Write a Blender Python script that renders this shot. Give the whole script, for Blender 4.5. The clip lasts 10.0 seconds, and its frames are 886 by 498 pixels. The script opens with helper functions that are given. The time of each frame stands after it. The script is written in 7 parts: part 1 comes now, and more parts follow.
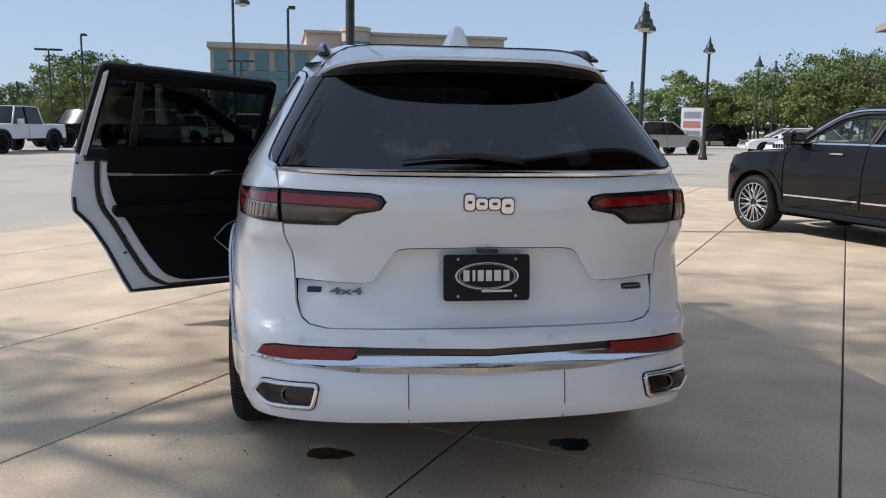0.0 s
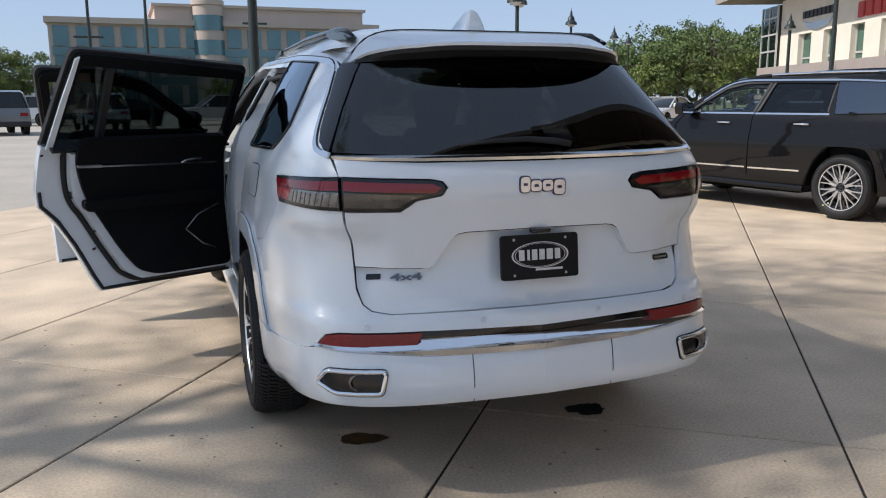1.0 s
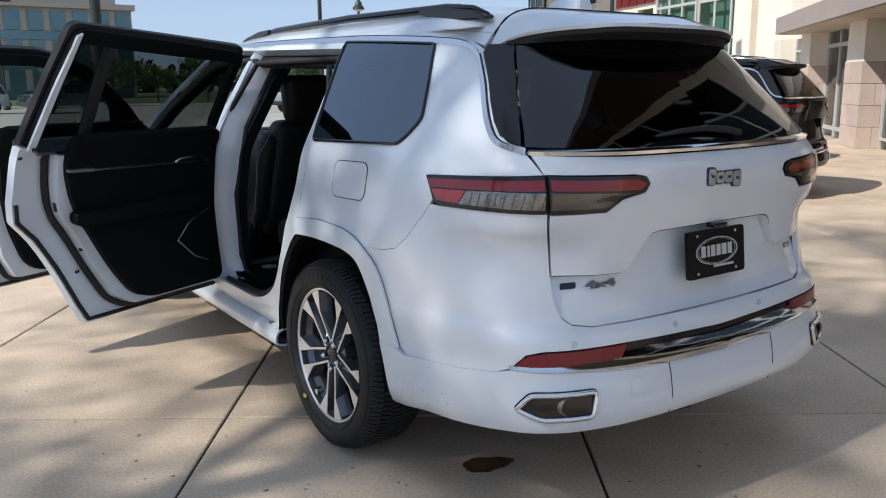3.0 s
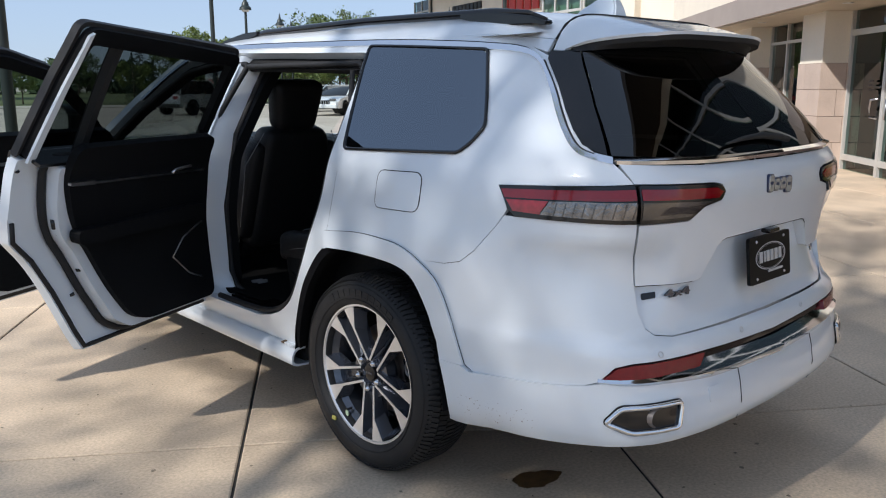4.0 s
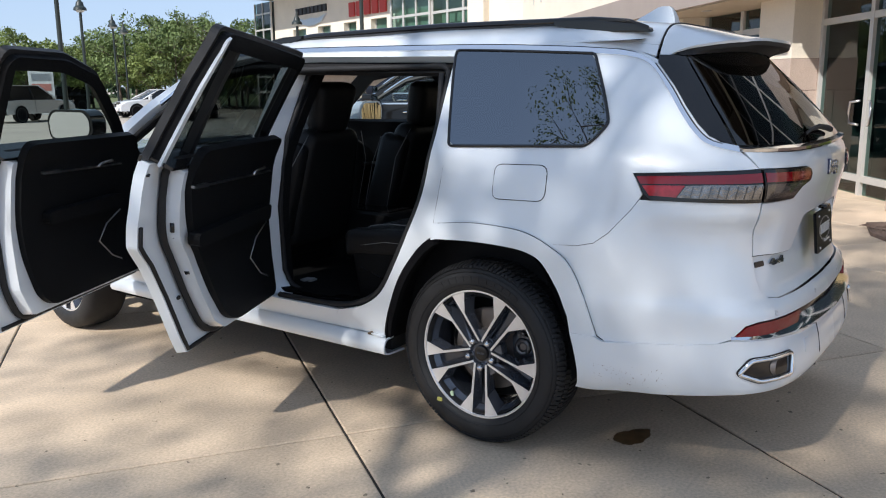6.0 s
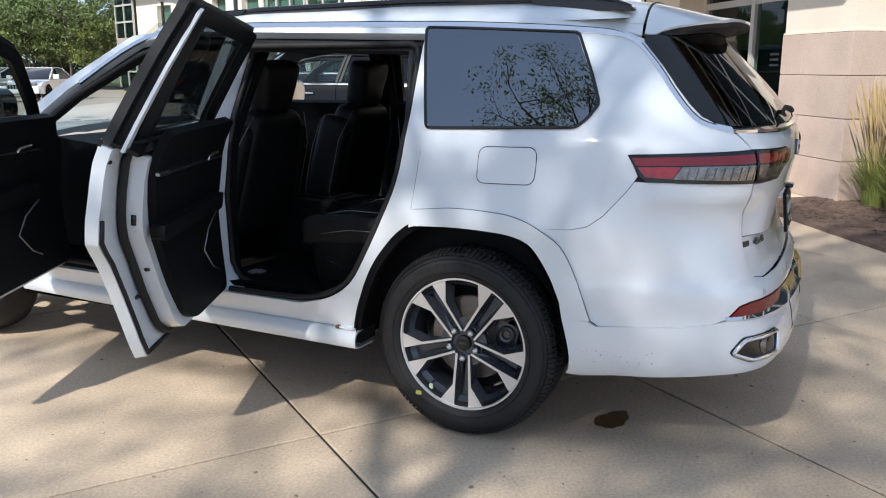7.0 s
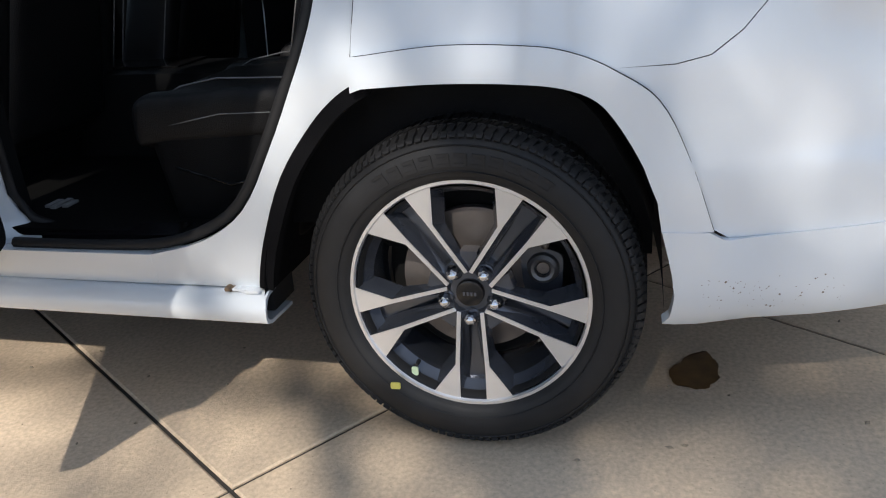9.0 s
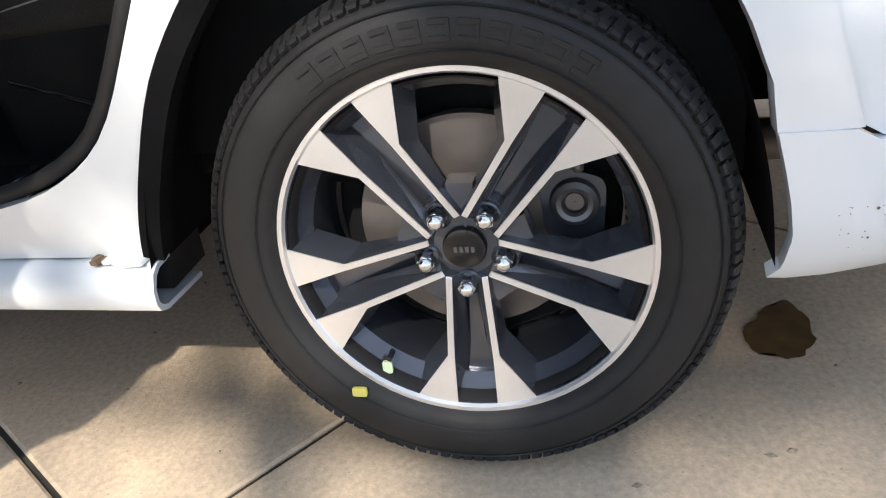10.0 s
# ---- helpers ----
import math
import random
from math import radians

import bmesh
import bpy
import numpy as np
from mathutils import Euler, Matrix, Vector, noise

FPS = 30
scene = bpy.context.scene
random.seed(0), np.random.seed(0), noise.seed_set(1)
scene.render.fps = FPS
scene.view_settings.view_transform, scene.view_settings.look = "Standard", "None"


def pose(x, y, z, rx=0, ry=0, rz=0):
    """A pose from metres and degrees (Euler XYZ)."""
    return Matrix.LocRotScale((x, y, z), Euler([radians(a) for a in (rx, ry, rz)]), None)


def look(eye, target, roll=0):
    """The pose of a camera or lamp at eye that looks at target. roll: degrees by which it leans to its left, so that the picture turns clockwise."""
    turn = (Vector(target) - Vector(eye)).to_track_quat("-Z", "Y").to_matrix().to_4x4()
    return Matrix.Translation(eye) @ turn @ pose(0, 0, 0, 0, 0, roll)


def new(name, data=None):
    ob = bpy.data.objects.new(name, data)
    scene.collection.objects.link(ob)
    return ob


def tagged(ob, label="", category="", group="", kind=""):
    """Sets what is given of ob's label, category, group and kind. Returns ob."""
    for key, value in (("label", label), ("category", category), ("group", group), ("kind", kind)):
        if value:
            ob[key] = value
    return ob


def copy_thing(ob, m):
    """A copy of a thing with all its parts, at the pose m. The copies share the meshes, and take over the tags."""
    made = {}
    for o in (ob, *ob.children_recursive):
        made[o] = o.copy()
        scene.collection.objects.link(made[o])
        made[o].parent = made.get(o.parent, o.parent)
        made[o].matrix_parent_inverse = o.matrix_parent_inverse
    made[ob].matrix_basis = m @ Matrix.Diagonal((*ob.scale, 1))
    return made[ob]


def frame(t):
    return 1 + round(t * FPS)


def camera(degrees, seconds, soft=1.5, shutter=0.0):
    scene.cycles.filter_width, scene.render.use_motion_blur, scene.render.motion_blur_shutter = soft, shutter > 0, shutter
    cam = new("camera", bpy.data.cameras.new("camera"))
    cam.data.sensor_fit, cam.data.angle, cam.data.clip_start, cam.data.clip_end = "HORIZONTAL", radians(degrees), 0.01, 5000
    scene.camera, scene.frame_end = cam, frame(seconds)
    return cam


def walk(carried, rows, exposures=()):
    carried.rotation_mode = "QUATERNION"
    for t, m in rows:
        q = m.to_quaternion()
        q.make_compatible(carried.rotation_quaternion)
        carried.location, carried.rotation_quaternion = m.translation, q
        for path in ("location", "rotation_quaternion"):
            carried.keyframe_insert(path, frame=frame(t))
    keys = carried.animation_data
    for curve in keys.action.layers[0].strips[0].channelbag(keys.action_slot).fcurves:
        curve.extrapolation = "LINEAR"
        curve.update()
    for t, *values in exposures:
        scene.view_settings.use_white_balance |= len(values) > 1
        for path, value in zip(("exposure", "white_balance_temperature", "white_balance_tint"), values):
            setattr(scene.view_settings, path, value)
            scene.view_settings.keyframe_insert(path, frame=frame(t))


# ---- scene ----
cam = camera(56.9, 10.0, soft=1.1)
PATH = [
    (0, (-0.608, -2.791, 1.427), (-0.298, -0.839, 1.124), 0.9),
    (0.5, (-0.931, -2.723, 1.464), (-0.432, -0.812, 1.15), 1.1),
    (1, (-1.299, -2.685, 1.465), (-0.668, -0.823, 1.102), -0.3),
    (1.5, (-1.629, -2.48, 1.459), (-0.896, -0.658, 1.08), -0.6),
    (2, (-1.95, -2.277, 1.452), (-1.021, -0.545, 1.079), -0.2),
    (2.5, (-2.21, -2.03, 1.439), (-1.184, -0.359, 1.047), -0.5),
    (3, (-2.407, -1.727, 1.477), (-1.281, -0.124, 1.077), -0.4),
    (4.3, (-2.972, -1.142, 1.503), (-1.531, 0.187, 1.102), 0.1),
    (4.5, (-3.084, -1.081, 1.512), (-1.584, 0.178, 1.108), 0.3),
    (5, (-3.382, -0.97, 1.513), (-1.846, 0.246, 1.115), 0.4),
    (5.5, (-3.564, -0.8, 1.493), (-1.986, 0.365, 1.101), 0.1),
    (5.7, (-3.633, -0.72, 1.496), (-2.043, 0.429, 1.107), -0.2),
    (6.8, (-3.852, -0.268, 1.481), (-2.138, 0.671, 1.056), -0.4),
    (7, (-3.82, -0.154, 1.487), (-2.064, 0.697, 1.051), -0.1),
    (7.5, (-3.656, 0.16, 1.406), (-1.831, 0.837, 0.948), 0.4),
    (8, (-3.335, 0.403, 1.337), (-1.457, 0.874, 0.835), -1.3),
    (8.5, (-2.96, 0.575, 1.267), (-1.124, 1.05, 0.632), -3.0),
    (9, (-2.592, 0.776, 1.17), (-0.792, 1.245, 0.435), -3.8),
    (9.5, (-2.258, 0.87, 1.033), (-0.492, 1.321, 0.21), -4.9),
    (10, (-1.989, 0.938, 0.925), (-0.246, 1.344, 0.032), -6.7),
]
walk(cam, [(t, look(eye, target, roll)) for t, eye, target, roll in PATH], exposures=[(0, 0.60, 6300, 10), (2.5, 0.69, 6180, 10), (4.5, 0.76, 6240, 10), (7.0, 0.98, 6300, 10), (8.5, 1.02, 6480, 10), (9.0, 1.05, 6600, 10), (9.5, 1.36, 6760, 10), (10, 1.74, 6820, 10)])

# ---- world and sun ----
SUN_FROM = Vector((-1.13, 0.10, 1.0)).normalized()
world = bpy.data.worlds.new("sky")
scene.world = world
world.use_nodes = True
_n = world.node_tree.nodes
_sky = _n.new("ShaderNodeTexSky")
_sky.sky_type = 'NISHITA'
_sky.sun_disc = False
_sky.sun_elevation = math.asin(SUN_FROM.z)
_sky.sun_rotation = math.atan2(SUN_FROM.x, SUN_FROM.y) % (2 * math.pi)
_sky.air_density, _sky.dust_density, _sky.ozone_density = 0.8, 0.5, 2.2
# summer haze: an even pale veil over the clear sky
_veil = _n.new("ShaderNodeMix")
_veil.data_type = 'RGBA'
_veil.inputs[0].default_value = 0.80
_veil.inputs[7].default_value = (2.20, 2.72, 3.60, 1)
world.node_tree.links.new(_sky.outputs[0], _veil.inputs[6])
_n["Background"].inputs["Strength"].default_value = 0.122
world.node_tree.links.new(_veil.outputs[2], _n["Background"].inputs["Color"])
sun = new("sun", bpy.data.lights.new("sun", 'SUN'))
sun.data.energy, sun.data.angle, sun.data.color = 2.95, radians(0.8), (1.0, 0.94, 0.865)
sun.matrix_world = look(SUN_FROM * 60, (0, 0, 0))

# ---- materials ----
MATS = {}


def mat(name, color, rough=0.5, metal=0.0, coat=0.0, coat_rough=0.03, trans=0.0, ior=1.5, spec=0.5, alpha=1.0,
        vary=0.0, vscale=3.0, grain=0.0, gscale=120.0, bump=0.0, bscale=80.0, emit=None, estr=0.0, rvary=0.0, flake=0.0, island=0.0):
    """A principled material with two scales of variation in object space."""
    if name in MATS:
        return MATS[name]
    m = bpy.data.materials.new(name)
    m.use_nodes = True
    nt = m.node_tree
    b = nt.nodes["Principled BSDF"]
    b.inputs["Base Color"].default_value = (*color, 1)
    b.inputs["Roughness"].default_value = rough
    b.inputs["Metallic"].default_value = metal
    b.inputs["Coat Weight"].default_value = coat
    b.inputs["Coat Roughness"].default_value = coat_rough
    b.inputs["Transmission Weight"].default_value = trans
    b.inputs["IOR"].default_value = ior
    b.inputs["Specular IOR Level"].default_value = spec
    if emit:
        b.inputs["Emission Color"].default_value = (*emit, 1)
        b.inputs["Emission Strength"].default_value = estr
    L = nt.links
    if vary or grain or bump or rvary:
        geo = nt.nodes.new("ShaderNodeNewGeometry")
        pos = geo.outputs["Position"]
    if vary or grain or island:
        val = None
        terms = []
        for amp, sc, det in ((vary, vscale, 5.0), (grain, gscale, 2.0)):
            if amp:
                nz = nt.nodes.new("ShaderNodeTexNoise")
                nz.inputs["Scale"].default_value, nz.inputs["Detail"].default_value = sc, det
                L.new(pos, nz.inputs["Vector"])
                mr = nt.nodes.new("ShaderNodeMapRange")
                mr.inputs["From Min"].default_value, mr.inputs["From Max"].default_value = 0.25, 0.75
                mr.inputs["To Min"].default_value, mr.inputs["To Max"].default_value = 1 - amp, 1 + amp
                L.new(nz.outputs["Fac"], mr.inputs["Value"])
                terms.append(mr.outputs[0])
        if island:
            oi = nt.nodes.new("ShaderNodeObjectInfo")
            mr = nt.nodes.new("ShaderNodeMapRange")
            mr.inputs["To Min"].default_value, mr.inputs["To Max"].default_value = 1 - island, 1 + island
            L.new(oi.outputs["Random"], mr.inputs["Value"])
            terms.append(mr.outputs[0])
        val = terms[0]
        for tm in terms[1:]:
            mm = nt.nodes.new("ShaderNodeMath")
            mm.operation = 'MULTIPLY'
            L.new(val, mm.inputs[0])
            L.new(tm, mm.inputs[1])
            val = mm.outputs[0]
        mix = nt.nodes.new("ShaderNodeVectorMath")
        mix.operation = 'SCALE'
        mix.inputs[0].default_value = color
        L.new(val, mix.inputs["Scale"])
        L.new(mix.outputs[0], b.inputs["Base Color"])
    if rvary:
        nz = nt.nodes.new("ShaderNodeTexNoise")
        nz.inputs["Scale"].default_value, nz.inputs["Detail"].default_value = vscale * 2.3, 4.0
        L.new(pos, nz.inputs["Vector"])
        mr = nt.nodes.new("ShaderNodeMapRange")
        mr.inputs["To Min"].default_value, mr.inputs["To Max"].default_value = max(rough - rvary, 0.02), rough + rvary
        L.new(nz.outputs["Fac"], mr.inputs["Value"])
        L.new(mr.outputs[0], b.inputs["Roughness"])
    if bump:
        nz = nt.nodes.new("ShaderNodeTexNoise")
        nz.inputs["Scale"].default_value, nz.inputs["Detail"].default_value = bscale, 3.0
        L.new(pos, nz.inputs["Vector"])
        bp = nt.nodes.new("ShaderNodeBump")
        bp.inputs["Strength"].default_value, bp.inputs["Distance"].default_value = bump, 0.004
        L.new(nz.outputs["Fac"], bp.inputs["Height"])
        L.new(bp.outputs[0], b.inputs["Normal"])
    MATS[name] = m
    return m


def glass(name, tint, gloss_rough=0.0, ior=1.55, sheen=(1, 1, 1)):
    """A thin pane: tinted see-through with a Fresnel reflection on top."""
    if name in MATS:
        return MATS[name]
    m = bpy.data.materials.new(name)
    m.use_nodes = True
    nt = m.node_tree
    nt.nodes.remove(nt.nodes["Principled BSDF"])
    out = nt.nodes["Material Output"]
    tr = nt.nodes.new("ShaderNodeBsdfTransparent")
    tr.inputs[0].default_value = (*tint, 1)
    gl = nt.nodes.new("ShaderNodeBsdfGlossy")
    gl.inputs["Roughness"].default_value = gloss_rough
    gl.inputs["Color"].default_value = (*sheen, 1)
    # mirror share by the angle, the same from both sides of the pane
    lw = nt.nodes.new("ShaderNodeLayerWeight")
    lw.inputs["Blend"].default_value = 0.5
    pw = nt.nodes.new("ShaderNodeMath")
    pw.operation = 'POWER'
    pw.inputs[1].default_value = 5.0
    nt.links.new(lw.outputs["Facing"], pw.inputs[0])
    f0 = ((ior - 1) / (ior + 1)) ** 2
    fr = nt.nodes.new("ShaderNodeMath")
    fr.operation = 'MULTIPLY_ADD'
    fr.inputs[1].default_value, fr.inputs[2].default_value = 1 - f0, f0
    nt.links.new(pw.outputs[0], fr.inputs[0])
    mx = nt.nodes.new("ShaderNodeMixShader")
    nt.links.new(fr.outputs[0], mx.inputs[0])
    nt.links.new(tr.outputs[0], mx.inputs[1])
    nt.links.new(gl.outputs[0], mx.inputs[2])
    nt.links.new(mx.outputs[0], out.inputs["Surface"])
    MATS[name] = m
    return m


WHITE = mat("white_pearl_paint", (0.693, 0.736, 0.775), 0.32, coat=1.0, vary=0.012, vscale=9, rvary=0.05)
BLACK = mat("black_gloss_paint", (0.004, 0.004, 0.005), 0.5, spec=0.05, coat=0.6, vary=0.05, vscale=4)
NAVY = mat("dark_blue_paint", (0.006, 0.009, 0.020), 0.5, spec=0.05, coat=0.4, vary=0.05)
SILVER = mat("silver_paint", (0.42, 0.43, 0.44), 0.32, metal=0.5, coat=1.0, vary=0.03)
GREYP = mat("grey_paint", (0.13, 0.14, 0.15), 0.3, metal=0.3, coat=1.0, vary=0.03)
CHROME = mat("chrome", (0.78, 0.79, 0.81), 0.07, metal=1.0, vary=0.02, vscale=20)
GLOSSBLK = mat("gloss_black_plastic", (0.008, 0.008, 0.009), 0.12, vary=0.1)
TRIMBLK = mat("matt_black_plastic", (0.016, 0.016, 0.017), 0.6, vary=0.15, vscale=6, bump=0.25, bscale=600)
LINER = mat("liner_felt_and_hollow_shade", (0.006, 0.006, 0.007), 0.95, spec=0.1, vary=0.25, vscale=8, bump=0.4, bscale=300)
# rubber of the seals, also used to draw shaded gaps and edges
SEAL = mat("rubber_seal_and_gap_shade", (0.010, 0.010, 0.011), 0.7, vary=0.2, vscale=15)
RUBBER = mat("tyre_rubber", (0.015, 0.015, 0.016), 0.6, spec=0.35, vary=0.22, vscale=12, rvary=0.1, bump=0.15, bscale=400)
LEATHER = mat("black_leather", (0.008, 0.008, 0.009), 0.42, spec=0.28, vary=0.2, vscale=5, bump=0.5, bscale=350)
CARPET = mat("black_carpet", (0.004, 0.004, 0.004), 0.98, spec=0.1, vary=0.25, vscale=12, bump=0.6, bscale=500)
HEADLINER = mat("dark_headliner", (0.01, 0.01, 0.011), 0.95, vary=0.1, bump=0.3, bscale=500)
STITCH = mat("pale_piping", (0.20, 0.20, 0.205), 0.6, vary=0.1)
TRIMPANEL = mat("black_door_trim", (0.006, 0.0065, 0.0075), 0.55, spec=0.10, vary=0.15, vscale=6, bump=0.4, bscale=450)
SATIN = mat("satin_silver_trim", (0.6, 0.6, 0.61), 0.28, metal=1.0, vary=0.04)
MACHINED = mat("machined_alloy", (0.80, 0.80, 0.81), 0.34, metal=0.8, vary=0.04, vscale=15, grain=0.04, gscale=700)
RIMDARK = mat("dark_grey_rim_paint", (0.075, 0.084, 0.105), 0.2, metal=0.55, coat=0.8, vary=0.12, vscale=20)
STEEL = mat("brake_steel", (0.20, 0.175, 0.16), 0.5, metal=0.7, vary=0.15, vscale=14)
CALIPER = mat("caliper_alloy", (0.15, 0.15, 0.155), 0.45, metal=0.8, vary=0.12, vscale=20)
RED = mat("red_lens", (0.19, 0.002, 0.006), 0.12, coat=0.45, vary=0.1, vscale=30)
BRAKERED = mat("bright_red_brake_lens", (0.30, 0.006, 0.012), 0.12, coat=0.6, vary=0.35, vscale=45)
REDREF = mat("red_reflector", (0.17, 0.003, 0.007), 0.25, coat=0.25, vary=0.15, vscale=60, bump=0.5, bscale=260)
SMOKE = mat("smoked_lens", (0.19, 0.183, 0.18), 0.16, metal=0.7, coat=1.0, vary=0.55, vscale=34, bump=0.8, bscale=70)
SMOKEDK = mat("dark_smoked_lens", (0.065, 0.062, 0.06), 0.14, metal=0.5, coat=1.0, vary=0.35, vscale=20, bump=0.3, bscale=50)
TINT = glass("privacy_glass", (0.03, 0.032, 0.035), ior=1.75)
# blue gloss and a high index put a bluer sky reflection into the pane
QTINT = glass("quarter_privacy_glass", (0.03, 0.033, 0.036), ior=2.7, sheen=(0.78, 0.88, 1.0))
CLEAR = glass("clear_glass", (0.84, 0.90, 0.88))
DOORTINT = glass("tinted_door_glass", (0.105, 0.12, 0.12))
FRONTTINT = glass("front_door_glass", (0.48, 0.55, 0.53))
SIDETINT = glass("lightly_tinted_glass", (0.70, 0.75, 0.74))
MIRROR = mat("mirror_glass", (0.85, 0.86, 0.87), 0.01, metal=1.0)
PLATE = mat("plate_black", (0.006, 0.006, 0.007), 0.4, spec=0.2, vary=0.1)
PLATESILVER = mat("plate_silver_print", (0.60, 0.60, 0.61), 0.4, metal=0.3, vary=0.1, vscale=40)
BADGEWHITE = mat("badge_silver", (0.72, 0.73, 0.75), 0.2, metal=0.7, vary=0.03)
BADGEBLUE = mat("badge_dark_blue", (0.012, 0.02, 0.06), 0.3, vary=0.1)
STICKER = mat("yellow_tyre_sticker", (0.55, 0.50, 0.12), 0.6, vary=0.1)
STICKERG = mat("green_white_sticker", (0.50, 0.62, 0.42), 0.6, vary=0.1)
ROADDIRT = mat("brown_road_dirt", (0.16, 0.11, 0.07), 0.9, vary=0.3, vscale=200)
# near black for hollows, with their shade put into the colour
SHADEBLK = mat("shade_black", (0.006, 0.006, 0.006), 1.0)


# ---- mesh helpers ----
def obj(name, verts, faces, material, parent=None, label="", smooth=False, normals=None):
    me = bpy.data.meshes.new(name)
    me.from_pydata([tuple(v) for v in verts], [], faces)
    if material:
        me.materials.append(material)
    if smooth or normals is not None:
        me.polygons.foreach_set("use_smooth", [True] * len(me.polygons))
    me.update()
    if normals is not None:
        me.normals_split_custom_set(normals)
    ob = new(name, me)
    if parent is not None:
        ob.parent = parent
    if label:
        ob["label"] = label
    return ob


def part(name, bm, material, parent, label="", smooth=0.0):
    """One bmesh as one mesh object under a thing or a part."""
    me = bpy.data.meshes.new(name)
    bmesh.ops.recalc_face_normals(bm, faces=bm.faces)
    bm.to_mesh(me)
    bm.free()
    if material:
        me.materials.append(material)
    if smooth:
        me.shade_smooth()
        me.set_sharp_from_angle(angle=radians(smooth))
    ob = new(name, me)
    if parent is not None:
        ob.parent = parent
    if label:
        ob["label"] = label
    return ob


def box(bm, x0, x1, y0, y1, z0, z1, bevel=0.0, m=None, seg=2):
    r = bmesh.ops.create_cube(bm, size=1.0)
    vs = r["verts"]
    for v in vs:
        v.co = Vector(((x0 + x1) / 2 + v.co.x * (x1 - x0), (y0 + y1) / 2 + v.co.y * (y1 - y0), (z0 + z1) / 2 + v.co.z * (z1 - z0)))
    if bevel:
        es = list({e for v in vs for e in v.link_edges})
        q = bmesh.ops.bevel(bm, geom=es, offset=bevel, segments=seg, affect='EDGES', profile=0.6)
        vs = list({v for f in q["faces"] for v in f.verts} | {v for v in vs if v.is_valid})
    if m is not None:
        for v in vs:
            if v.is_valid:
                v.co = m @ v.co
    return vs


def tube_mesh(path, r, n=8, closed=False):
    """Verts and faces of a round tube along a path."""
    pts = [Vector(p) for p in path]
    k = len(pts)
    vs, fs = [], []
    up = Vector((0.13, 0.21, 0.97))
    for i, p in enumerate(pts):
        a = pts[(i - 1) % k] if (closed or i > 0) else p
        b = pts[(i + 1) % k] if (closed or i < k - 1) else p
        d = (b - a).normalized()
        u = d.cross(up)
        if u.length < 0.05:
            u = d.cross(Vector((1, 0, 0)))
        u.normalize()
        w = d.cross(u)
        rr = r[i] if isinstance(r, (list, tuple)) else r
        for j in range(n):
            t = 2 * math.pi * j / n
            vs.append(p + (u * math.cos(t) + w * math.sin(t)) * rr)
    for i in range(k if closed else k - 1):
        for j in range(n):
            a, b = i * n + j, i * n + (j + 1) % n
            c, d = ((i + 1) % k) * n + (j + 1) % n, ((i + 1) % k) * n + j
            fs.append((a, b, c, d))
    if not closed:
        fs.append(tuple(range(n - 1, -1, -1)))
        fs.append(tuple(range((k - 1) * n, k * n)))
    return vs, fs


def tube(name, path, r, material, parent, label="", n=8, closed=False):
    vs, fs = tube_mesh(path, r, n, closed)
    return obj(name, vs, fs, material, parent, label, smooth=True)


def lathe(name, prof, material, parent, label="", n=64, axis='X', smooth=30, m=None):
    """Turns (radius, along) points round the axis."""
    vs, fs = [], []
    k = len(prof)
    for i in range(n):
        t = 2 * math.pi * i / n
        for r, a in prof:
            if axis == 'X':
                vs.append((a, r * math.cos(t), r * math.sin(t)))
            else:
                vs.append((r * math.cos(t), r * math.sin(t), a))
    for i in range(n):
        j = (i + 1) % n
        for q in range(k - 1):
            fs.append((i * k + q, j * k + q, j * k + q + 1, i * k + q + 1))
    bm = bmesh.new()
    bv = [bm.verts.new(m @ Vector(v) if m is not None else v) for v in vs]
    for f in fs:
        bm.faces.new([bv[i] for i in f])
    bmesh.ops.remove_doubles(bm, verts=bm.verts, dist=1e-5)
    return part(name, bm, material, parent, label, smooth=smooth)


def prism(bm, poly, a0, a1, axis='X', inset=0.0, m=None):
    """A polygon in the plane across the axis, swept from a0 to a1."""
    def at(p, a):
        if axis == 'X':
            v = Vector((a, p[0], p[1]))
        elif axis == 'Y':
            v = Vector((p[0], a, p[1]))
        else:
            v = Vector((p[0], p[1], a))
        return m @ v if m is not None else v
    lo = [bm.verts.new(at(p, a0)) for p in poly]
    hi = [bm.verts.new(at(p, a1)) for p in poly]
    bm.faces.new(lo[::-1])
    bm.faces.new(hi)
    n = len(poly)
    for i in range(n):
        bm.faces.new((lo[i], lo[(i + 1) % n], hi[(i + 1) % n], hi[i]))
    return lo + hi


def rounded(poly, r, n=5):
    """Rounds the corners of a polygon; r is one radius or one for each corner."""
    out = []
    k = len(poly)
    for i in range(k):
        p0, p, p1 = Vector(poly[i - 1]), Vector(poly[i]), Vector(poly[(i + 1) % k])
        rr = r[i] if isinstance(r, (list, tuple)) else r
        a, b = p0 - p, p1 - p
        d = min(rr, a.length * 0.45, b.length * 0.45)
        if d < 1e-4:
            out.append(tuple(p))
            continue
        a, b = p + a.normalized() * d, p + b.normalized() * d
        for j in range(n + 1):
            t = j / n
            out.append(tuple((1 - t) ** 2 * a + 2 * t * (1 - t) * p + t * t * b))
    return out


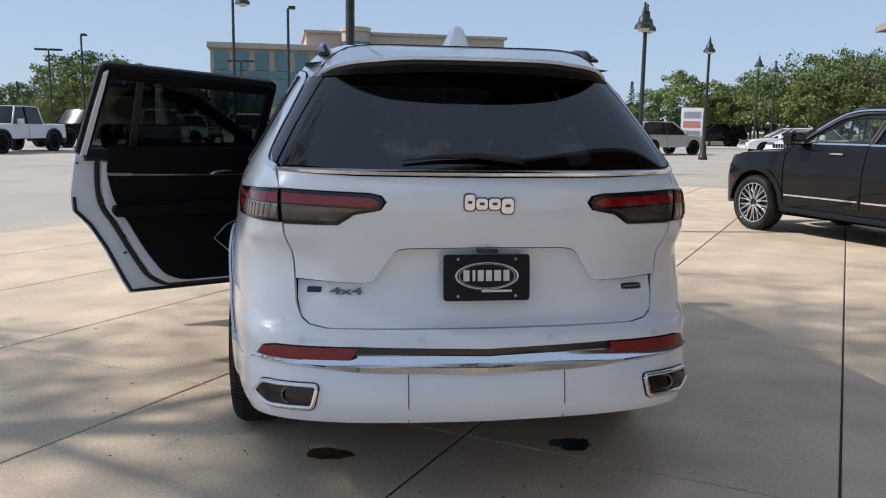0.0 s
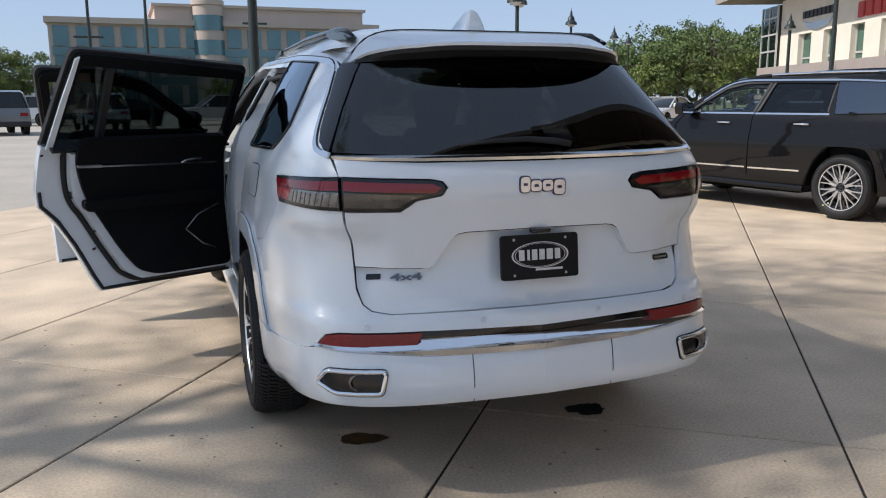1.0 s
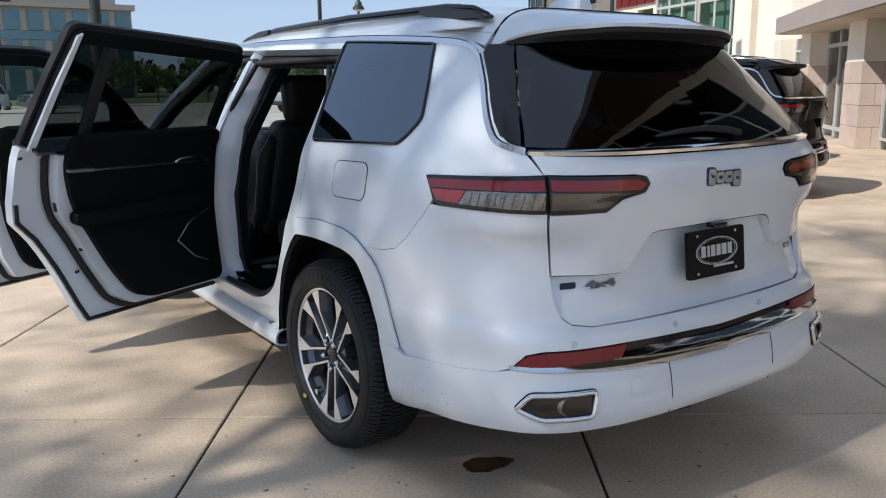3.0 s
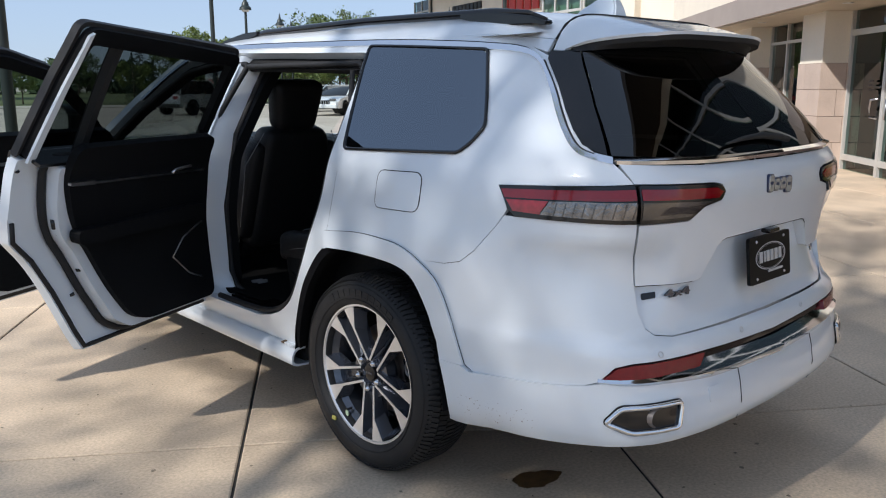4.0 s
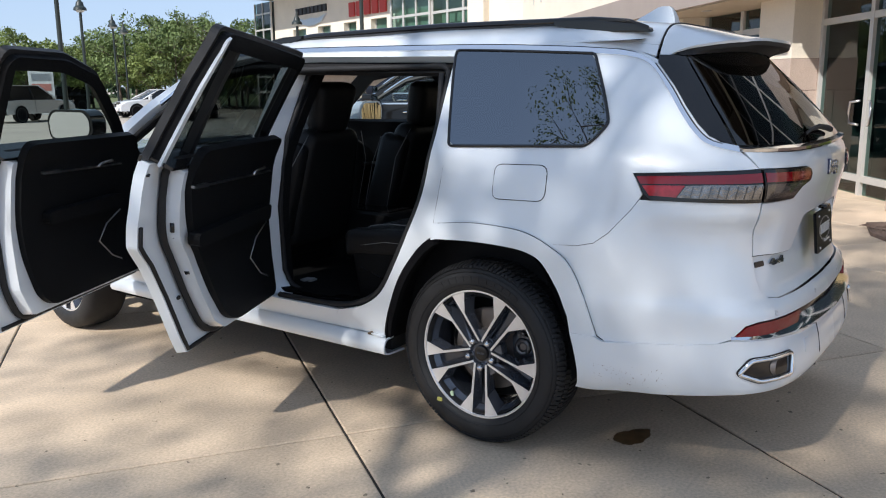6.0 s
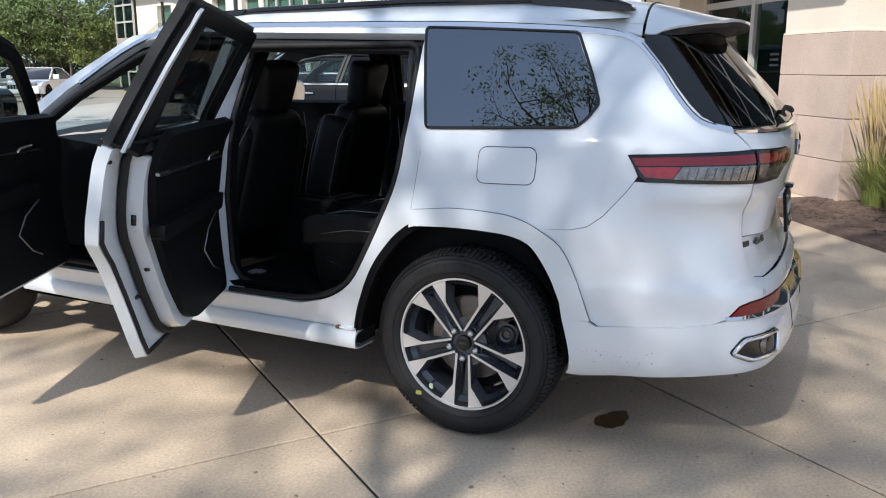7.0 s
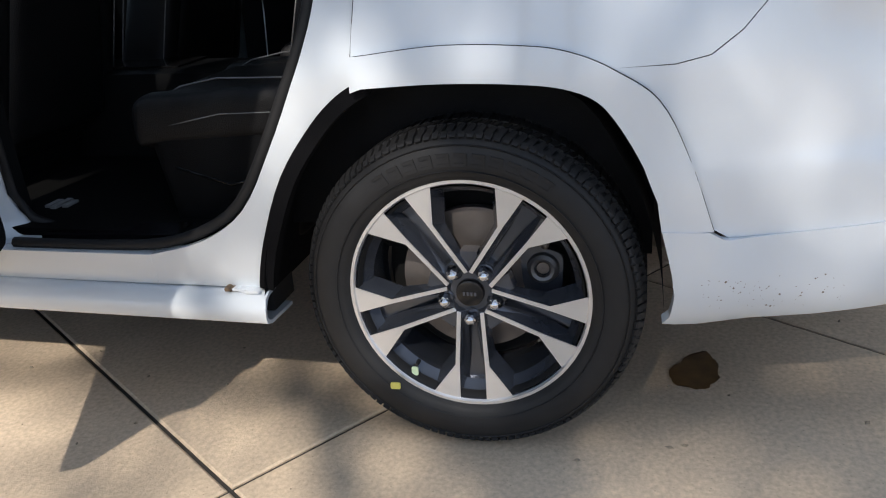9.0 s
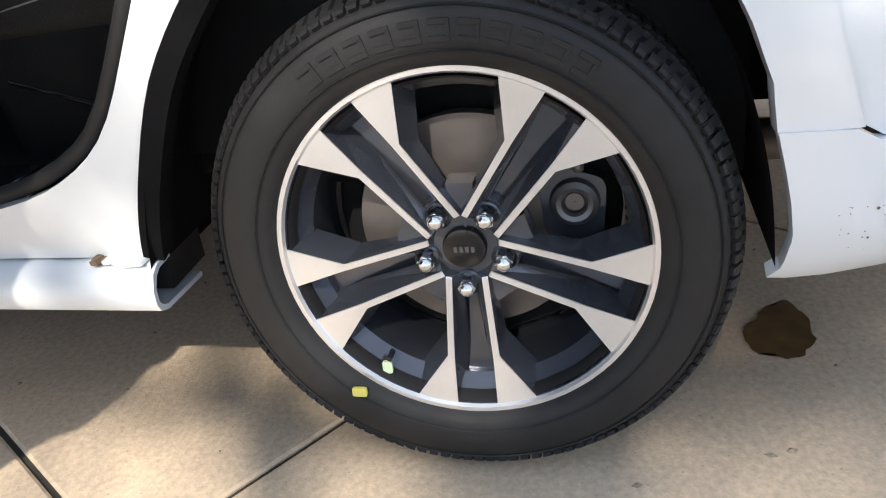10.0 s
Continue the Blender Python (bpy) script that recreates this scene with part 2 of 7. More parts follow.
def inset_poly(poly, d):
    """Moves each edge of a polygon inward by d (mitred)."""
    k = len(poly)
    area = sum(poly[i][0] * poly[(i + 1) % k][1] - poly[(i + 1) % k][0] * poly[i][1] for i in range(k))
    s = 1 if area > 0 else -1
    out = []
    for i in range(k):
        p0, p, p1 = Vector(poly[i - 1]), Vector(poly[i]), Vector(poly[(i + 1) % k])
        e0, e1 = (p - p0), (p1 - p)
        if e0.length < 1e-6 or e1.length < 1e-6:
            out.append(tuple(p))
            continue
        e0.normalize(), e1.normalize()
        n0, n1 = Vector((-e0.y, e0.x)) * s, Vector((-e1.y, e1.x)) * s
        q = n0 + n1
        q = q / max(q.dot(n0), 0.35) if q.length > 1e-3 else n0
        out.append(tuple(p + q * d))
    return out

# ---- ground ----
CONCRETE = mat("sunlit_concrete", (0.61, 0.480, 0.345), 0.85, vary=0.17, vscale=1.9, grain=0.18, gscale=75, bump=0.30, bscale=160, island=0.05)


def weather(m, lo=0.72):
    """Adds broad damp-looking blotches and fine dark pits over a material's own colour."""
    nt = m.node_tree
    b = nt.nodes["Principled BSDF"]
    src = b.inputs["Base Color"].links[0].from_socket
    geo = nt.nodes.new("ShaderNodeNewGeometry")
    blot = nt.nodes.new("ShaderNodeTexNoise")
    blot.inputs["Scale"].default_value, blot.inputs["Detail"].default_value, blot.inputs["Distortion"].default_value = 0.9, 7.0, 0.8
    pits = nt.nodes.new("ShaderNodeTexVoronoi")
    pits.inputs["Scale"].default_value = 38.0
    out = src
    for tex, sock, a, c, low in ((blot, "Fac", 0.36, 0.56, lo), (pits, "Distance", 0.03, 0.11, 0.62)):
        nt.links.new(geo.outputs["Position"], tex.inputs["Vector"])
        mr = nt.nodes.new("ShaderNodeMapRange")
        mr.inputs["From Min"].default_value, mr.inputs["From Max"].default_value = a, c
        mr.inputs["To Min"].default_value, mr.inputs["To Max"].default_value = low, 1.0
        nt.links.new(tex.outputs[sock], mr.inputs["Value"])
        sc = nt.nodes.new("ShaderNodeVectorMath")
        sc.operation = 'SCALE'
        nt.links.new(out, sc.inputs[0])
        nt.links.new(mr.outputs[0], sc.inputs["Scale"])
        out = sc.outputs[0]
    nt.links.new(out, b.inputs["Base Color"])


weather(CONCRETE, 0.89)
LOT = mat("pale_lot_paving", (0.42, 0.37, 0.31), 0.9, vary=0.16, vscale=0.4, grain=0.20, gscale=60, bump=0.3, bscale=120)
JOINT = mat("dark_joint_filler", (0.035, 0.032, 0.028), 0.95, vary=0.3, vscale=25)
ALONG, ACROSS = Vector((0.574, 0.819, 0)), Vector((0.819, -0.574, 0))

bm = bmesh.new()
R0 = 900
vs = [bm.verts.new((x, y, -0.012)) for x, y in ((-R0, -R0), (R0, -R0), (R0, R0), (-R0, R0))]
bm.faces.new(vs)
ground = part("ground", bm, LOT, None)
tagged(ground, "wide pale paved car lot", "ground", kind="structure")
pavement = new("pavement")
tagged(pavement, "tan concrete slabs with dark joints", "pavement", kind="structure")
_slab = None
for i in range(-6, 8):
    for j in range(-5, 7):
        a0, a1 = 1.19 + 1.575 * i, 1.19 + 1.575 * (i + 1)
        b0, b1 = 0.67 + 2.46 * j, 0.67 + 2.46 * (j + 1)
        if _slab is None:
            bm = bmesh.new()
            w, h, g = 1.575 / 2 - .006, 2.46 / 2 - .005, .006
            top = [bm.verts.new((x * (w - g), y * (h - g), 0)) for x, y in ((-1, -1), (1, -1), (1, 1), (-1, 1))]
            mid = [bm.verts.new((x * w, y * h, -.004)) for x, y in ((-1, -1), (1, -1), (1, 1), (-1, 1))]
            low = [bm.verts.new((x * w, y * h, -.03)) for x, y in ((-1, -1), (1, -1), (1, 1), (-1, 1))]
            bm.faces.new(top)
            for q in range(4):
                bm.faces.new((mid[q], mid[(q + 1) % 4], top[(q + 1) % 4], top[q]))
                bm.faces.new((low[q], low[(q + 1) % 4], mid[(q + 1) % 4], mid[q]))
            ob = part("slab", bm, CONCRETE, pavement)
            _slab = ob.data
        else:
            ob = new("slab", _slab)
            ob.parent = pavement
        c = ACROSS * (a0 + a1) / 2 + ALONG * (b0 + b1) / 2
        ob.matrix_local = Matrix.Translation(c) @ Matrix.Rotation(math.atan2(ACROSS.y, ACROSS.x), 4, 'Z')
bm = bmesh.new()
vs = [bm.verts.new(ACROSS * a + ALONG * b + Vector((0, 0, -.008))) for a, b in ((-8.2, -11.6), (12.2, -11.6), (12.2, 17.8), (-8.2, 17.8))]
bm.faces.new(vs)
part("joint_filler", bm, JOINT, pavement)

# ---- the big sport utility car: one body surface, cut into panels ----
def smooth_table(xs, ys, n=600):
    """A smooth monotone curve through points, as a fine table."""
    xs, ys = np.array(xs, float), np.array(ys, float)
    h = np.diff(xs)
    d = np.diff(ys) / h
    m = np.zeros(len(xs))
    m[0], m[-1] = d[0], d[-1]
    for i in range(1, len(xs) - 1):
        if d[i - 1] * d[i] > 0:
            w1, w2 = 2 * h[i] + h[i - 1], h[i] + 2 * h[i - 1]
            m[i] = (w1 + w2) / (w1 / d[i - 1] + w2 / d[i])
    gx = np.linspace(xs[0], xs[-1], n)
    k = np.clip(np.searchsorted(xs, gx, side='right') - 1, 0, len(h) - 1)
    t = (gx - xs[k]) / h[k]
    gy = ((1 + 2 * t) * (1 - t) ** 2 * ys[k] + t * (1 - t) ** 2 * h[k] * m[k]
          + t * t * (3 - 2 * t) * ys[k + 1] + t * t * (t - 1) * h[k] * m[k + 1])
    return gx, gy


_WZ = smooth_table([0.28, 0.36, 0.42, 0.55, 0.70, 0.86, 0.95, 1.05, 1.18, 1.235, 1.30, 1.45, 1.60, 1.67, 1.74],
                   [0.90, 0.94, 0.955, 0.963, 0.972, 0.975, 0.966, 0.949, 0.926, 0.905, 0.872, 0.79, 0.703, 0.655, 0.625])
_YR = smooth_table([0.28, 0.36, 0.42, 0.50, 0.58, 0.645, 0.68, 0.72, 0.80, 0.86, 0.95, 1.05, 1.14, 1.20, 1.25, 1.30, 1.45, 1.58, 1.72],
                   [0.06, -0.02, -0.045, -0.035, -0.015, -0.01, 0.00, 0.045, 0.055, 0.055, 0.045, 0.028, 0.012, 0.018, 0.045, 0.08, 0.21, 0.335, 0.47])
_PLAN = [(0, 0), (.3, .006), (.5, .022), (.65, .05), (.76, .09), (.84, .155), (.90, .28), (.945, .47), (.975, .67), (.99, .85), (1, 1.05),
         (1, 1.6), (1, 2.4), (1, 3.2), (1, 3.9), (.99, 4.3), (.965, 4.6), (.91, 4.82), (.80, 4.97), (.60, 5.08), (.3, 5.14), (0, 5.15)]


def _catmull(pts, n=14):
    out = []
    P = [Vector(p) for p in pts]
    for i in range(len(P) - 1):
        p0, p1, p2, p3 = P[max(i - 1, 0)], P[i], P[i + 1], P[min(i + 2, len(P) - 1)]
        m1, m2 = (p2 - p0) * 0.5, (p3 - p1) * 0.5
        l = (p2 - p1).length
        if (p1 - p0).length > 1e-6:
            m1 = m1.normalized() * l
        if (p3 - p2).length > 1e-6:
            m2 = m2.normalized() * l
        for j in range(n):
            t = j / n
            out.append((2 * t ** 3 - 3 * t * t + 1) * p1 + (t ** 3 - 2 * t * t + t) * m1 + (3 * t * t - 2 * t ** 3) * p2 + (t ** 3 - t * t) * m2)
    out.append(P[-1])
    return out


_PL = np.array([tuple(p) for p in _catmull([(a * 0.95, b) for a, b in _PLAN])])
_PS = np.concatenate(([0], np.cumsum(np.hypot(*np.diff(_PL, axis=0).T))))
_HALF = int(np.argmax(_PL[:, 1] > 2.0))


_SYC = {}


def RX(x, z):
    """Panel coordinates of a point on the tail, by its distance from the middle."""
    return (float(np.interp(abs(x) / _w(z), _PL[:_HALF, 0] / 0.95, _PS[:_HALF])), z)


def SY(y, z):
    """Panel coordinates of a point on the flank, by its distance from the tail."""
    k = round(z, 3)
    if k not in _SYC:
        ss = np.linspace(0.05, _PS[-1] - .05, 500)
        _SYC[k] = (np.maximum.accumulate(np.array([_surf(q, k)[1] for q in ss])), ss)
    return (float(np.interp(y, *_SYC[k])), z)


def FX(x, z):
    """Panel coordinates of a point on the nose."""
    q = _PL[_HALF:, 0][::-1] / 0.95
    return (float(np.interp(abs(x) / _w(z), q, _PS[_HALF:][::-1])), z)


def _w(z):
    return float(np.interp(z, *_WZ))


HOLLOW = .034


def _ease(t):
    t = min(1.0, max(0.0, t))
    return t * t * (3 - 2 * t)


def _surf(s, z, off=0.0):
    xn, yn = np.interp(s, _PS, _PL[:, 0]) / 0.95, np.interp(s, _PS, _PL[:, 1])
    t = min(max(yn / 1.5, 0), 1)
    fade = 1 - t * t * (3 - 2 * t)
    y = yn + float(np.interp(z, *_YR)) * fade
    if yn > 3.9:
        y -= max(z - 0.75, 0) * 0.35 * ((yn - 3.9) / 1.25)
    x = -xn * _w(z)
    if yn < .75 and .70 < z < 1.05:
        # hollow under the tail lamp, with a ledge on top, that runs out along the flank
        c = _ease((abs(x) - .52) / .16) * (1 - _ease((y - .16) / .42))
        g = 1 - _ease((z - .955) / .085) if z > .955 else _ease((z - .70) / .255)
        d = math.hypot(x, y - .75)
        x, y = x - HOLLOW * c * g * x / d, y - HOLLOW * c * g * (y - .75) / d
    return np.array((x, y, z))


def surf(s, z, off=0.0):
    """Place on the left body surface, moved outward by off, and the normal there."""
    p = _surf(s, z)
    e = 0.012
    ds = _surf(s + e, z) - _surf(s - e, z)
    dz = _surf(s, z + e) - _surf(s, z - e)
    n = np.cross(ds, dz)
    n = n / (np.linalg.norm(n) or 1)
    if n[0] * 0 + np.dot(n, p - np.array((0, 2.5, z))) < 0:
        n = -n
    return p + n * off, n


def bent(shift):
    """The body surface pushed in or out by shift(s, z), with the normals that this gives."""
    def f(s, z, off):
        def g(a, b):
            return surf(a, b, shift(a, b))[0]
        e = .006
        n = np.cross(g(s + e, z) - g(s - e, z), g(s, z + e) - g(s, z - e))
        n = n / (np.linalg.norm(n) or 1)
        if np.dot(n, surf(s, z)[1]) < 0:
            n = -n
        return g(s, z) + n * off, n
    return f


LOWGATE = bent(lambda s, z: -.050 * min(1, max(0, (z - .72) / .27)) - .004)
STRIPTILT = bent(lambda s, z: (1.262 - z) * .9)
BARTILT = bent(lambda s, z: (.585 - z) * 1.0)



def grid_poly(poly, res):
    """Cuts a flat polygon into small faces."""
    bm = bmesh.new()
    vs = [bm.verts.new((p[0], p[1], 0)) for p in poly]
    bm.faces.new(vs)
    bmesh.ops.triangulate(bm, faces=bm.faces)
    xs, ys = [p[0] for p in poly], [p[1] for p in poly]
    for lo, hi, no in ((min(xs), max(xs), (1, 0, 0)), (min(ys), max(ys), (0, 1, 0))):
        k = int((hi - lo) / res)
        for i in range(1, k + 1):
            c = lo + (hi - lo) * i / (k + 1)
            bmesh.ops.bisect_plane(bm, geom=bm.verts[:] + bm.edges[:] + bm.faces[:], plane_co=(no[0] * c, no[1] * c, 0), plane_no=no, dist=1e-5)
    bmesh.ops.dissolve_degenerate(bm, edges=bm.edges, dist=1e-5)
    return bm


def panel(name, poly, material, parent, label="", off=0.0, thick=0.012, side=1, res=0.06, back=False, fn=None, xf=None):
    """A curved sheet-metal panel: a polygon laid on the body surface, with turned-in edges."""
    fn = fn or surf
    bm = grid_poly(poly, res)
    bm.verts.ensure_lookup_table()
    bm.verts.index_update()
    front, nor, rear = [], [], []
    for v in bm.verts:
        p, n = fn(v.co.x, v.co.y, off)
        q, _ = fn(v.co.x, v.co.y, off - thick)
        front.append(p), nor.append(n), rear.append(q)
    verts = list(front)
    faces, loopn = [], []
    for f in bm.faces:
        idx = [v.index for v in f.verts]
        a, b, c = (np.array(front[i]) for i in idx[:3])
        g = np.cross(b - a, c - a)
        if np.dot(g, sum(nor[i] for i in idx)) < 0:
            idx.reverse()
        faces.append(tuple(idx))
        loopn += [nor[i] for i in idx]
    if thick:
        for e in bm.edges:
            if e.is_boundary:
                i, j = e.verts[0].index, e.verts[1].index
                f = e.link_faces[0]
                c = sum((np.array(front[v.index]) for v in f.verts)) / len(f.verts)
                k = len(verts)
                verts += [front[i], front[j], rear[j], rear[i]]
                g = np.cross(front[j] - front[i], rear[i] - front[i])
                g = g / (np.linalg.norm(g) or 1)
                idx = [k, k + 1, k + 2, k + 3]
                if np.dot(g, (front[i] + front[j]) / 2 - c) < 0:
                    g, idx = -g, idx[::-1]
                faces.append(tuple(idx))
                loopn += [g] * 4
    if back:
        k = len(verts)
        verts += rear
        m = len(bm.faces)
        for f in list(faces[:m]):
            faces.append(tuple(k + i for i in f[::-1]))
            loopn += [-nor[i] for i in f[::-1]]
    bm.free()
    if xf is not None:
        M = np.array(xf.to_3x3())
        verts = [np.array(xf @ Vector(v)) for v in verts]
        loopn = [M @ n for n in loopn]
    if side < 0:
        verts = [(-v[0], v[1], v[2]) for v in verts]
        ln, fl, k = [], [], 0
        for f in faces:
            part_n = loopn[k:k + len(f)]
            k += len(f)
            fl.append(f[::-1])
            ln += [(-n[0], n[1], n[2]) for n in part_n[::-1]]
        faces, loopn = fl, ln
    return obj(name, verts, faces, material, parent, label, normals=[tuple(n) for n in loopn])


def bead(name, pts, r, material, parent, label="", off=0.0, side=1, closed=False, xf=None, n=6):
    """A thin round strip that follows the body surface through panel coordinates."""
    P = []
    k = len(pts)
    for i in range(k if closed else k - 1):
        a, b = pts[i], pts[(i + 1) % k]
        m = max(1, int(math.hypot(b[0] - a[0], b[1] - a[1]) / 0.05))
        for j in range(m):
            t = j / m
            P.append(Vector(surf(a[0] + (b[0] - a[0]) * t, a[1] + (b[1] - a[1]) * t, off)[0]))
    if not closed:
        P.append(Vector(surf(*pts[-1], off)[0]))
    if xf is not None:
        P = [xf @ p for p in P]
    if side < 0:
        P = [Vector((-p.x, p.y, p.z)) for p in P]
    return tube(name, P, r, material, parent, label, n, closed)


def strip(name, pts, w, material, parent, label="", off=0.006, side=1, xf=None, thick=0.012):
    """A flat band of width w along a line in panel coordinates."""
    P = [Vector(p) for p in pts]
    L, R = [], []
    for i, p in enumerate(P):
        d = (P[min(i + 1, len(P) - 1)] - P[max(i - 1, 0)]).normalized()
        nn = Vector((-d.y, d.x)) * w / 2
        L.append(tuple(p + nn)), R.append(tuple(p - nn))
    return panel(name, L + R[::-1], material, parent, label, off=off, side=side, res=0.08, xf=xf, thick=thick)



def _skirt_shift(s, z):
    t = min(1, max(0, (s - SY(.50, .45)[0]) / (SY(.64, .45)[0] - SY(.50, .45)[0])))
    return .012 * t * t * (3 - 2 * t)


SKIRT = bent(lambda s, z: _skirt_shift(s, z) - .012 * max(0, (.40 - z) / .09) ** 2)
# outlines on the flank: distance from the tail, height
ARCH_R = [(1.345, .866), (1.17, .873), (.985, .866), (.90, .848), (.85, .815), (.785, .715), (.745, .62), (.715, .56), (.68, .44), (.655, .345)]
ARCH_R_OUT = [(1.345, .93), (1.17, .946), (.985, .938), (.91, .922), (.84, .892), (.75, .83), (.685, .705), (.632, .555)]
DOOR_R = [(2.475, .42), (1.66, .412), (1.615, .50), (1.535, .68), (1.455, .82), (1.375, .915), (1.368, 1.0), (1.40, 1.235), (1.43, 1.675), (1.50, 1.702), (2.335, 1.69), (2.44, 1.25)]
DOOR_F = [(3.70, .44), (2.49, .42), (2.455, 1.25), (2.35, 1.672), (2.75, 1.668), (3.05, 1.60), (3.42, 1.37), (3.62, 1.20), (3.72, 1.08)]
QWIN = [(1.435, 1.638), (.795, 1.606), (.668, 1.352), (.70, 1.30), (.735, 1.270), (1.33, 1.254)]
ARCH_FC = 4.235


def fair(pts, n=5):
    """A smooth line through points."""
    return [tuple(p) for p in _catmull(pts, n)]


OUTF, INF = fair(ARCH_R_OUT), fair(ARCH_R)
LIP = fair([(1.655, .374), (1.62, .50), (1.55, .66), (1.46, .78), (1.40, .835), (1.347, .866)], 4)
DOORCUT = fair([(1.425, 1.30), (1.43, 1.15), (1.455, 1.02), (1.50, .90), (1.585, .73), (1.68, .58), (1.80, .50), (1.95, .46)], 4)


def arch_f(r, a0, a1, n=10, zc=0.40, sq=0.93):
    return [(ARCH_FC + r * math.cos(radians(a0 + (a1 - a0) * i / n)), zc + sq * r * math.sin(radians(a0 + (a1 - a0) * i / n)) + 0.02) for i in range(n + 1)]


def multi_spoke(wheel):
    """Ten bright forked spokes of a dress wheel, with dark gaps behind them."""
    for i in range(10):
        M = Matrix.Rotation(radians(36 * i), 4, 'X')
        bm = bmesh.new()
        for sg in (-1, 1):
            prism(bm, [(sg * .004, .06), (sg * .016, .062), (sg * .022, .16), (sg * .050, .262), (sg * .036, .266), (sg * .008, .165)], -.104, -.075, m=M)
        prism(bm, [(-.016, .055), (.016, .055), (.011, .15), (-.011, .15)], -.100, -.078, m=M)
        part("spoke", bm, SATIN, wheel, "bright slim forked spoke")


def build_wheel(parent, m, full=True, multi=False):
    """A wheel under its car: tyre with tread, alloy rim with ten wedge spokes, nuts, brake."""
    wheel = new("wheel")
    wheel.parent = parent
    wheel.matrix_local = m
    R = 0.391
    prof = [(.274, .105), (.280, .118), (.292, .128), (.318, .134), (.348, .130), (.370, .118), (.382, .100), (.389, .075), (R, .03), (R, -.03), (.389, -.075),
            (.382, -.100), (.366, -.118), (.345, -.130), (.30, -.132), (.262, -.105), (.255, -.09), (.255, .09), (.262, .105)]
    lathe("tyre", [(r - (.005 if r > .36 else 0) * full, -a) for r, a in prof], RUBBER, wheel, "black radial road tyre", n=96)
    if full:
        vs, fs = [], []
        for i in range(110):
            t = 2 * math.pi * i / 110
            for a0, a1, sk in ((-.112, -.078, .02), (-.072, -.030, .03), (-.026, .026, 0), (.030, .072, -.03), (.078, .112, -.02)):
                k = len(vs)
                for a, tt in ((a0, t), (a1, t + sk), (a1, t + sk + .036), (a0, t + .036)):
                    e = 0.0 if abs(a) < .08 else (.006 if abs(a) < .1 else .014)
                    for rr in (R - .009 - e, R + .0005 - e):
                        vs.append((a, rr * math.cos(tt), rr * math.sin(tt)))
                fs += [(k + 1, k + 3, k + 5, k + 7), (k, k + 2, k + 3, k + 1), (k + 2, k + 4, k + 5, k + 3), (k + 4, k + 6, k + 7, k + 5), (k + 6, k, k + 1, k + 7)]
        for i in range(124):
            t = 2 * math.pi * i / 124
            for sg in (-1, 1):
                k = len(vs)
                for (r0, a0), w in (((.381, .104), .038), ((.376, .1135), .036), ((.3715, .1185), .033)):
                    for tt in (t, t + w):
                        for up in (-.004, .0016):
                            rr, aa = r0 + up * .75, sg * (a0 + up * .7)
                            vs.append((aa, rr * math.cos(tt), rr * math.sin(tt)))
                for q in (0, 4):
                    fs += [(k + q + 1, k + q + 3, k + q + 7, k + q + 5), (k + q, k + q + 1, k + q + 5, k + q + 4), (k + q + 2, k + q + 6, k + q + 7, k + q + 3)]
                fs += [(k, k + 2, k + 3, k + 1), (k + 8, k + 9, k + 11, k + 10)]
        obj("tread", vs, fs, RUBBER, wheel)["kind"] = "stuff"
        # raised sidewall lettering as plain bars
        bm = bmesh.new()
        for i in range(11):
            t = radians(90 + 34 - i * 6.6)
            M = Matrix.Rotation(t - math.pi / 2, 4, 'X')
            for dz in (-.011, .011):
                box(bm, -.1352, -.1325, -.0135, .0135, .327 + dz - .0035, .327 + dz + .0035, m=M)
            box(bm, -.1352, -.1325, -.0135, -.0075, .319, .335, m=M)
        part("sidewall_lettering", bm, RUBBER, wheel, "raised black sidewall bars")
        for r0 in (.300, .355):
            lathe("sidewall_ring", [(r0, -.1315 if r0 < .32 else -.1265), (r0 + .002, -.1345 if r0 < .32 else -.1285), (r0 + .004, -.131 if r0 < .32 else -.124)], RUBBER, wheel, n=72)
    # rim barrel and lip
    lathe("rim", [(.276, -.100), (.281, -.110), (.275, -.112), (.266, -.106), (.260, -.09), (.238, -.06), (.232, .02), (.236, .10)], RIMDARK, wheel, "dark barrel of the alloy wheel", n=72)
    lathe("rim_lip", [(.2665, -.106), (.270, -.1125), (.277, -.1125), (.281, -.106)], MACHINED, wheel, "bright machined outer lip", n=72)
    if multi:
        multi_spoke(wheel)
    k = .000828
    wedge = [(-162, 288), (-86, 318), (-88, 204), (-1, 66), (-11, 61), (-103, 204)]
    flare = [(-170, 286), (-64, 312), (-68, 190), (10, 60), (-26, 52), (-118, 190)]
    for i in range(5):
        M = Matrix.Rotation(radians(72 * i), 4, 'X')
        for sg in (() if multi else (1, -1)):
            top = [Vector((-.105 + .018 * (1 - min(1, math.hypot(a, b) / 320)), sg * -a * k, b * k)) for a, b in wedge]
            bot = [Vector((-.052 if math.hypot(a, b) > 150 else -.075, sg * -a * k, b * k)) for a, b in flare]
            bm = bmesh.new()
            tv = [bm.verts.new(M @ (p + Vector((.0012, 0, 0)))) for p in top]
            bv = [bm.verts.new(M @ p) for p in bot]
            n = len(tv)
            bm.faces.new(tv), bm.faces.new(bv[::-1])
            for j in range(n):
                bm.faces.new((tv[j], bv[j], bv[(j + 1) % n], tv[(j + 1) % n]))
            sp = part("spoke", bm, RIMDARK, wheel, "dark painted alloy spoke")
            bm = bmesh.new()
            a = [bm.verts.new(M @ p) for p in top]
            c = Vector(sum((p for p in top), Vector())) / n
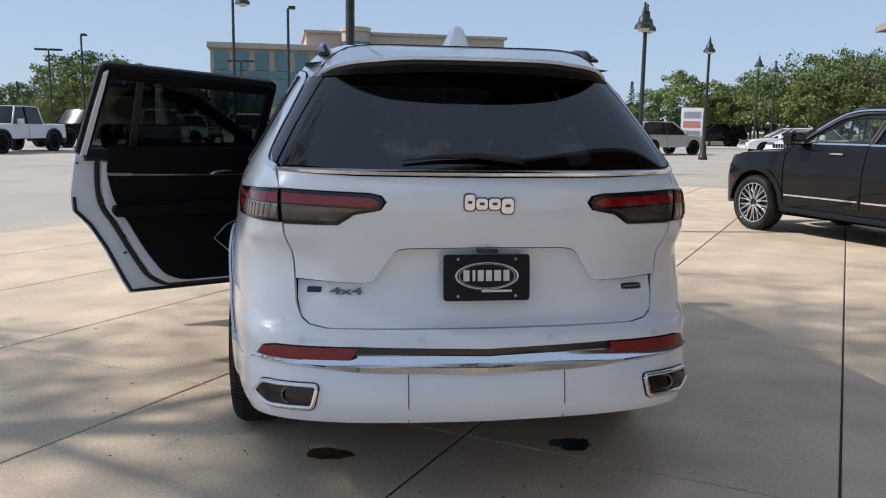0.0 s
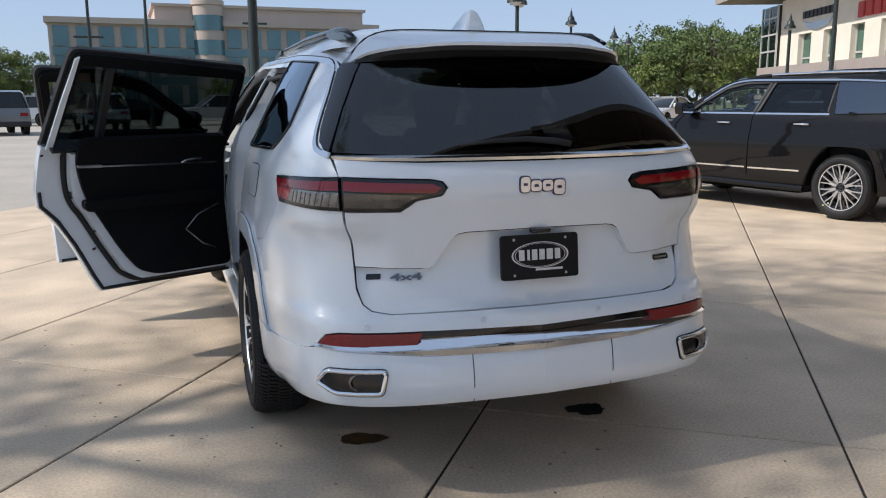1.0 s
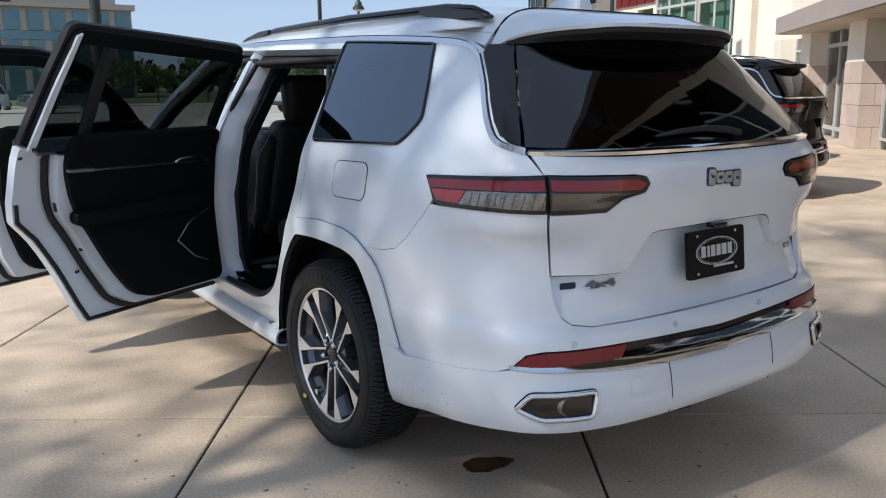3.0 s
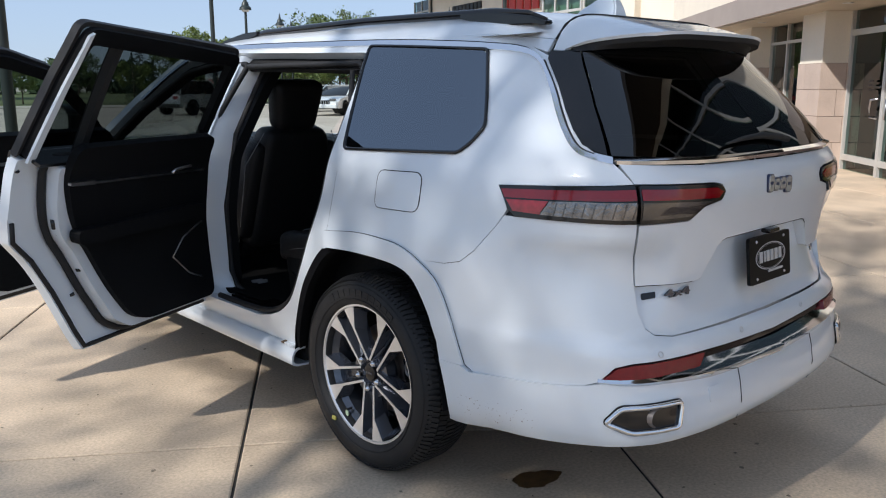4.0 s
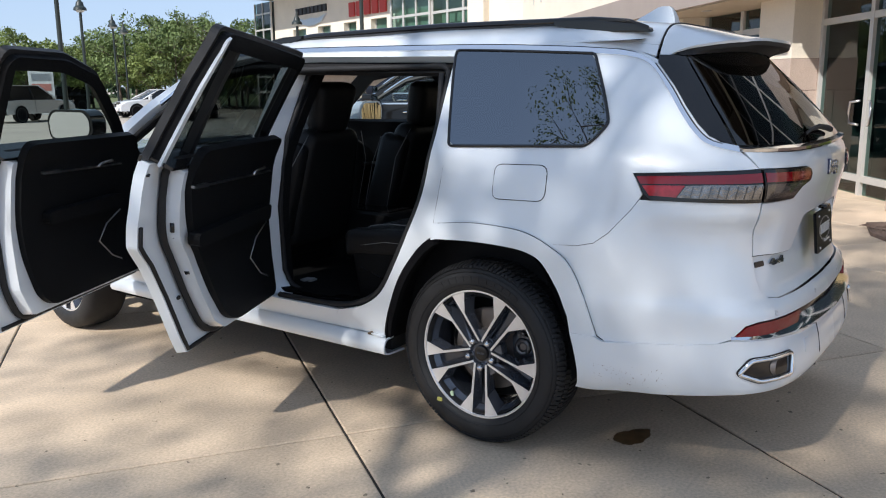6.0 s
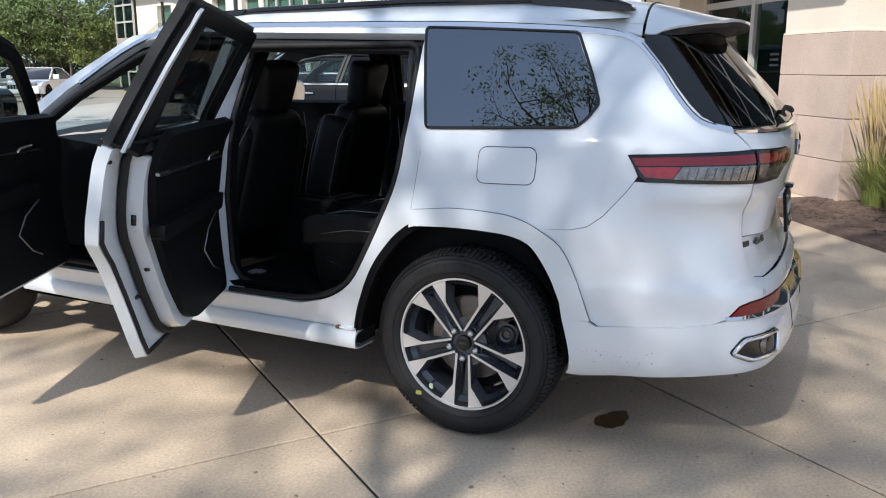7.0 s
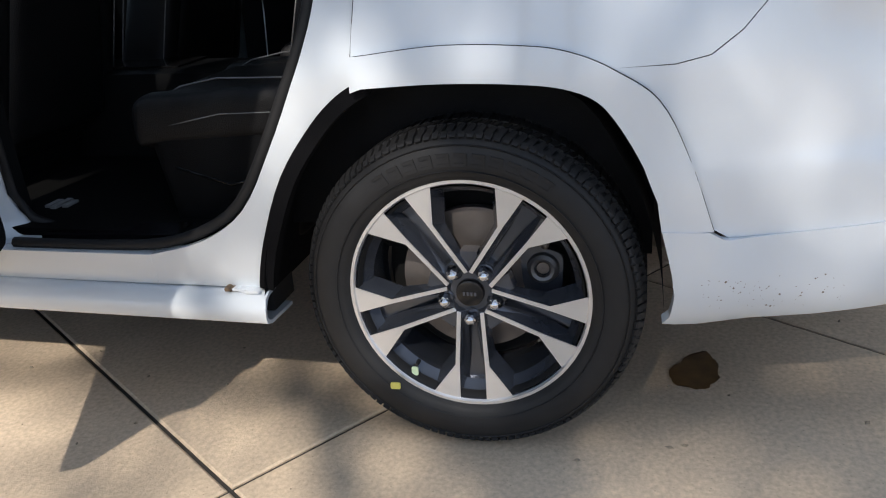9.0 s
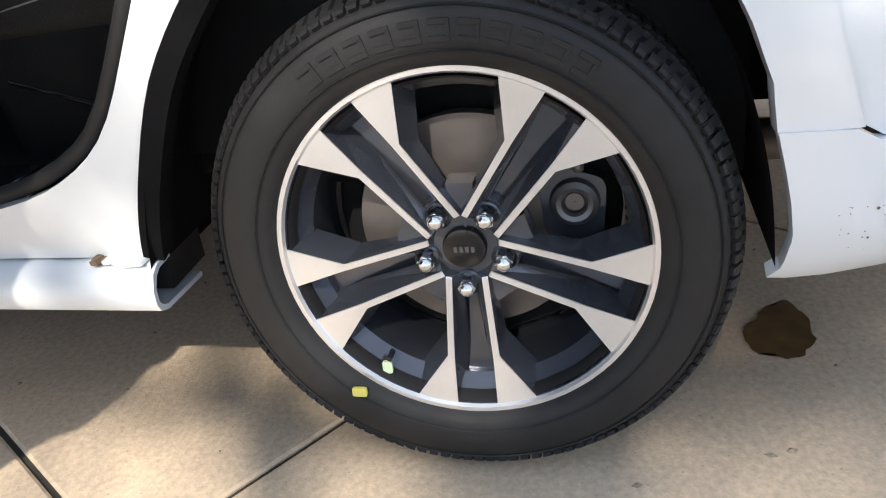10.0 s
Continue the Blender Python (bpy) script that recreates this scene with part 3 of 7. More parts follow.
            b2 = [bm.verts.new(M @ (c + (p - c) * 0.985 + Vector((-.0022, 0, 0)))) for p in top]
            bm.faces.new(b2)
            for j in range(n):
                bm.faces.new((a[j], b2[j], b2[(j + 1) % n], a[(j + 1) % n]))
            part("machined_face", bm, MACHINED, sp, "bright machined spoke face")
        # floor of the slot between two spokes of a pair
        M2 = Matrix.Rotation(radians(72 * i + 36), 4, 'X')
        bm = bmesh.new()
        prism(bm, [(-.042, .20), (-.026, .085), (.026, .085), (.042, .20), (.036, .245), (-.036, .245)], -.048, -.03, m=M2)
        part("slot_floor", bm, RIMDARK, wheel)
        bm = bmesh.new()
        prism(bm, [(-.020, .10), (-.014, .055), (.014, .055), (.020, .10)], -.080, -.04, m=M)
        part("spoke_web", bm, RIMDARK, wheel)
        bm = bmesh.new()
        ML = Matrix.Rotation(radians(72 * i + 36), 4, 'X') @ Matrix.Translation((0, 0, .061))
        bmesh.ops.create_cone(bm, cap_ends=True, segments=6, radius1=.0135, radius2=.0135, depth=.024, matrix=ML @ Matrix.Translation((-.088, 0, 0)) @ Matrix.Rotation(radians(90), 4, 'Y'))
        bmesh.ops.create_uvsphere(bm, u_segments=10, v_segments=6, radius=.0125, matrix=ML @ Matrix.Translation((-.099, 0, 0)))
        part("lug_nut", bm, CHROME, wheel, "chrome lug nut", smooth=35)
        lathe("lug_seat", [(.0145, -.075), (.0185, -.0825), (.021, -.080), (.0215, -.06)], RIMDARK, wheel, n=16, m=ML)
    lathe("hub", [(.001, -.074), (.045, -.076), (.082, -.070), (.088, -.05), (.088, -.02)], RIMDARK, wheel, n=40)
    cap = lathe("centre_cap", [(.001, -.0905), (.026, -.0905), (.031, -.089), (.033, -.085), (.033, -.07)], GLOSSBLK, wheel, "black wheel centre cap", n=40)
    if full:
        bm = bmesh.new()
        for j in range(4):
            box(bm, -.0925, -.0885, -.016 + .0085 * j, -.0105 + .0085 * j, -.004, .005)
        part("cap_mark", bm, RIMDARK, cap, "dark raised mark bars")
        lathe("brake_disc", [(.07, .0), (.178, .0), (.18, .012), (.178, .024), (.07, .024)], STEEL, wheel, "steel brake disc", n=48)
        lathe("disc_hat", [(.001, -.03), (.075, -.03), (.08, .0)], STEEL, wheel, n=32)
        MC = Matrix.Translation((0, -.158, .035))
        cal = lathe("brake_caliper", [(.017, -.010), (.020, -.018), (.027, -.021), (.035, -.016), (.038, -.005), (.038, .05)], CALIPER, wheel, "grey metal brake caliper", n=24, m=MC)
        lathe("piston", [(.001, -.008), (.014, -.008), (.017, -.002)], STEEL, cal, n=20, m=MC)
        bm = bmesh.new()
        prism(bm, rounded([(-.205, .07), (-.12, .095), (-.105, .07), (-.112, -.02), (-.15, -.055), (-.20, -.03)], .02, 4), -.005, .045)
        part("caliper_bracket", bm, RIMDARK, cal, "dark caliper bracket", smooth=40)
        for yy, zz in ((-.165, .098), (-.205, -.055)):
            tube("guide_pin", [Vector((-.03, yy, zz)), Vector((.04, yy, zz))], .009, CALIPER, cal, n=10)
        # plate coloured black for the shade behind the spokes
        lathe("back_plate", [(.001, .045), (.22, .045), (.23, .06)], SHADEBLK, wheel, n=32)
        lathe("valve_stem", [(.001, -.125), (.004, -.124), (.005, -.10)], SEAL, wheel, n=10, m=Matrix.Translation((.022, .136, -.188)))
        for nm, mt, y, z, r1, r2 in (("tyre_sticker", STICKER, .182, -.228, .012, .008), ("rim_sticker", STICKERG, .142, -.206, .008, .011)):
            bm = bmesh.new()
            xx = -.1352 if mt is STICKER else -.098
            prism(bm, rounded([(y - r1, z - r2), (y + r1, z - r2), (y + r1, z + r2), (y - r1, z + r2)], .004, 3), xx - .001, xx + .004, m=Matrix.Identity(4))
            part(nm, bm, mt, wheel, "small yellow paint sticker" if mt is STICKER else "small green and white sticker")
    return wheel


def build_suv(name, paint, label, open_left=True, detail=True, roof_rail=None):
    """The three-row car. Its tail is at y = 0, its nose towards +y, its wheels on z = 0."""
    car = new(name)
    tagged(car, label, "car")
    for sd in (1, -1):
        left_open = open_left and sd > 0
        # --- body side ---
        quarter = [(1.43, 1.667), (1.445, 1.60)] + DOORCUT + [(1.95, .374)] + LIP + [(1.347, .9295)]
        q = [SY(*p) for p in quarter] + [SY(*p) for p in OUTF[5:21]]
        q += [SY(.72, .897), SY(.655, .912), SY(.60, .955), SY(.525, 1.045)]
        q += [SY(.50, 1.083), SY(.49, 1.10), SY(.532, 1.176), RX(.73, 1.197), RX(.744, 1.255), RX(.755, 1.276), SY(.275, 1.297), SY(.335, 1.345), SY(.39, 1.41), SY(.45, 1.485), SY(.535, 1.58), SY(.62, 1.617), SY(.77, 1.632), SY(1.0, 1.648), SY(1.20, 1.66)]
        if left_open:
            # the outer skin stops at the door edge; the painted jamb lies deeper
            edge = [(1.433, 1.640), (1.332, 1.254), (1.344, 1.16), (1.362, 1.0), (1.370, .93), (1.371, .858)]
            q = [SY(1.43, 1.667)] + [SY(*p) for p in edge[:5]] + q[len(quarter):]
            jamb = quarter[:-2] + [(1.371, .855)] + edge[4::-1]
            panel("door_jamb", [SY(*p) for p in jamb], paint, car, "painted rear door jamb", side=sd, res=.05, off=-.011, thick=.02)
            # thin dark bead draws the shade line along the skin edge
            bead("skin_edge", [SY(*p) for p in edge[1:]], .0012, SEAL, car, off=-.0008, side=sd, n=5)
        panel("quarter_panel", q, paint, car, side=sd, res=.05, thick=.03)
        panel("fuel_door" if sd > 0 else "quarter_patch", rounded([SY(1.095, 1.05), SY(.866, 1.052), SY(.864, 1.19), SY(1.092, 1.186)], .035), paint, car, side=sd, off=.0025, thick=.004, res=.04)
        if sd > 0:
            bead("fuel_door_gap", rounded([SY(1.095, 1.05), SY(.866, 1.052), SY(.864, 1.19), SY(1.092, 1.186)], .035), .0022, SEAL, car, off=.001, closed=True, side=sd, n=5)
        # window in the quarter
        panel("quarter_window", rounded([SY(*p) for p in QWIN], .02), QTINT, car, "dark tinted quarter window", off=.004, side=sd, res=.08, thick=.004)
        bead("window_frame", rounded([SY(*p) for p in inset_poly(QWIN, -.006)], .02), .0065, GLOSSBLK, car, off=.004, closed=True, side=sd)
        # black sheet stands for the unlit cabin behind the pane
        panel("window_backing", [SY(*p) for p in inset_poly(QWIN, -.01)], SHADEBLK, car, off=-.03, side=sd, res=.1, thick=0)
        # chrome line from the windscreen pillar round the rear pillar to the tailgate
        path = [SY(3.35, 1.41), SY(3.05, 1.605), SY(2.80, 1.668), SY(2.40, 1.672), SY(1.43, 1.655), SY(1.0, 1.636), SY(.77, 1.620), SY(.635, 1.602), SY(.56, 1.565), SY(.475, 1.475), SY(.415, 1.40), SY(.36, 1.338), SY(.31, 1.295), SY(.26, 1.277), RX(.742, 1.262)]
        bead("roof_seam", fair([(q[0], q[1] + .0125) for q in path[2:9]], 3), .0045, SEAL, car, off=.001, side=sd, n=5)
        bead("pillar_gap", fair([(q[0] - .013, q[1] + .004) for q in path[8:14]], 3), .004, SEAL, car, off=.003, side=sd, n=5)
        strip("chrome_trim", fair(path, 4), .021, CHROME, car, "bright chrome window line", off=.006, side=sd)
        # arch moulding, bumper cover and lower skirt
        panel("arch_moulding", [SY(1.371, .929)] + [SY(*p) for p in OUTF] + [SY(*p) for p in ((.735, .552),)] + [SY(*p) for p in INF[30::-1]] + [SY(1.371, .858)], paint, car, off=.015, side=sd, thick=.035, res=.05)
        cover = [SY(*p) for p in OUTF[20:]] + [SY(.60, .536), SY(.32, .557), RX(.845, .572), RX(.825, .588), RX(.795, .637), RX(.75, .648), RX(.46, .646), RX(.0, .632)]
        cover += [RX(0, .698), RX(.3, .699), RX(.57, .702), RX(.63, .712), RX(.66, .735), RX(.685, .79), RX(.70, .87), RX(.715, .97), RX(.722, 1.075), RX(.80, 1.085), SY(.455, 1.079), SY(.498, 1.0805), SY(.5235, 1.0435), SY(.5985, .953), SY(.6535, .910), SY(.72, .895)]
        panel("bumper_cover", cover, paint, car, side=sd, off=.0, res=.045, thick=.02)
        skirt = [SY(.726, .330), SY(.712, .352), SY(.705, .40), SY(.712, .46), SY(.726, .52), SY(.735, .556), SY(.640, .5535), SY(.612, .537), SY(.60, .5355), SY(.32, .5565), RX(.845, .5715), RX(.82, .584), RX(.66, .572), RX(.44, .562), RX(0, .552), RX(0, .372), RX(.5, .38), RX(.75, .386), RX(.82, .378), SY(.41, .345), SY(.70, .326)]
        ex = rounded([RX(.82, .463), RX(.79, .515), RX(.597, .513), RX(.615, .430), RX(.768, .431)], .018)
        k0 = min(range(len(ex)), key=lambda q: ex[q][1])
        turn_ex = ex[k0:] + ex[:k0 + 1]
        if sum(a[0] * b[1] - b[0] * a[1] for a, b in zip(ex, ex[1:] + ex[:1])) * sum(a[0] * b[1] - b[0] * a[1] for a, b in zip(skirt, skirt[1:] + skirt[:1])) > 0:
            turn_ex = turn_ex[::-1]
        kb = min(range(len(skirt)), key=lambda q: math.hypot(skirt[q][0] - ex[k0][0], skirt[q][1] - ex[k0][1]))
        skirt = skirt[:kb + 1] + turn_ex + skirt[kb:]
        panel("bumper_skirt", skirt, paint, car, side=sd, off=.006, res=.05, thick=.022, fn=SKIRT)
        if detail and sd > 0:
            dr = np.random.default_rng(17)
            vs, fs = [], []
            for _ in range(70):
                y, z = .36 + .31 * dr.random() ** .8, .375 + .075 * dr.random()
                p, nn = SKIRT(*SY(y, z), .0068)
                u = np.cross(nn, (0, 0, 1.0))
                u /= np.linalg.norm(u)
                w2 = np.cross(nn, u)
                r0 = .0008 + .0022 * dr.random() ** 3
                k = len(vs)
                vs += [p + u * r0, p + w2 * r0, p - u * r0, p - w2 * r0]
                fs.append((k, k + 1, k + 2, k + 3))
            obj("road_dirt", vs, fs, ROADDIRT, car, "brown road dirt specks")["kind"] = "stuff"
        if sd > 0 and detail:
            tc = [RX(.405, .475), RX(.465, .475), RX(.465, .525), RX(.405, .525)]
            panel("tow_cover", rounded(tc, .006, 2), paint, car, "square tow hook cover", off=.0078, side=sd, thick=.004, fn=SKIRT, res=.1)
        if detail:
            bead("skirt_seam", [RX(.285, .572), RX(.282, .375)], .0016, SEAL, car, off=.007, side=sd)
        panel("bumper_recess", [RX(0, .645), RX(.5, .655), RX(.80, .645), RX(.80, .565), RX(.5, .55), RX(0, .54)], GLOSSBLK, car, off=-.012, side=sd, thick=.01)
        panel("rear_reflector", rounded([RX(.49, .594), RX(.462, .640), RX(.745, .642), RX(.79, .634), RX(.82, .591), RX(.70, .589)], .008, 3), REDREF, car, "red bumper reflector", off=.004, side=sd, thick=.02)
        panel("chrome_bar", [RX(0, .556), RX(.44, .566), RX(.66, .576), RX(.825, .583), RX(.825, .591), RX(.66, .588), RX(.49, .594), RX(.455, .612), RX(.3, .604), RX(0, .596)], CHROME, car, "chrome bumper bar", off=.012, side=sd, thick=.03, res=.02, fn=BARTILT)
        for x, z in ((.655, .665), (.235, .669)):
            bead("parking_sensor", [(RX(x, z)[0] + .009 * math.cos(a), z + .009 * math.sin(a)) for a in [i * math.pi / 6 for i in range(12)]], .0012, SATIN, car, off=.002, side=sd, closed=True, n=5)
        # exhaust finisher
        panel("exhaust_trim_gap", inset_poly(ex, -.007) + [inset_poly(ex, -.007)[0]] + [ex[0]] + ex[:0:-1] + [ex[0]], GLOSSBLK, car, off=.010, side=sd, thick=.01)
        tip = bead("exhaust_tip", inset_poly(ex, .004), .0085, CHROME, car, "chrome framed exhaust outlet", off=.014, side=sd, closed=True, n=10)
        vs, fs = [], []
        ei = inset_poly(ex, .008)
        for q, o in ((1.0, .008), (.86, -.075)):
            cs, cz = sum(p[0] for p in ei) / len(ei), sum(p[1] for p in ei) / len(ei)
            vs += [Vector(surf(cs + (p[0] - cs) * q, cz + (p[1] - cz) * q, o)[0]) for p in ei]
        vs = [Vector((v.x * sd, v.y, v.z)) for v in vs]
        m_ = len(ei)
        fs = [(q, (q + 1) % m_, m_ + (q + 1) % m_, m_ + q) for q in range(m_)] + [tuple(range(m_, 2 * m_))]
        # cup coloured near black for the shade inside the outlet
        obj("outlet", vs, fs, LINER, tip, "exhaust outlet coloured near black inside")
        lathe("exhaust_pipe", [(.024, .0), (.029, -.004), (.031, .0), (.031, .06), (.024, .06)], STEEL, car, "bright exhaust pipe end", n=24, axis='Z', m=Matrix.Translation((-.70 * sd, .028, .474)) @ Matrix.Rotation(radians(-90), 4, 'X'))
        tube("exhaust_run", [Vector((-.60 * sd, .16, .44)), Vector((-.62 * sd, .42, .42)), Vector((-.55 * sd, .80, .40)), Vector((-.40 * sd, 1.3, .40))], .036, STEEL, car, "dull steel exhaust pipe", n=10)
        # tail lamp: housing, red band, smoked lenses, split at the tailgate edge
        lamp_o = [SY(.528, 1.174), RX(.729, 1.193), RX(.727, 1.078), RX(.80, 1.079), SY(.455, 1.080), SY(.485, 1.102)]
        lamp_i = [RX(.719, 1.193), RX(.42, 1.181), RX(.385, 1.174), RX(.370, 1.155), RX(.388, 1.131), RX(.44, 1.122), RX(.475, 1.115), RX(.53, 1.077), RX(.717, 1.078)]
        lo = panel("tail_lamp", lamp_o, GLOSSBLK, car, "tail lamp with black surround", off=.007, side=sd, thick=.03, res=.04)
        li = panel("tail_lamp", rounded(lamp_i, .006, 2), GLOSSBLK, car, "tail lamp with black surround", off=.007, side=sd, thick=.03, res=.04)
        panel("red_band", [SY(.515, 1.164), RX(.73, 1.181), RX(.73, 1.149), SY(.498, 1.138)], RED, lo, "red lamp band", off=.0095, side=sd, thick=.003, res=.04)
        panel("red_band", [RX(.715, 1.181), RX(.42, 1.170), RX(.385, 1.155), RX(.41, 1.138), RX(.715, 1.149)], RED, li, "red lamp band", off=.0095, side=sd, thick=.003, res=.04)
        panel("lens", [SY(.342, 1.1365), RX(.83, 1.141), RX(.731, 1.143), RX(.731, 1.092), RX(.80, 1.092), SY(.369, 1.094)], SMOKE, lo, "clear smoked lens", off=.0092, side=sd, thick=.003, res=.03)
        for q in range(9):
            a = (RX(.735, 1.1)[0] * (1 - q / 9) + SY(.35, 1.1)[0] * q / 9)
            strip("lens_rib", [(a, 1.139 - .0006 * q), (a + .003, 1.094)], .004, SMOKEDK, lo, off=.0108, side=sd, thick=.003)
        panel("brake_lens", [SY(.493, 1.133), SY(.345, 1.137), SY(.372, 1.0945), SY(.465, 1.098)], BRAKERED, lo, "red brake lens", off=.0092, side=sd, thick=.003, res=.03)
        panel("lens", [RX(.714, 1.143), RX(.44, 1.131), RX(.49, 1.118), RX(.535, 1.090), RX(.714, 1.091)], SMOKEDK, li, "dark smoked lens", off=.0092, side=sd, thick=.003, res=.03)
        bead("moulding_seam", [SY(*p) for p in OUTF], .0018, SEAL, car, off=.004, side=sd, n=5)
        # dark arch lip on the door shut and wheel well
        strip("arch_seal", [SY(*p) for p in LIP], .035, LINER, car, off=-.006, side=sd, thick=.04)
        bm = bmesh.new()
        pr = fair([(1.655, .36), (1.64, .45), (1.57, .66), (1.44, .82), (1.30, .875), (1.05, .88), (.90, .83), (.80, .68), (.765, .60), (.735, .48), (.722, .36)], 4)
        for i in range(len(pr) - 1):
            (y0, z0), (y1, z1) = pr[i], pr[i + 1]
            v = [bm.verts.new((-x * sd, y, z)) for x, y, z in ((.955, y0, z0), (.955, y1, z1), (.56, y1, z1), (.56, y0, z0))]
            bm.faces.new(v)
        v = [bm.verts.new((-.56 * sd, y, z)) for y, z in pr if z > .58]
        bm.faces.new(v)
        part("wheel_liner", bm, LINER, car, "black felt wheel liner")
        # sill
        sill = [SY(3.78, .46), SY(1.951, .460), SY(1.951, .374), SY(3.78, .380)]
        panel("sill", sill, paint, car, off=-.0105 if left_open else -.001, side=sd, thick=.05, res=.1)
        prof = [(-.905, .373), (-.945, .371), (-.964, .360), (-.975, .335), (-.976, .312), (-.968, .297), (-.948, .289), (-.825, .283)]
        inner = [(-.905, .364), (-.941, .362), (-.955, .354), (-.966, .335), (-.967, .314), (-.960, .305), (-.946, .298), (-.825, .292)]
        ring = prof + inner[::-1]
        bm = bmesh.new()
        ends = []
        for y, dz in ((1.648, 0), (2.2, .004), (3.0, .012), (3.74, .024)):
            ends.append([bm.verts.new((x * sd, y, z + dz)) for x, z in ring])
        for a, b in zip(ends, ends[1:]):
            for q in range(len(ring)):
                bm.faces.new((a[q], a[(q + 1) % len(ring)], b[(q + 1) % len(ring)], b[q]))
        for q in range(len(prof) - 1):
            for e in (ends[0], ends[-1]):
                bm.faces.new((e[q], e[q + 1], e[len(ring) - 2 - q], e[len(ring) - 1 - q]))
        part("sill_moulding", bm, paint, car, "white sill moulding with a scuffed end", smooth=40)
        # black block stands for the shade inside the hollow sill
        bm = bmesh.new()
        box(bm, -.90 * sd, -.78 * sd, 1.66, 3.70, .30, .44)
        part("sill_void", bm, SEAL, car)
        if detail and sd > 0:
            # flaked paint and grit on the ledge at the rear end of the sill
            dr = np.random.default_rng(41)
            for q in range(9):
                y, z = 1.655 + .10 * dr.random(), .371 + .006 * dr.random()
                a, b = .006 + .016 * dr.random(), .003 + .004 * dr.random()
                bm = bmesh.new()
                prism(bm, rounded([(y - a, z), (y + a * .7, z - .002), (y + a, z + b), (y - a * .4, z + b * 1.3)], .002, 2), -.948 - .012 * dr.random(), -.925)
                part("paint_flake", bm, ROADDIRT if q % 3 == 0 else paint, car)
        # front wing, with its arch moulding
        fen = [SY(3.725, .45), SY(3.735, 1.08), SY(3.80, 1.13), SY(4.3, 1.105), SY(4.75, 1.05), FX(.70, .99), FX(.80, .93), FX(.88, .80), SY(4.72, .60)] + [SY(*p) for p in arch_f(.54, 15, 165)]
        panel("front_wing", fen, paint, car, side=sd, res=.07, thick=.02)
        panel("front_arch_moulding", [SY(*p) for p in arch_f(.54, 5, 178)] + [SY(*p) for p in arch_f(.46, 178, 5)], paint, car, off=.012, side=sd, thick=.07, res=.06)
        bm = bmesh.new()
        pr = [(ARCH_FC + .47 * math.cos(radians(a)), .40 + .46 * math.sin(radians(a))) for a in range(0, 181, 20)]
        for i in range(len(pr) - 1):
            (y0, z0), (y1, z1) = pr[i], pr[i + 1]
            v = [bm.verts.new((-x * sd, y, z)) for x, y, z in ((.95, y0, z0), (.95, y1, z1), (.56, y1, z1), (.56, y0, z0))]
            bm.faces.new(v)
        v = [bm.verts.new((-.56 * sd, y, z)) for y, z in pr]
        bm.faces.new(v)
        part("wheel_liner", bm, LINER, car, "black felt wheel liner")
        # nose
        nose = [SY(4.70, .58), FX(.88, .79), FX(.80, .92), FX(0, .95), FX(0, .33), FX(.7, .33), SY(4.70, .36)]
        panel("front_bumper", nose, paint, car, side=sd, off=-.002, res=.08, thick=.02)
        panel("head_lamp", [SY(4.78, .86), FX(.80, .915), FX(.42, .925), FX(.42, .86), FX(.80, .84)], SMOKE, car, "slim head lamp", off=.006, side=sd, thick=.02)
        panel("grille", [FX(.40, .92), FX(0, .925), FX(0, .83), FX(.40, .84)], GLOSSBLK, car, off=.006, side=sd, thick=.02)
        panel("side_marker", [SY(4.62, .74), SY(4.73, .70), SY(4.73, .60), SY(4.66, .62)], RED if not open_left else REDREF, car, "red side marker", off=.004, side=sd, thick=.01)
        # pillars and roof rail
        rail = [SY(3.80, 1.13), SY(3.735, 1.085), SY(3.62, 1.205), SY(3.42, 1.375), SY(3.05, 1.605), SY(2.75, 1.655), SY(2.435, 1.645), SY(1.445, 1.62), SY(1.43, 1.668), SY(2.45, 1.669), SY(2.80, 1.669), SY(3.10, 1.640), SY(3.45, 1.425), SY(3.66, 1.27)]
        panel("roof_side", rail, paint, car, side=sd, off=0, thick=.045, res=.08)
        panel("rear_roof_side", [SY(1.43, 1.6685), SY(1.43, 1.667), SY(1.20, 1.66), SY(1.0, 1.648), SY(.77, 1.632), SY(.62, 1.617), SY(.56, 1.60), SY(.565, 1.642), SY(.62, 1.648), SY(.80, 1.666)], paint, car, side=sd, thick=.02, off=0)
        if left_open:
            panel("b_pillar", [SY(2.56, .455), SY(2.47, .455), SY(2.47, 1.25), SY(2.47, 1.66), SY(2.52, 1.66), SY(2.55, 1.25)], paint, car, off=-.022, side=sd, thick=.03, res=.1, back=True)
            bm = bmesh.new()
            rows = []
            for z, yi in ((.452, 2.20), (.462, 2.32), (.485, 2.385), (.52, 2.42), (.57, 2.437), (.70, 2.44), (.90, 2.44), (1.10, 2.44), (1.25, 2.44), (1.40, 2.445), (1.55, 2.44), (1.60, 2.42), (1.63, 2.36)):
                xo = _w(z) - .024
                rows.append([bm.verts.new((-sd * (xo - .125 * f), 2.474 + (yi - 2.474) * min(1, f * 1.15), z)) for f in (0, .08, .35, .85, 1)])
            for a, b in zip(rows, rows[1:]):
                for q in range(4):
                    bm.faces.new((a[q], a[q + 1], b[q + 1], b[q]))
            part("pillar_jamb", bm, paint, car, "painted door jamb", smooth=50)
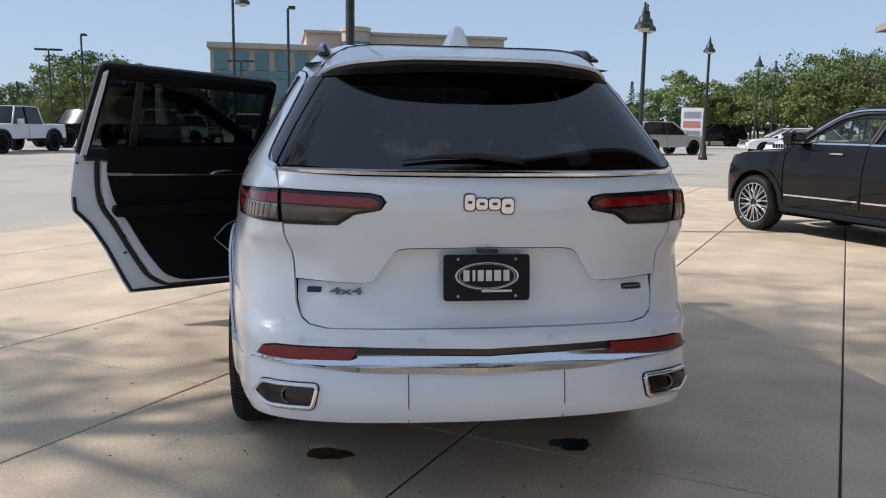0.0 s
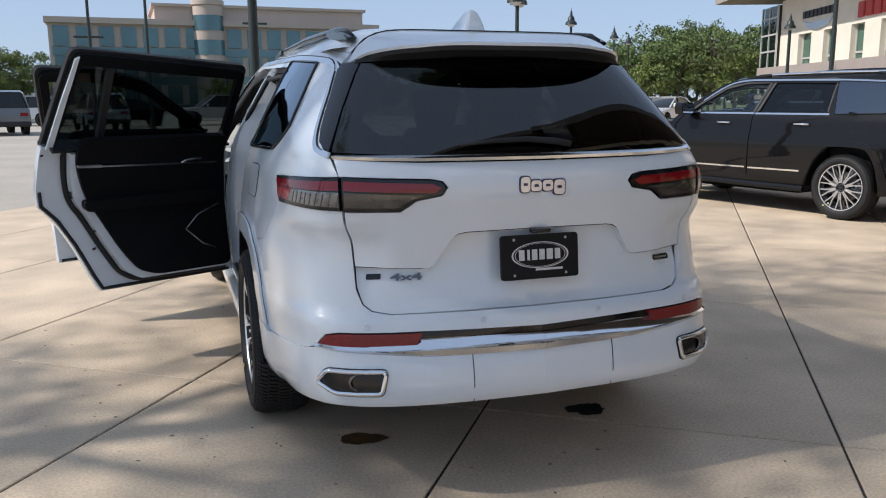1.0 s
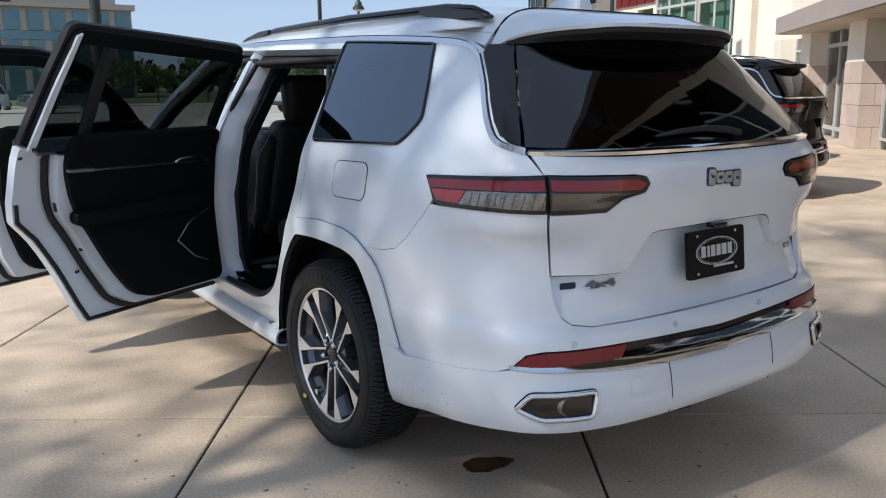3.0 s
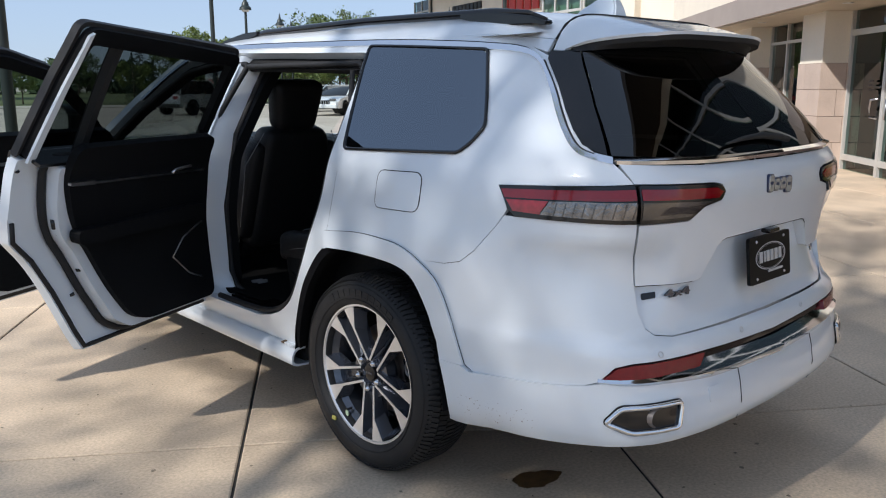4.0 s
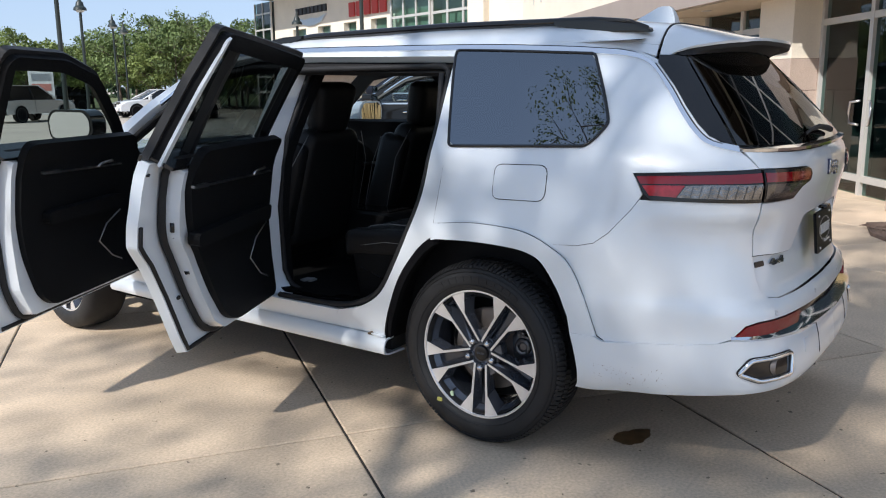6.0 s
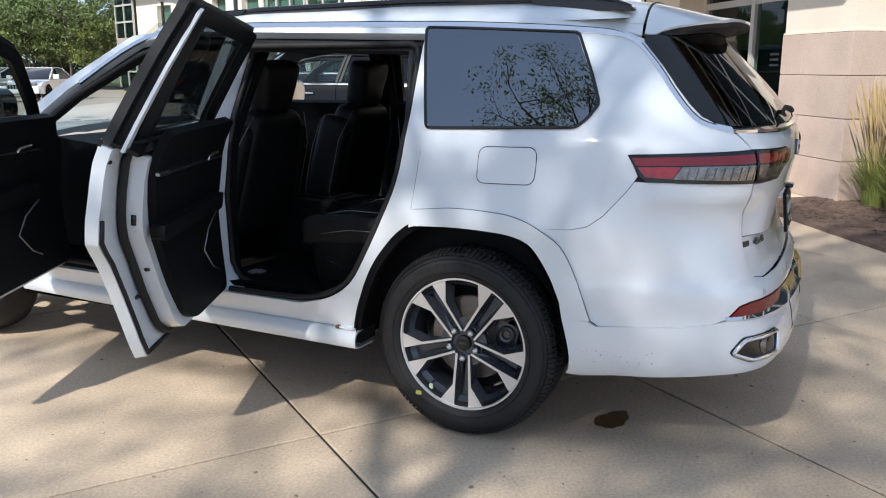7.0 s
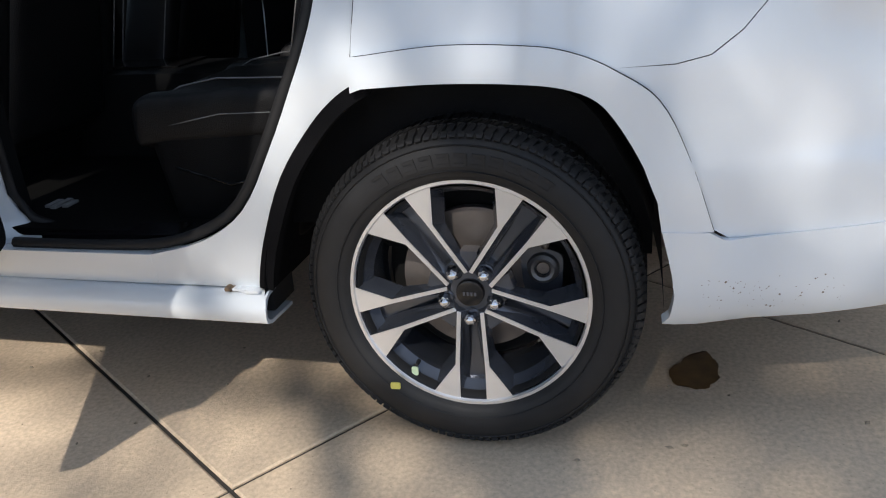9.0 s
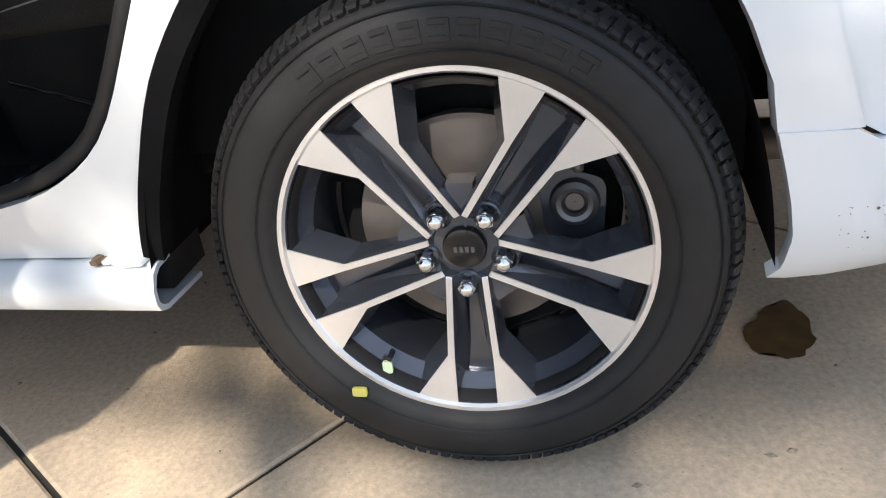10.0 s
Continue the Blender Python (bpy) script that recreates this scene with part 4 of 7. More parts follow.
            tube("jamb_seal", [Vector((-sd * (_w(z) - .150), y, z)) for z, y in ((.47, 2.30), (.50, 2.385), (.57, 2.428), (.90, 2.432), (1.25, 2.432), (1.55, 2.43), (1.61, 2.38))], .013, SEAL, car, "black rubber door opening seal", n=8)
        else:
            panel("b_pillar", [SY(2.53, .455), SY(2.45, .455), SY(2.43, 1.25), SY(2.345, 1.66), SY(2.39, 1.66), SY(2.49, 1.25)], TRIMBLK, car, off=-.025, side=sd, thick=.05, res=.1, back=True)
        panel("pillar_trim", [SY(2.52, .455), SY(2.425, .455), SY(2.42, 1.25), SY(2.40, 1.66), SY(2.47, 1.66), SY(2.51, 1.25)], TRIMPANEL, car, "black pillar trim", off=-.152 if left_open else -.08, side=sd, thick=.05, res=.1, back=True)
        # dark lining inside the roof side and windscreen pillar
        panel("roof_lining", [SY(3.735, 1.085), SY(3.60, 1.19), SY(3.40, 1.355), SY(3.02, 1.575), SY(2.75, 1.615), SY(2.435, 1.60), SY(1.43, 1.575), SY(1.43, 1.66), SY(2.45, 1.664), SY(2.80, 1.664), SY(3.10, 1.635), SY(3.45, 1.42), SY(3.66, 1.265)], HEADLINER, car, "dark roof side lining", side=sd, off=-.052, thick=.03, res=.1, back=True)
        for dname in ("rear", "front"):
            build_door(car, dname, sd, paint, left_open, detail)
        # rails on the roof
        rp = [Vector((-.555 * sd, .62, 1.712)), Vector((-.56 * sd, .70, 1.738)), Vector((-.565 * sd, .85, 1.748)), Vector((-.57 * sd, 1.6, 1.756)), Vector((-.565 * sd, 2.4, 1.745)), Vector((-.55 * sd, 2.80, 1.71))]
        tube("roof_rail", rp, [.006, .010, .016, .017, .017, .012], roof_rail or GLOSSBLK, car, "roof rail", n=10)
        for ys in ((.60, .66, .86, 1.02), (2.86, 2.78, 2.60, 2.46)):
            bm = bmesh.new()
            zz = [(1.690, 1.702), (1.695, 1.724), (1.700, 1.750), (1.734, 1.754)]
            for yv, (z0, z1) in zip(ys, zz):
                for xv in (-.586, -.542):
                    for zv in (z0, z1):
                        bm.verts.new((xv * sd, yv, zv if xv < -.55 else zv + .004))
            bm.verts.ensure_lookup_table()
            V = bm.verts
            for q in range(3):
                a, b = q * 4, q * 4 + 4
                for f in ((a, a + 1, b + 1, b), (a + 2, b + 2, b + 3, a + 3), (a + 1, a + 3, b + 3, b + 1), (a, b, b + 2, a + 2)):
                    bm.faces.new([V[k] for k in f])
            bm.faces.new([V[k] for k in (0, 2, 3, 1)])
            bm.faces.new([V[k] for k in (12, 13, 15, 14)])
            bmesh.ops.bevel(bm, geom=bm.edges[:], offset=.005, segments=2, affect='EDGES')
            part("rail_foot", bm, GLOSSBLK, car, smooth=40)
        build_wheel(car, pose(-.855 * sd, 1.15, .389, 0, 0, 0 if sd > 0 else 180), full=(sd > 0), multi=not open_left)
        build_wheel(car, pose(-.855 * sd, ARCH_FC, .389, 0, 0, (-6 if open_left else 0) + (0 if sd > 0 else 180)), full=(sd > 0 and not open_left), multi=not open_left)
    # --- tailgate ---
    for sd in (1, -1):
        up = [RX(0, 1.239), RX(.45, 1.242), RX(.735, 1.254), RX(.728, 1.198), RX(.72, 1.198), RX(.42, 1.187), RX(.377, 1.178), RX(.360, 1.155), RX(.381, 1.126), RX(.437, 1.116), RX(.472, 1.109), RX(.527, 1.071), RX(.714, 1.072),
              RX(.708, .97), RX(.694, .872), RX(.43, .862), RX(.405, .867), RX(.335, .972), RX(.315, .985), RX(.285, .99), RX(0, .993)]
        panel("tailgate_panel", up, paint, car, "upper tailgate skin", side=sd, off=.0, res=.04, thick=.06)
        low = [RX(0, 1.02), RX(.36, 1.02), RX(.47, .868), RX(.696, .868), RX(.6835, .80), RX(.658, .739), RX(.628, .716), RX(.56, .706), RX(0, .704)]
        panel("tailgate_lower", low, paint, car, "recessed lower tailgate", side=sd, off=0, res=.05, thick=.02, fn=LOWGATE)
        # dark bead paints the shade line under the upper skin's lower edge
        bead("recess_line", [RX(*p) for p in ((.694, .871), (.44, .862), (.410, .866), (.338, .970), (.316, .983), (.285, .988), (0, .991))], .0022, SEAL, car, off=-.003, side=sd, n=5)
        # black sheet paints the shade behind the tailgate gaps
        panel("tailgate_gap", [RX(0, 1.03), RX(.72, 1.03), RX(.72, .69), RX(0, .69)], SHADEBLK, car, off=-.085, side=sd, thick=0)
        # another black sheet, for the shade round the tail lamps
        panel("lamp_gap", [RX(.34, 1.20), SY(.56, 1.19), SY(.56, 1.06), RX(.34, 1.06)], SEAL, car, off=-.015, side=sd, thick=0)
        panel("chrome_strip", [RX(0, 1.258), RX(.45, 1.261), RX(.738, 1.274), RX(.738, 1.257), RX(.45, 1.245), RX(0, 1.242)], CHROME, car, "chrome strip under the rear glass", off=.006, side=sd, thick=.012, fn=STRIPTILT)
        gl = [RX(0, 1.262), RX(.45, 1.265), RX(.735, 1.278), RX(.667, 1.42), RX(.592, 1.55), RX(.56, 1.60), RX(0, 1.63)]
        panel("rear_window", gl, TINT, car, "dark tinted rear window", off=.002, side=sd, thick=.004, res=.06)
        panel("rear_corner_glass", [RX(.742, 1.279), SY(.25, 1.288), SY(.30, 1.309), SY(.348, 1.352), SY(.403, 1.414), SY(.462, 1.487), SY(.545, 1.575), SY(.55, 1.60), RX(.565, 1.60), RX(.598, 1.55), RX(.672, 1.42)], GLOSSBLK, car, "gloss black corner trim", off=.003, side=sd, thick=.01)
    build_roof(car, paint, detail)
    build_interior(car, open_left)
    if detail:
        # badges as plain shapes, number plate with a dealer insert
        badge = new("badge")
        badge.parent = car
        badge["label"] = "small badge of four pale shapes edged in dark blue"
        yb = float(surf(*RX(.05, 1.15))[0][1])
        for x0, w, z0, z1 in ((-.089, .036, 1.128, 1.184), (-.049, .042, 1.131, 1.170), (-.003, .042, 1.131, 1.170), (.043, .044, 1.117, 1.170)):
            bm = bmesh.new()
            prism(bm, rounded([(x0 - .004, z0 - .004), (x0 + w + .004, z0 - .004), (x0 + w + .004, z1 + .004), (x0 - .004, z1 + .004)], .016, 4), yb - .005, yb + .02, axis='Y')
            edge = part("badge_edge", bm, BADGEBLUE, badge, "dark blue edge")
            bm = bmesh.new()
            prism(bm, rounded([(x0, z0), (x0 + w, z0), (x0 + w, z1), (x0, z1)], .014, 4), yb - .008, yb - .003, axis='Y')
            part("badge_block", bm, BADGEWHITE, edge, "pale raised shape")
            bm = bmesh.new()
            zc, xc = (z0 + z1) / 2, x0 + w / 2
            prism(bm, rounded([(xc - w * .2, zc - .004), (xc + w * .22, zc - .004), (xc + w * .22, zc + .006), (xc - w * .2, zc + .006)], .003, 2), yb - .0095, yb - .004, axis='Y')
            part("badge_slot", bm, BADGEBLUE, edge)
        holder = new("plate")
        holder.parent = car
        pl = Matrix.Translation((0, .035, .884)) @ Matrix.Rotation(radians(-6), 4, 'X')
        bm = bmesh.new()
        prism(bm, rounded([(-.157, -.083), (.157, -.083), (.157, .083), (-.157, .083)], .014), -.012, .0, axis='Y', m=pl)
        part("plate_frame", bm, PLATE, holder, "black dealer plate frame")
        bm = bmesh.new()
        ring = [(math.cos(t), math.sin(t)) for t in [i * math.pi / 24 for i in range(48)]]
        for r0, r1 in ((.116, .109), (.103, .1005)):
            for i in range(48):
                a, b = ring[i], ring[(i + 1) % 48]
                v = [bm.verts.new(pl @ Vector((p[0] * r, -.0135, p[1] * r * .42 + .006))) for p, r in ((a, r0), (b, r0), (b, r1), (a, r1))]
                bm.faces.new(v)
        for i, w in enumerate((.026, .012, .026, .026, .030, .026)):
            x0 = (-.083, -.050, -.031, -.001, .029, .063)[i] - .003
            box(bm, x0, x0 + w * .82, -.0150, -.012, -.012, .027, m=pl)
        box(bm, -.02, .09, -.0145, -.012, -.052, -.044, m=pl)
        part("plate_print", bm, PLATESILVER, holder, "silver oval and plain bars")
        bm = bmesh.new()
        for x in (-.105, .105):
            for z in (-.066, .066):
                bmesh.ops.create_uvsphere(bm, u_segments=8, v_segments=5, radius=.0055, matrix=pl @ Matrix.Translation((x, -.012, z)))
        part("plate_screws", bm, SATIN, holder, "plate screws", smooth=60)
        bm = bmesh.new()
        box(bm, -.038, .038, .012, .05, .974, .992, bevel=.008)
        part("camera_housing", bm, GLOSSBLK, car, "black reversing camera housing", smooth=40)
        fn = bpy.data.curves.new("four_by_four", 'FONT')
        fn.body, fn.size, fn.extrude, fn.offset = "4x4", .052, .004, .0012
        tx = new("drive_badge", fn)
        tx.data.materials.append(RIMDARK)
        tx.matrix_local = Matrix.Translation((-.556, float(LOWGATE(*RX(.53, .82), .004)[0][1]) + .004, .818)) @ Matrix.Rotation(radians(-10), 4, 'Z') @ Matrix.Rotation(radians(-8), 4, 'X') @ Matrix.Rotation(radians(90), 4, 'X') @ Matrix.Diagonal((1.5, .68, 1, 1))
        dg = bpy.context.evaluated_depsgraph_get()
        me = bpy.data.meshes.new_from_object(tx.evaluated_get(dg))
        mw = tx.matrix_local.copy()
        bpy.data.objects.remove(tx)
        me.transform(mw)
        tb = new("drive_badge", me)
        tb.parent = car
        tb["label"] = "chrome four by four lettering"
        panel("trim_badge", rounded([RX(.600, .823), RX(.655, .823), RX(.655, .843), RX(.600, .843)], .004, 2), GLOSSBLK, car, "small dark badge", off=.004, thick=.006, fn=LOWGATE, res=.1)
        tb2 = panel("trim_badge", rounded([RX(.540, .817), RX(.648, .817), RX(.648, .841), RX(.540, .841)], .010, 4), CHROME, car, "chrome rimmed badge", off=.004, thick=.006, fn=LOWGATE, side=-1, res=.1)
        panel("badge_face", rounded([RX(.545, .821), RX(.643, .821), RX(.643, .837), RX(.545, .837)], .007, 4), GLOSSBLK, tb2, off=.0055, thick=.002, fn=LOWGATE, side=-1, res=.1)
        for q in range(8):
            a = .553 + .0107 * q
            panel("badge_bar", [RX(a, .825), RX(a + .0065, .825), RX(a + .0065, .833), RX(a, .833)], SATIN, tb2, off=.0065, thick=.001, fn=LOWGATE, side=-1, res=.1)
    return car


def build_door(car, which, sd, paint, is_open, detail):
    """A side door: outer skin, frame, glass, inner trim; turned on its hinge when open."""
    out = DOOR_R if which == "rear" else DOOR_F
    hinge = Vector((-.925, 2.50, 0)) if which == "rear" else Vector((-.925, 3.55, 0))
    swing = -64.7 if is_open else 0
    xf = Matrix.Translation(hinge) @ Matrix.Rotation(radians(swing), 4, 'Z') @ Matrix.Translation(-hinge - Vector((0, 0 if which == 'rear' else .12, 0))) if is_open else None
    door = new("door")
    door.parent = car
    door["label"] = ("open " if is_open else "closed ") + ("rear" if which == "rear" else "front") + " passenger side door" if sd < 0 else ("open " if is_open else "closed ") + which + " door with black inner trim"
    belt = 1.245
    if which == "rear":
        lower = DOOR_R[:2] + fair(DOOR_R[1:6], 4)[1:] + [DOOR_R[6], (1.395, 1.245), (2.455, 1.245)]
        frame = [(2.46, 1.25), (1.395, 1.25), (1.49, 1.728), (2.485, 1.668)] if is_open else [(2.44, 1.25), (1.40, 1.25), (1.43, 1.675), (1.50, 1.69), (2.335, 1.68)]
    else:
        lower = [(3.70, .44), (2.49, .42), (2.465, 1.245), (3.59, 1.225), (3.72, 1.08)]
        frame = [(3.58, 1.23), (2.455, 1.25), (2.35, 1.672), (2.75, 1.668), (3.05, 1.60), (3.42, 1.37)]
    panel("door_skin", rounded([SY(*p) for p in lower], .012, 2), paint, door, side=sd, thick=.045, res=.06, xf=xf, back=True)
    n = len(frame)
    FW = (.016 if is_open else .04) if which == 'rear' else .035
    # window frame as a closed band
    fo = rounded(frame, [0, 0] + [.05] * (n - 2), 5)
    fi = inset_poly(fo, FW)
    loop_o, loop_i = fo[1:] + fo[:1], fi[1:] + fi[:1]
    panel("window_frame", [SY(*p) for p in loop_o] + [SY(*p) for p in loop_i[::-1]], TRIMBLK, door, "black window frame", off=-.002, side=sd, thick=.032, res=.1, xf=xf, back=True)
    panel("window_glass", [SY(*p) for p in inset_poly(frame, .012)], (FRONTTINT if which == "front" and is_open else CLEAR if which == "front" else DOORTINT if is_open or sd > 0 else SIDETINT), door, "tinted door window", off=-.018, side=sd, thick=0, res=.12, xf=xf)
    if is_open:
        fs_ = rounded(inset_poly(frame, .014), [0, 0] + [.06] * (n - 2), 5)
        fe = inset_poly(fs_, .046 if which == "rear" else .05)
        lb, lc = fs_[1:] + fs_[:1], fe[1:] + fe[:1]
        panel("frame_trim", [SY(*p) for p in lb] + [SY(*p) for p in lc[::-1]], TRIMPANEL, door, "black inner window frame trim", off=-.034, side=sd, thick=.03, res=.1, xf=xf, back=True)
        if which == "rear":
            face = [(1.409, 1.245), (1.452, 1.46), (1.500, 1.69), (1.522, 1.70), (1.480, 1.46), (1.440, 1.245)]
            panel("frame_face", [SY(*p) for p in face], paint, door, "painted window frame face", off=-.066, side=sd, thick=.012, res=.1, xf=xf, back=True)
        if which == "rear":
            panel("division_bar", [SY(1.71, 1.25), SY(1.675, 1.25), SY(1.685, 1.68), SY(1.715, 1.68)], TRIMBLK, door, "black window division bar", off=-.012, side=sd, thick=.04, res=.15, xf=xf, back=True)
    panel("belt_cap", [SY(frame[0][0] - .03, 1.246), SY(frame[1][0] + .03, 1.248), SY(frame[1][0] + .03, 1.262), SY(frame[0][0] - .03, 1.260)], GLOSSBLK, door, off=-.010, thick=.11, side=sd, xf=xf, res=.3, back=True)
    strip("belt_trim", [SY(frame[0][0], 1.245), SY(frame[1][0], 1.248)], .022, CHROME if not is_open else GLOSSBLK, door, off=.004, side=sd, xf=xf)
    if not is_open:
        strip("lower_strip", [SY(out[0][0] - .02, .545), SY((1.69 if which == "rear" else out[1][0]) + .02, .55)], .02, CHROME, door, "chrome strip low on the door", off=.008, side=sd)
    # outside handle
    hy = 1.62 if which == "rear" else 2.78
    P = [Vector(surf(*SY(hy + t, 1.12), o)[0]) for t, o in ((0, .0), (.02, .03), (.11, .038), (.20, .03), (.22, .0))]
    if xf is not None:
        P = [xf @ p for p in P]
    if sd < 0:
        P = [Vector((-p.x, p.y, p.z)) for p in P]
    tube("door_handle", P, .013, paint if is_open else CHROME, door, "outside door handle", n=8)
    # inner shell and trim
    if which == "rear":
        shell = [(2.43, .465), (1.86, .465), (1.77, .52), (1.69, .66), (1.60, .84), (1.535, .95), (1.515, 1.05), (1.515, 1.24), (2.40, 1.24)]
        trim = [(2.41, .48), (1.94, .48), (1.84, .52), (1.76, .63), (1.68, .78), (1.60, .94), (1.555, 1.06), (1.535, 1.18), (1.545, 1.335), (2.375, 1.335)]
    else:
        shell = [(3.66, .48), (2.62, .47), (2.56, .60), (2.54, 1.24), (3.54, 1.22), (3.66, 1.10)]
        trim = [(3.62, .50), (2.74, .49), (2.66, .55), (2.60, .75), (2.575, 1.0), (2.565, 1.335), (3.44, 1.33), (3.60, 1.14)]
    panel("inner_shell", rounded([SY(*p) for p in shell], .02, 2), paint, door, side=sd, off=-.03, thick=.10, res=.12, xf=xf, back=True)
    tp = panel("trim_panel", rounded([SY(*p) for p in trim], .05, 4), TRIMPANEL, door, "black soft-touch door trim", side=sd, off=-.125, thick=.035, res=.1, xf=xf, back=True)
    if is_open:
        bead("weatherstrip", rounded([SY(*p) for p in inset_poly(shell, -.012)], .06, 4), .016, SEAL, door, "black rubber door seal", off=-.062, closed=True, xf=xf, side=sd)
        bead("edge_seal", [SY(*p) for p in inset_poly(out[:8] if which == "rear" else out, .016)[0:7 if which == "rear" else 2]], .010, SEAL, door, off=-.048, xf=xf, side=sd)
        # armrest, pull strip, handle, speaker line
        y0, y1 = (trim[-1][0] - .04, 1.535) if which == "rear" else (3.36, 2.70)
        strip("trim_strip", [SY(y0, 1.135), SY((y0 + y1) / 2, 1.143), SY(y1 + .14, 1.15), SY(y1 + .04, 1.158)], .009, SATIN, tp, "satin silver trim strip", off=-.169, xf=xf, thick=-.008, side=sd)
        panel("pull_handle", rounded([SY(y1 + .13, 1.143), SY(y1 + .0, 1.150), SY(y1, 1.168), SY(y1 + .13, 1.164)], .01, 2), SATIN, tp, "silver pull insert", off=-.172, thick=-.014, xf=xf, side=sd, back=True)
        panel("armrest", rounded([SY(y0 - .02, .90), SY(y1 + .03, .905), SY(y1 + .02, .97), SY(y0 - .02, .985)], .03, 3), TRIMPANEL, tp, "padded armrest", off=-.150, thick=.05, xf=xf, side=sd, back=True, res=.1)
        pts = [(y0 - .10, 1.172), (y0 - .15, 1.168), (y0 - .20, 1.160), (y0 - .225, 1.145)][::-1]
        P = [xf @ Vector(surf(*SY(*p), -.172)[0]) for p in pts]
        tube("inside_handle", P, .007, SATIN, tp, "satin inside release handle")
        bead("speaker_line", [SY(y0 + .02, .86), SY(y0 - .12, .80), SY(y0 - .20, .72), SY(y0 - .10, .62), SY(y0 - .02, .585)], .004, SATIN, tp, "speaker trim line", off=-.161, xf=xf, side=sd)
        # latch and bumpers on the shut face
        if which == "rear":
            for pts, r in (([(1.533, .965), (1.525, 1.005)], .010), ([(1.528, 1.03), (1.528, 1.034)], .006), ([(1.548, .94), (1.548, .936)], .006), ([(1.645, .772), (1.65, .76)], .016), ([(1.643, .66), (1.646, .65)], .011), ([(1.40, 1.203), (1.402, 1.197)], .010)):
                bead("shut_fitting", [SY(*p) for p in pts], r, GLOSSBLK, door, off=-.047 if pts[0][0] in (1.643, 1.40) else -.10, xf=xf, side=sd)
    if which == "front":
        # mirror
        bm = bmesh.new()
        prism(bm, rounded([(-1.195, 1.225), (-.98, 1.225), (-.945, 1.26), (-.945, 1.34), (-.98, 1.385), (-1.175, 1.39), (-1.21, 1.34)], .04, 4), 3.40, 3.53, axis='Y')
        box(bm, -1.02, -.88, 3.43, 3.50, 1.225, 1.26, bevel=.01)
        for v in bm.verts:
            if xf is not None:
                v.co = xf @ v.co
            if sd < 0:
                v.co.x = -v.co.x
        mir = part("mirror", bm, GLOSSBLK if is_open else paint, door, "door mirror", smooth=40)
        bm = bmesh.new()
        prism(bm, rounded([(-1.185, 1.238), (-.99, 1.238), (-.96, 1.27), (-.96, 1.332), (-.99, 1.373), (-1.165, 1.378), (-1.195, 1.332)], .035, 4), 3.394, 3.402, axis='Y')
        for v in bm.verts:
            if xf is not None:
                v.co = xf @ v.co
            if sd < 0:
                v.co.x = -v.co.x
        part("mirror_glass", bm, MIRROR, mir, "mirror glass")
    return door


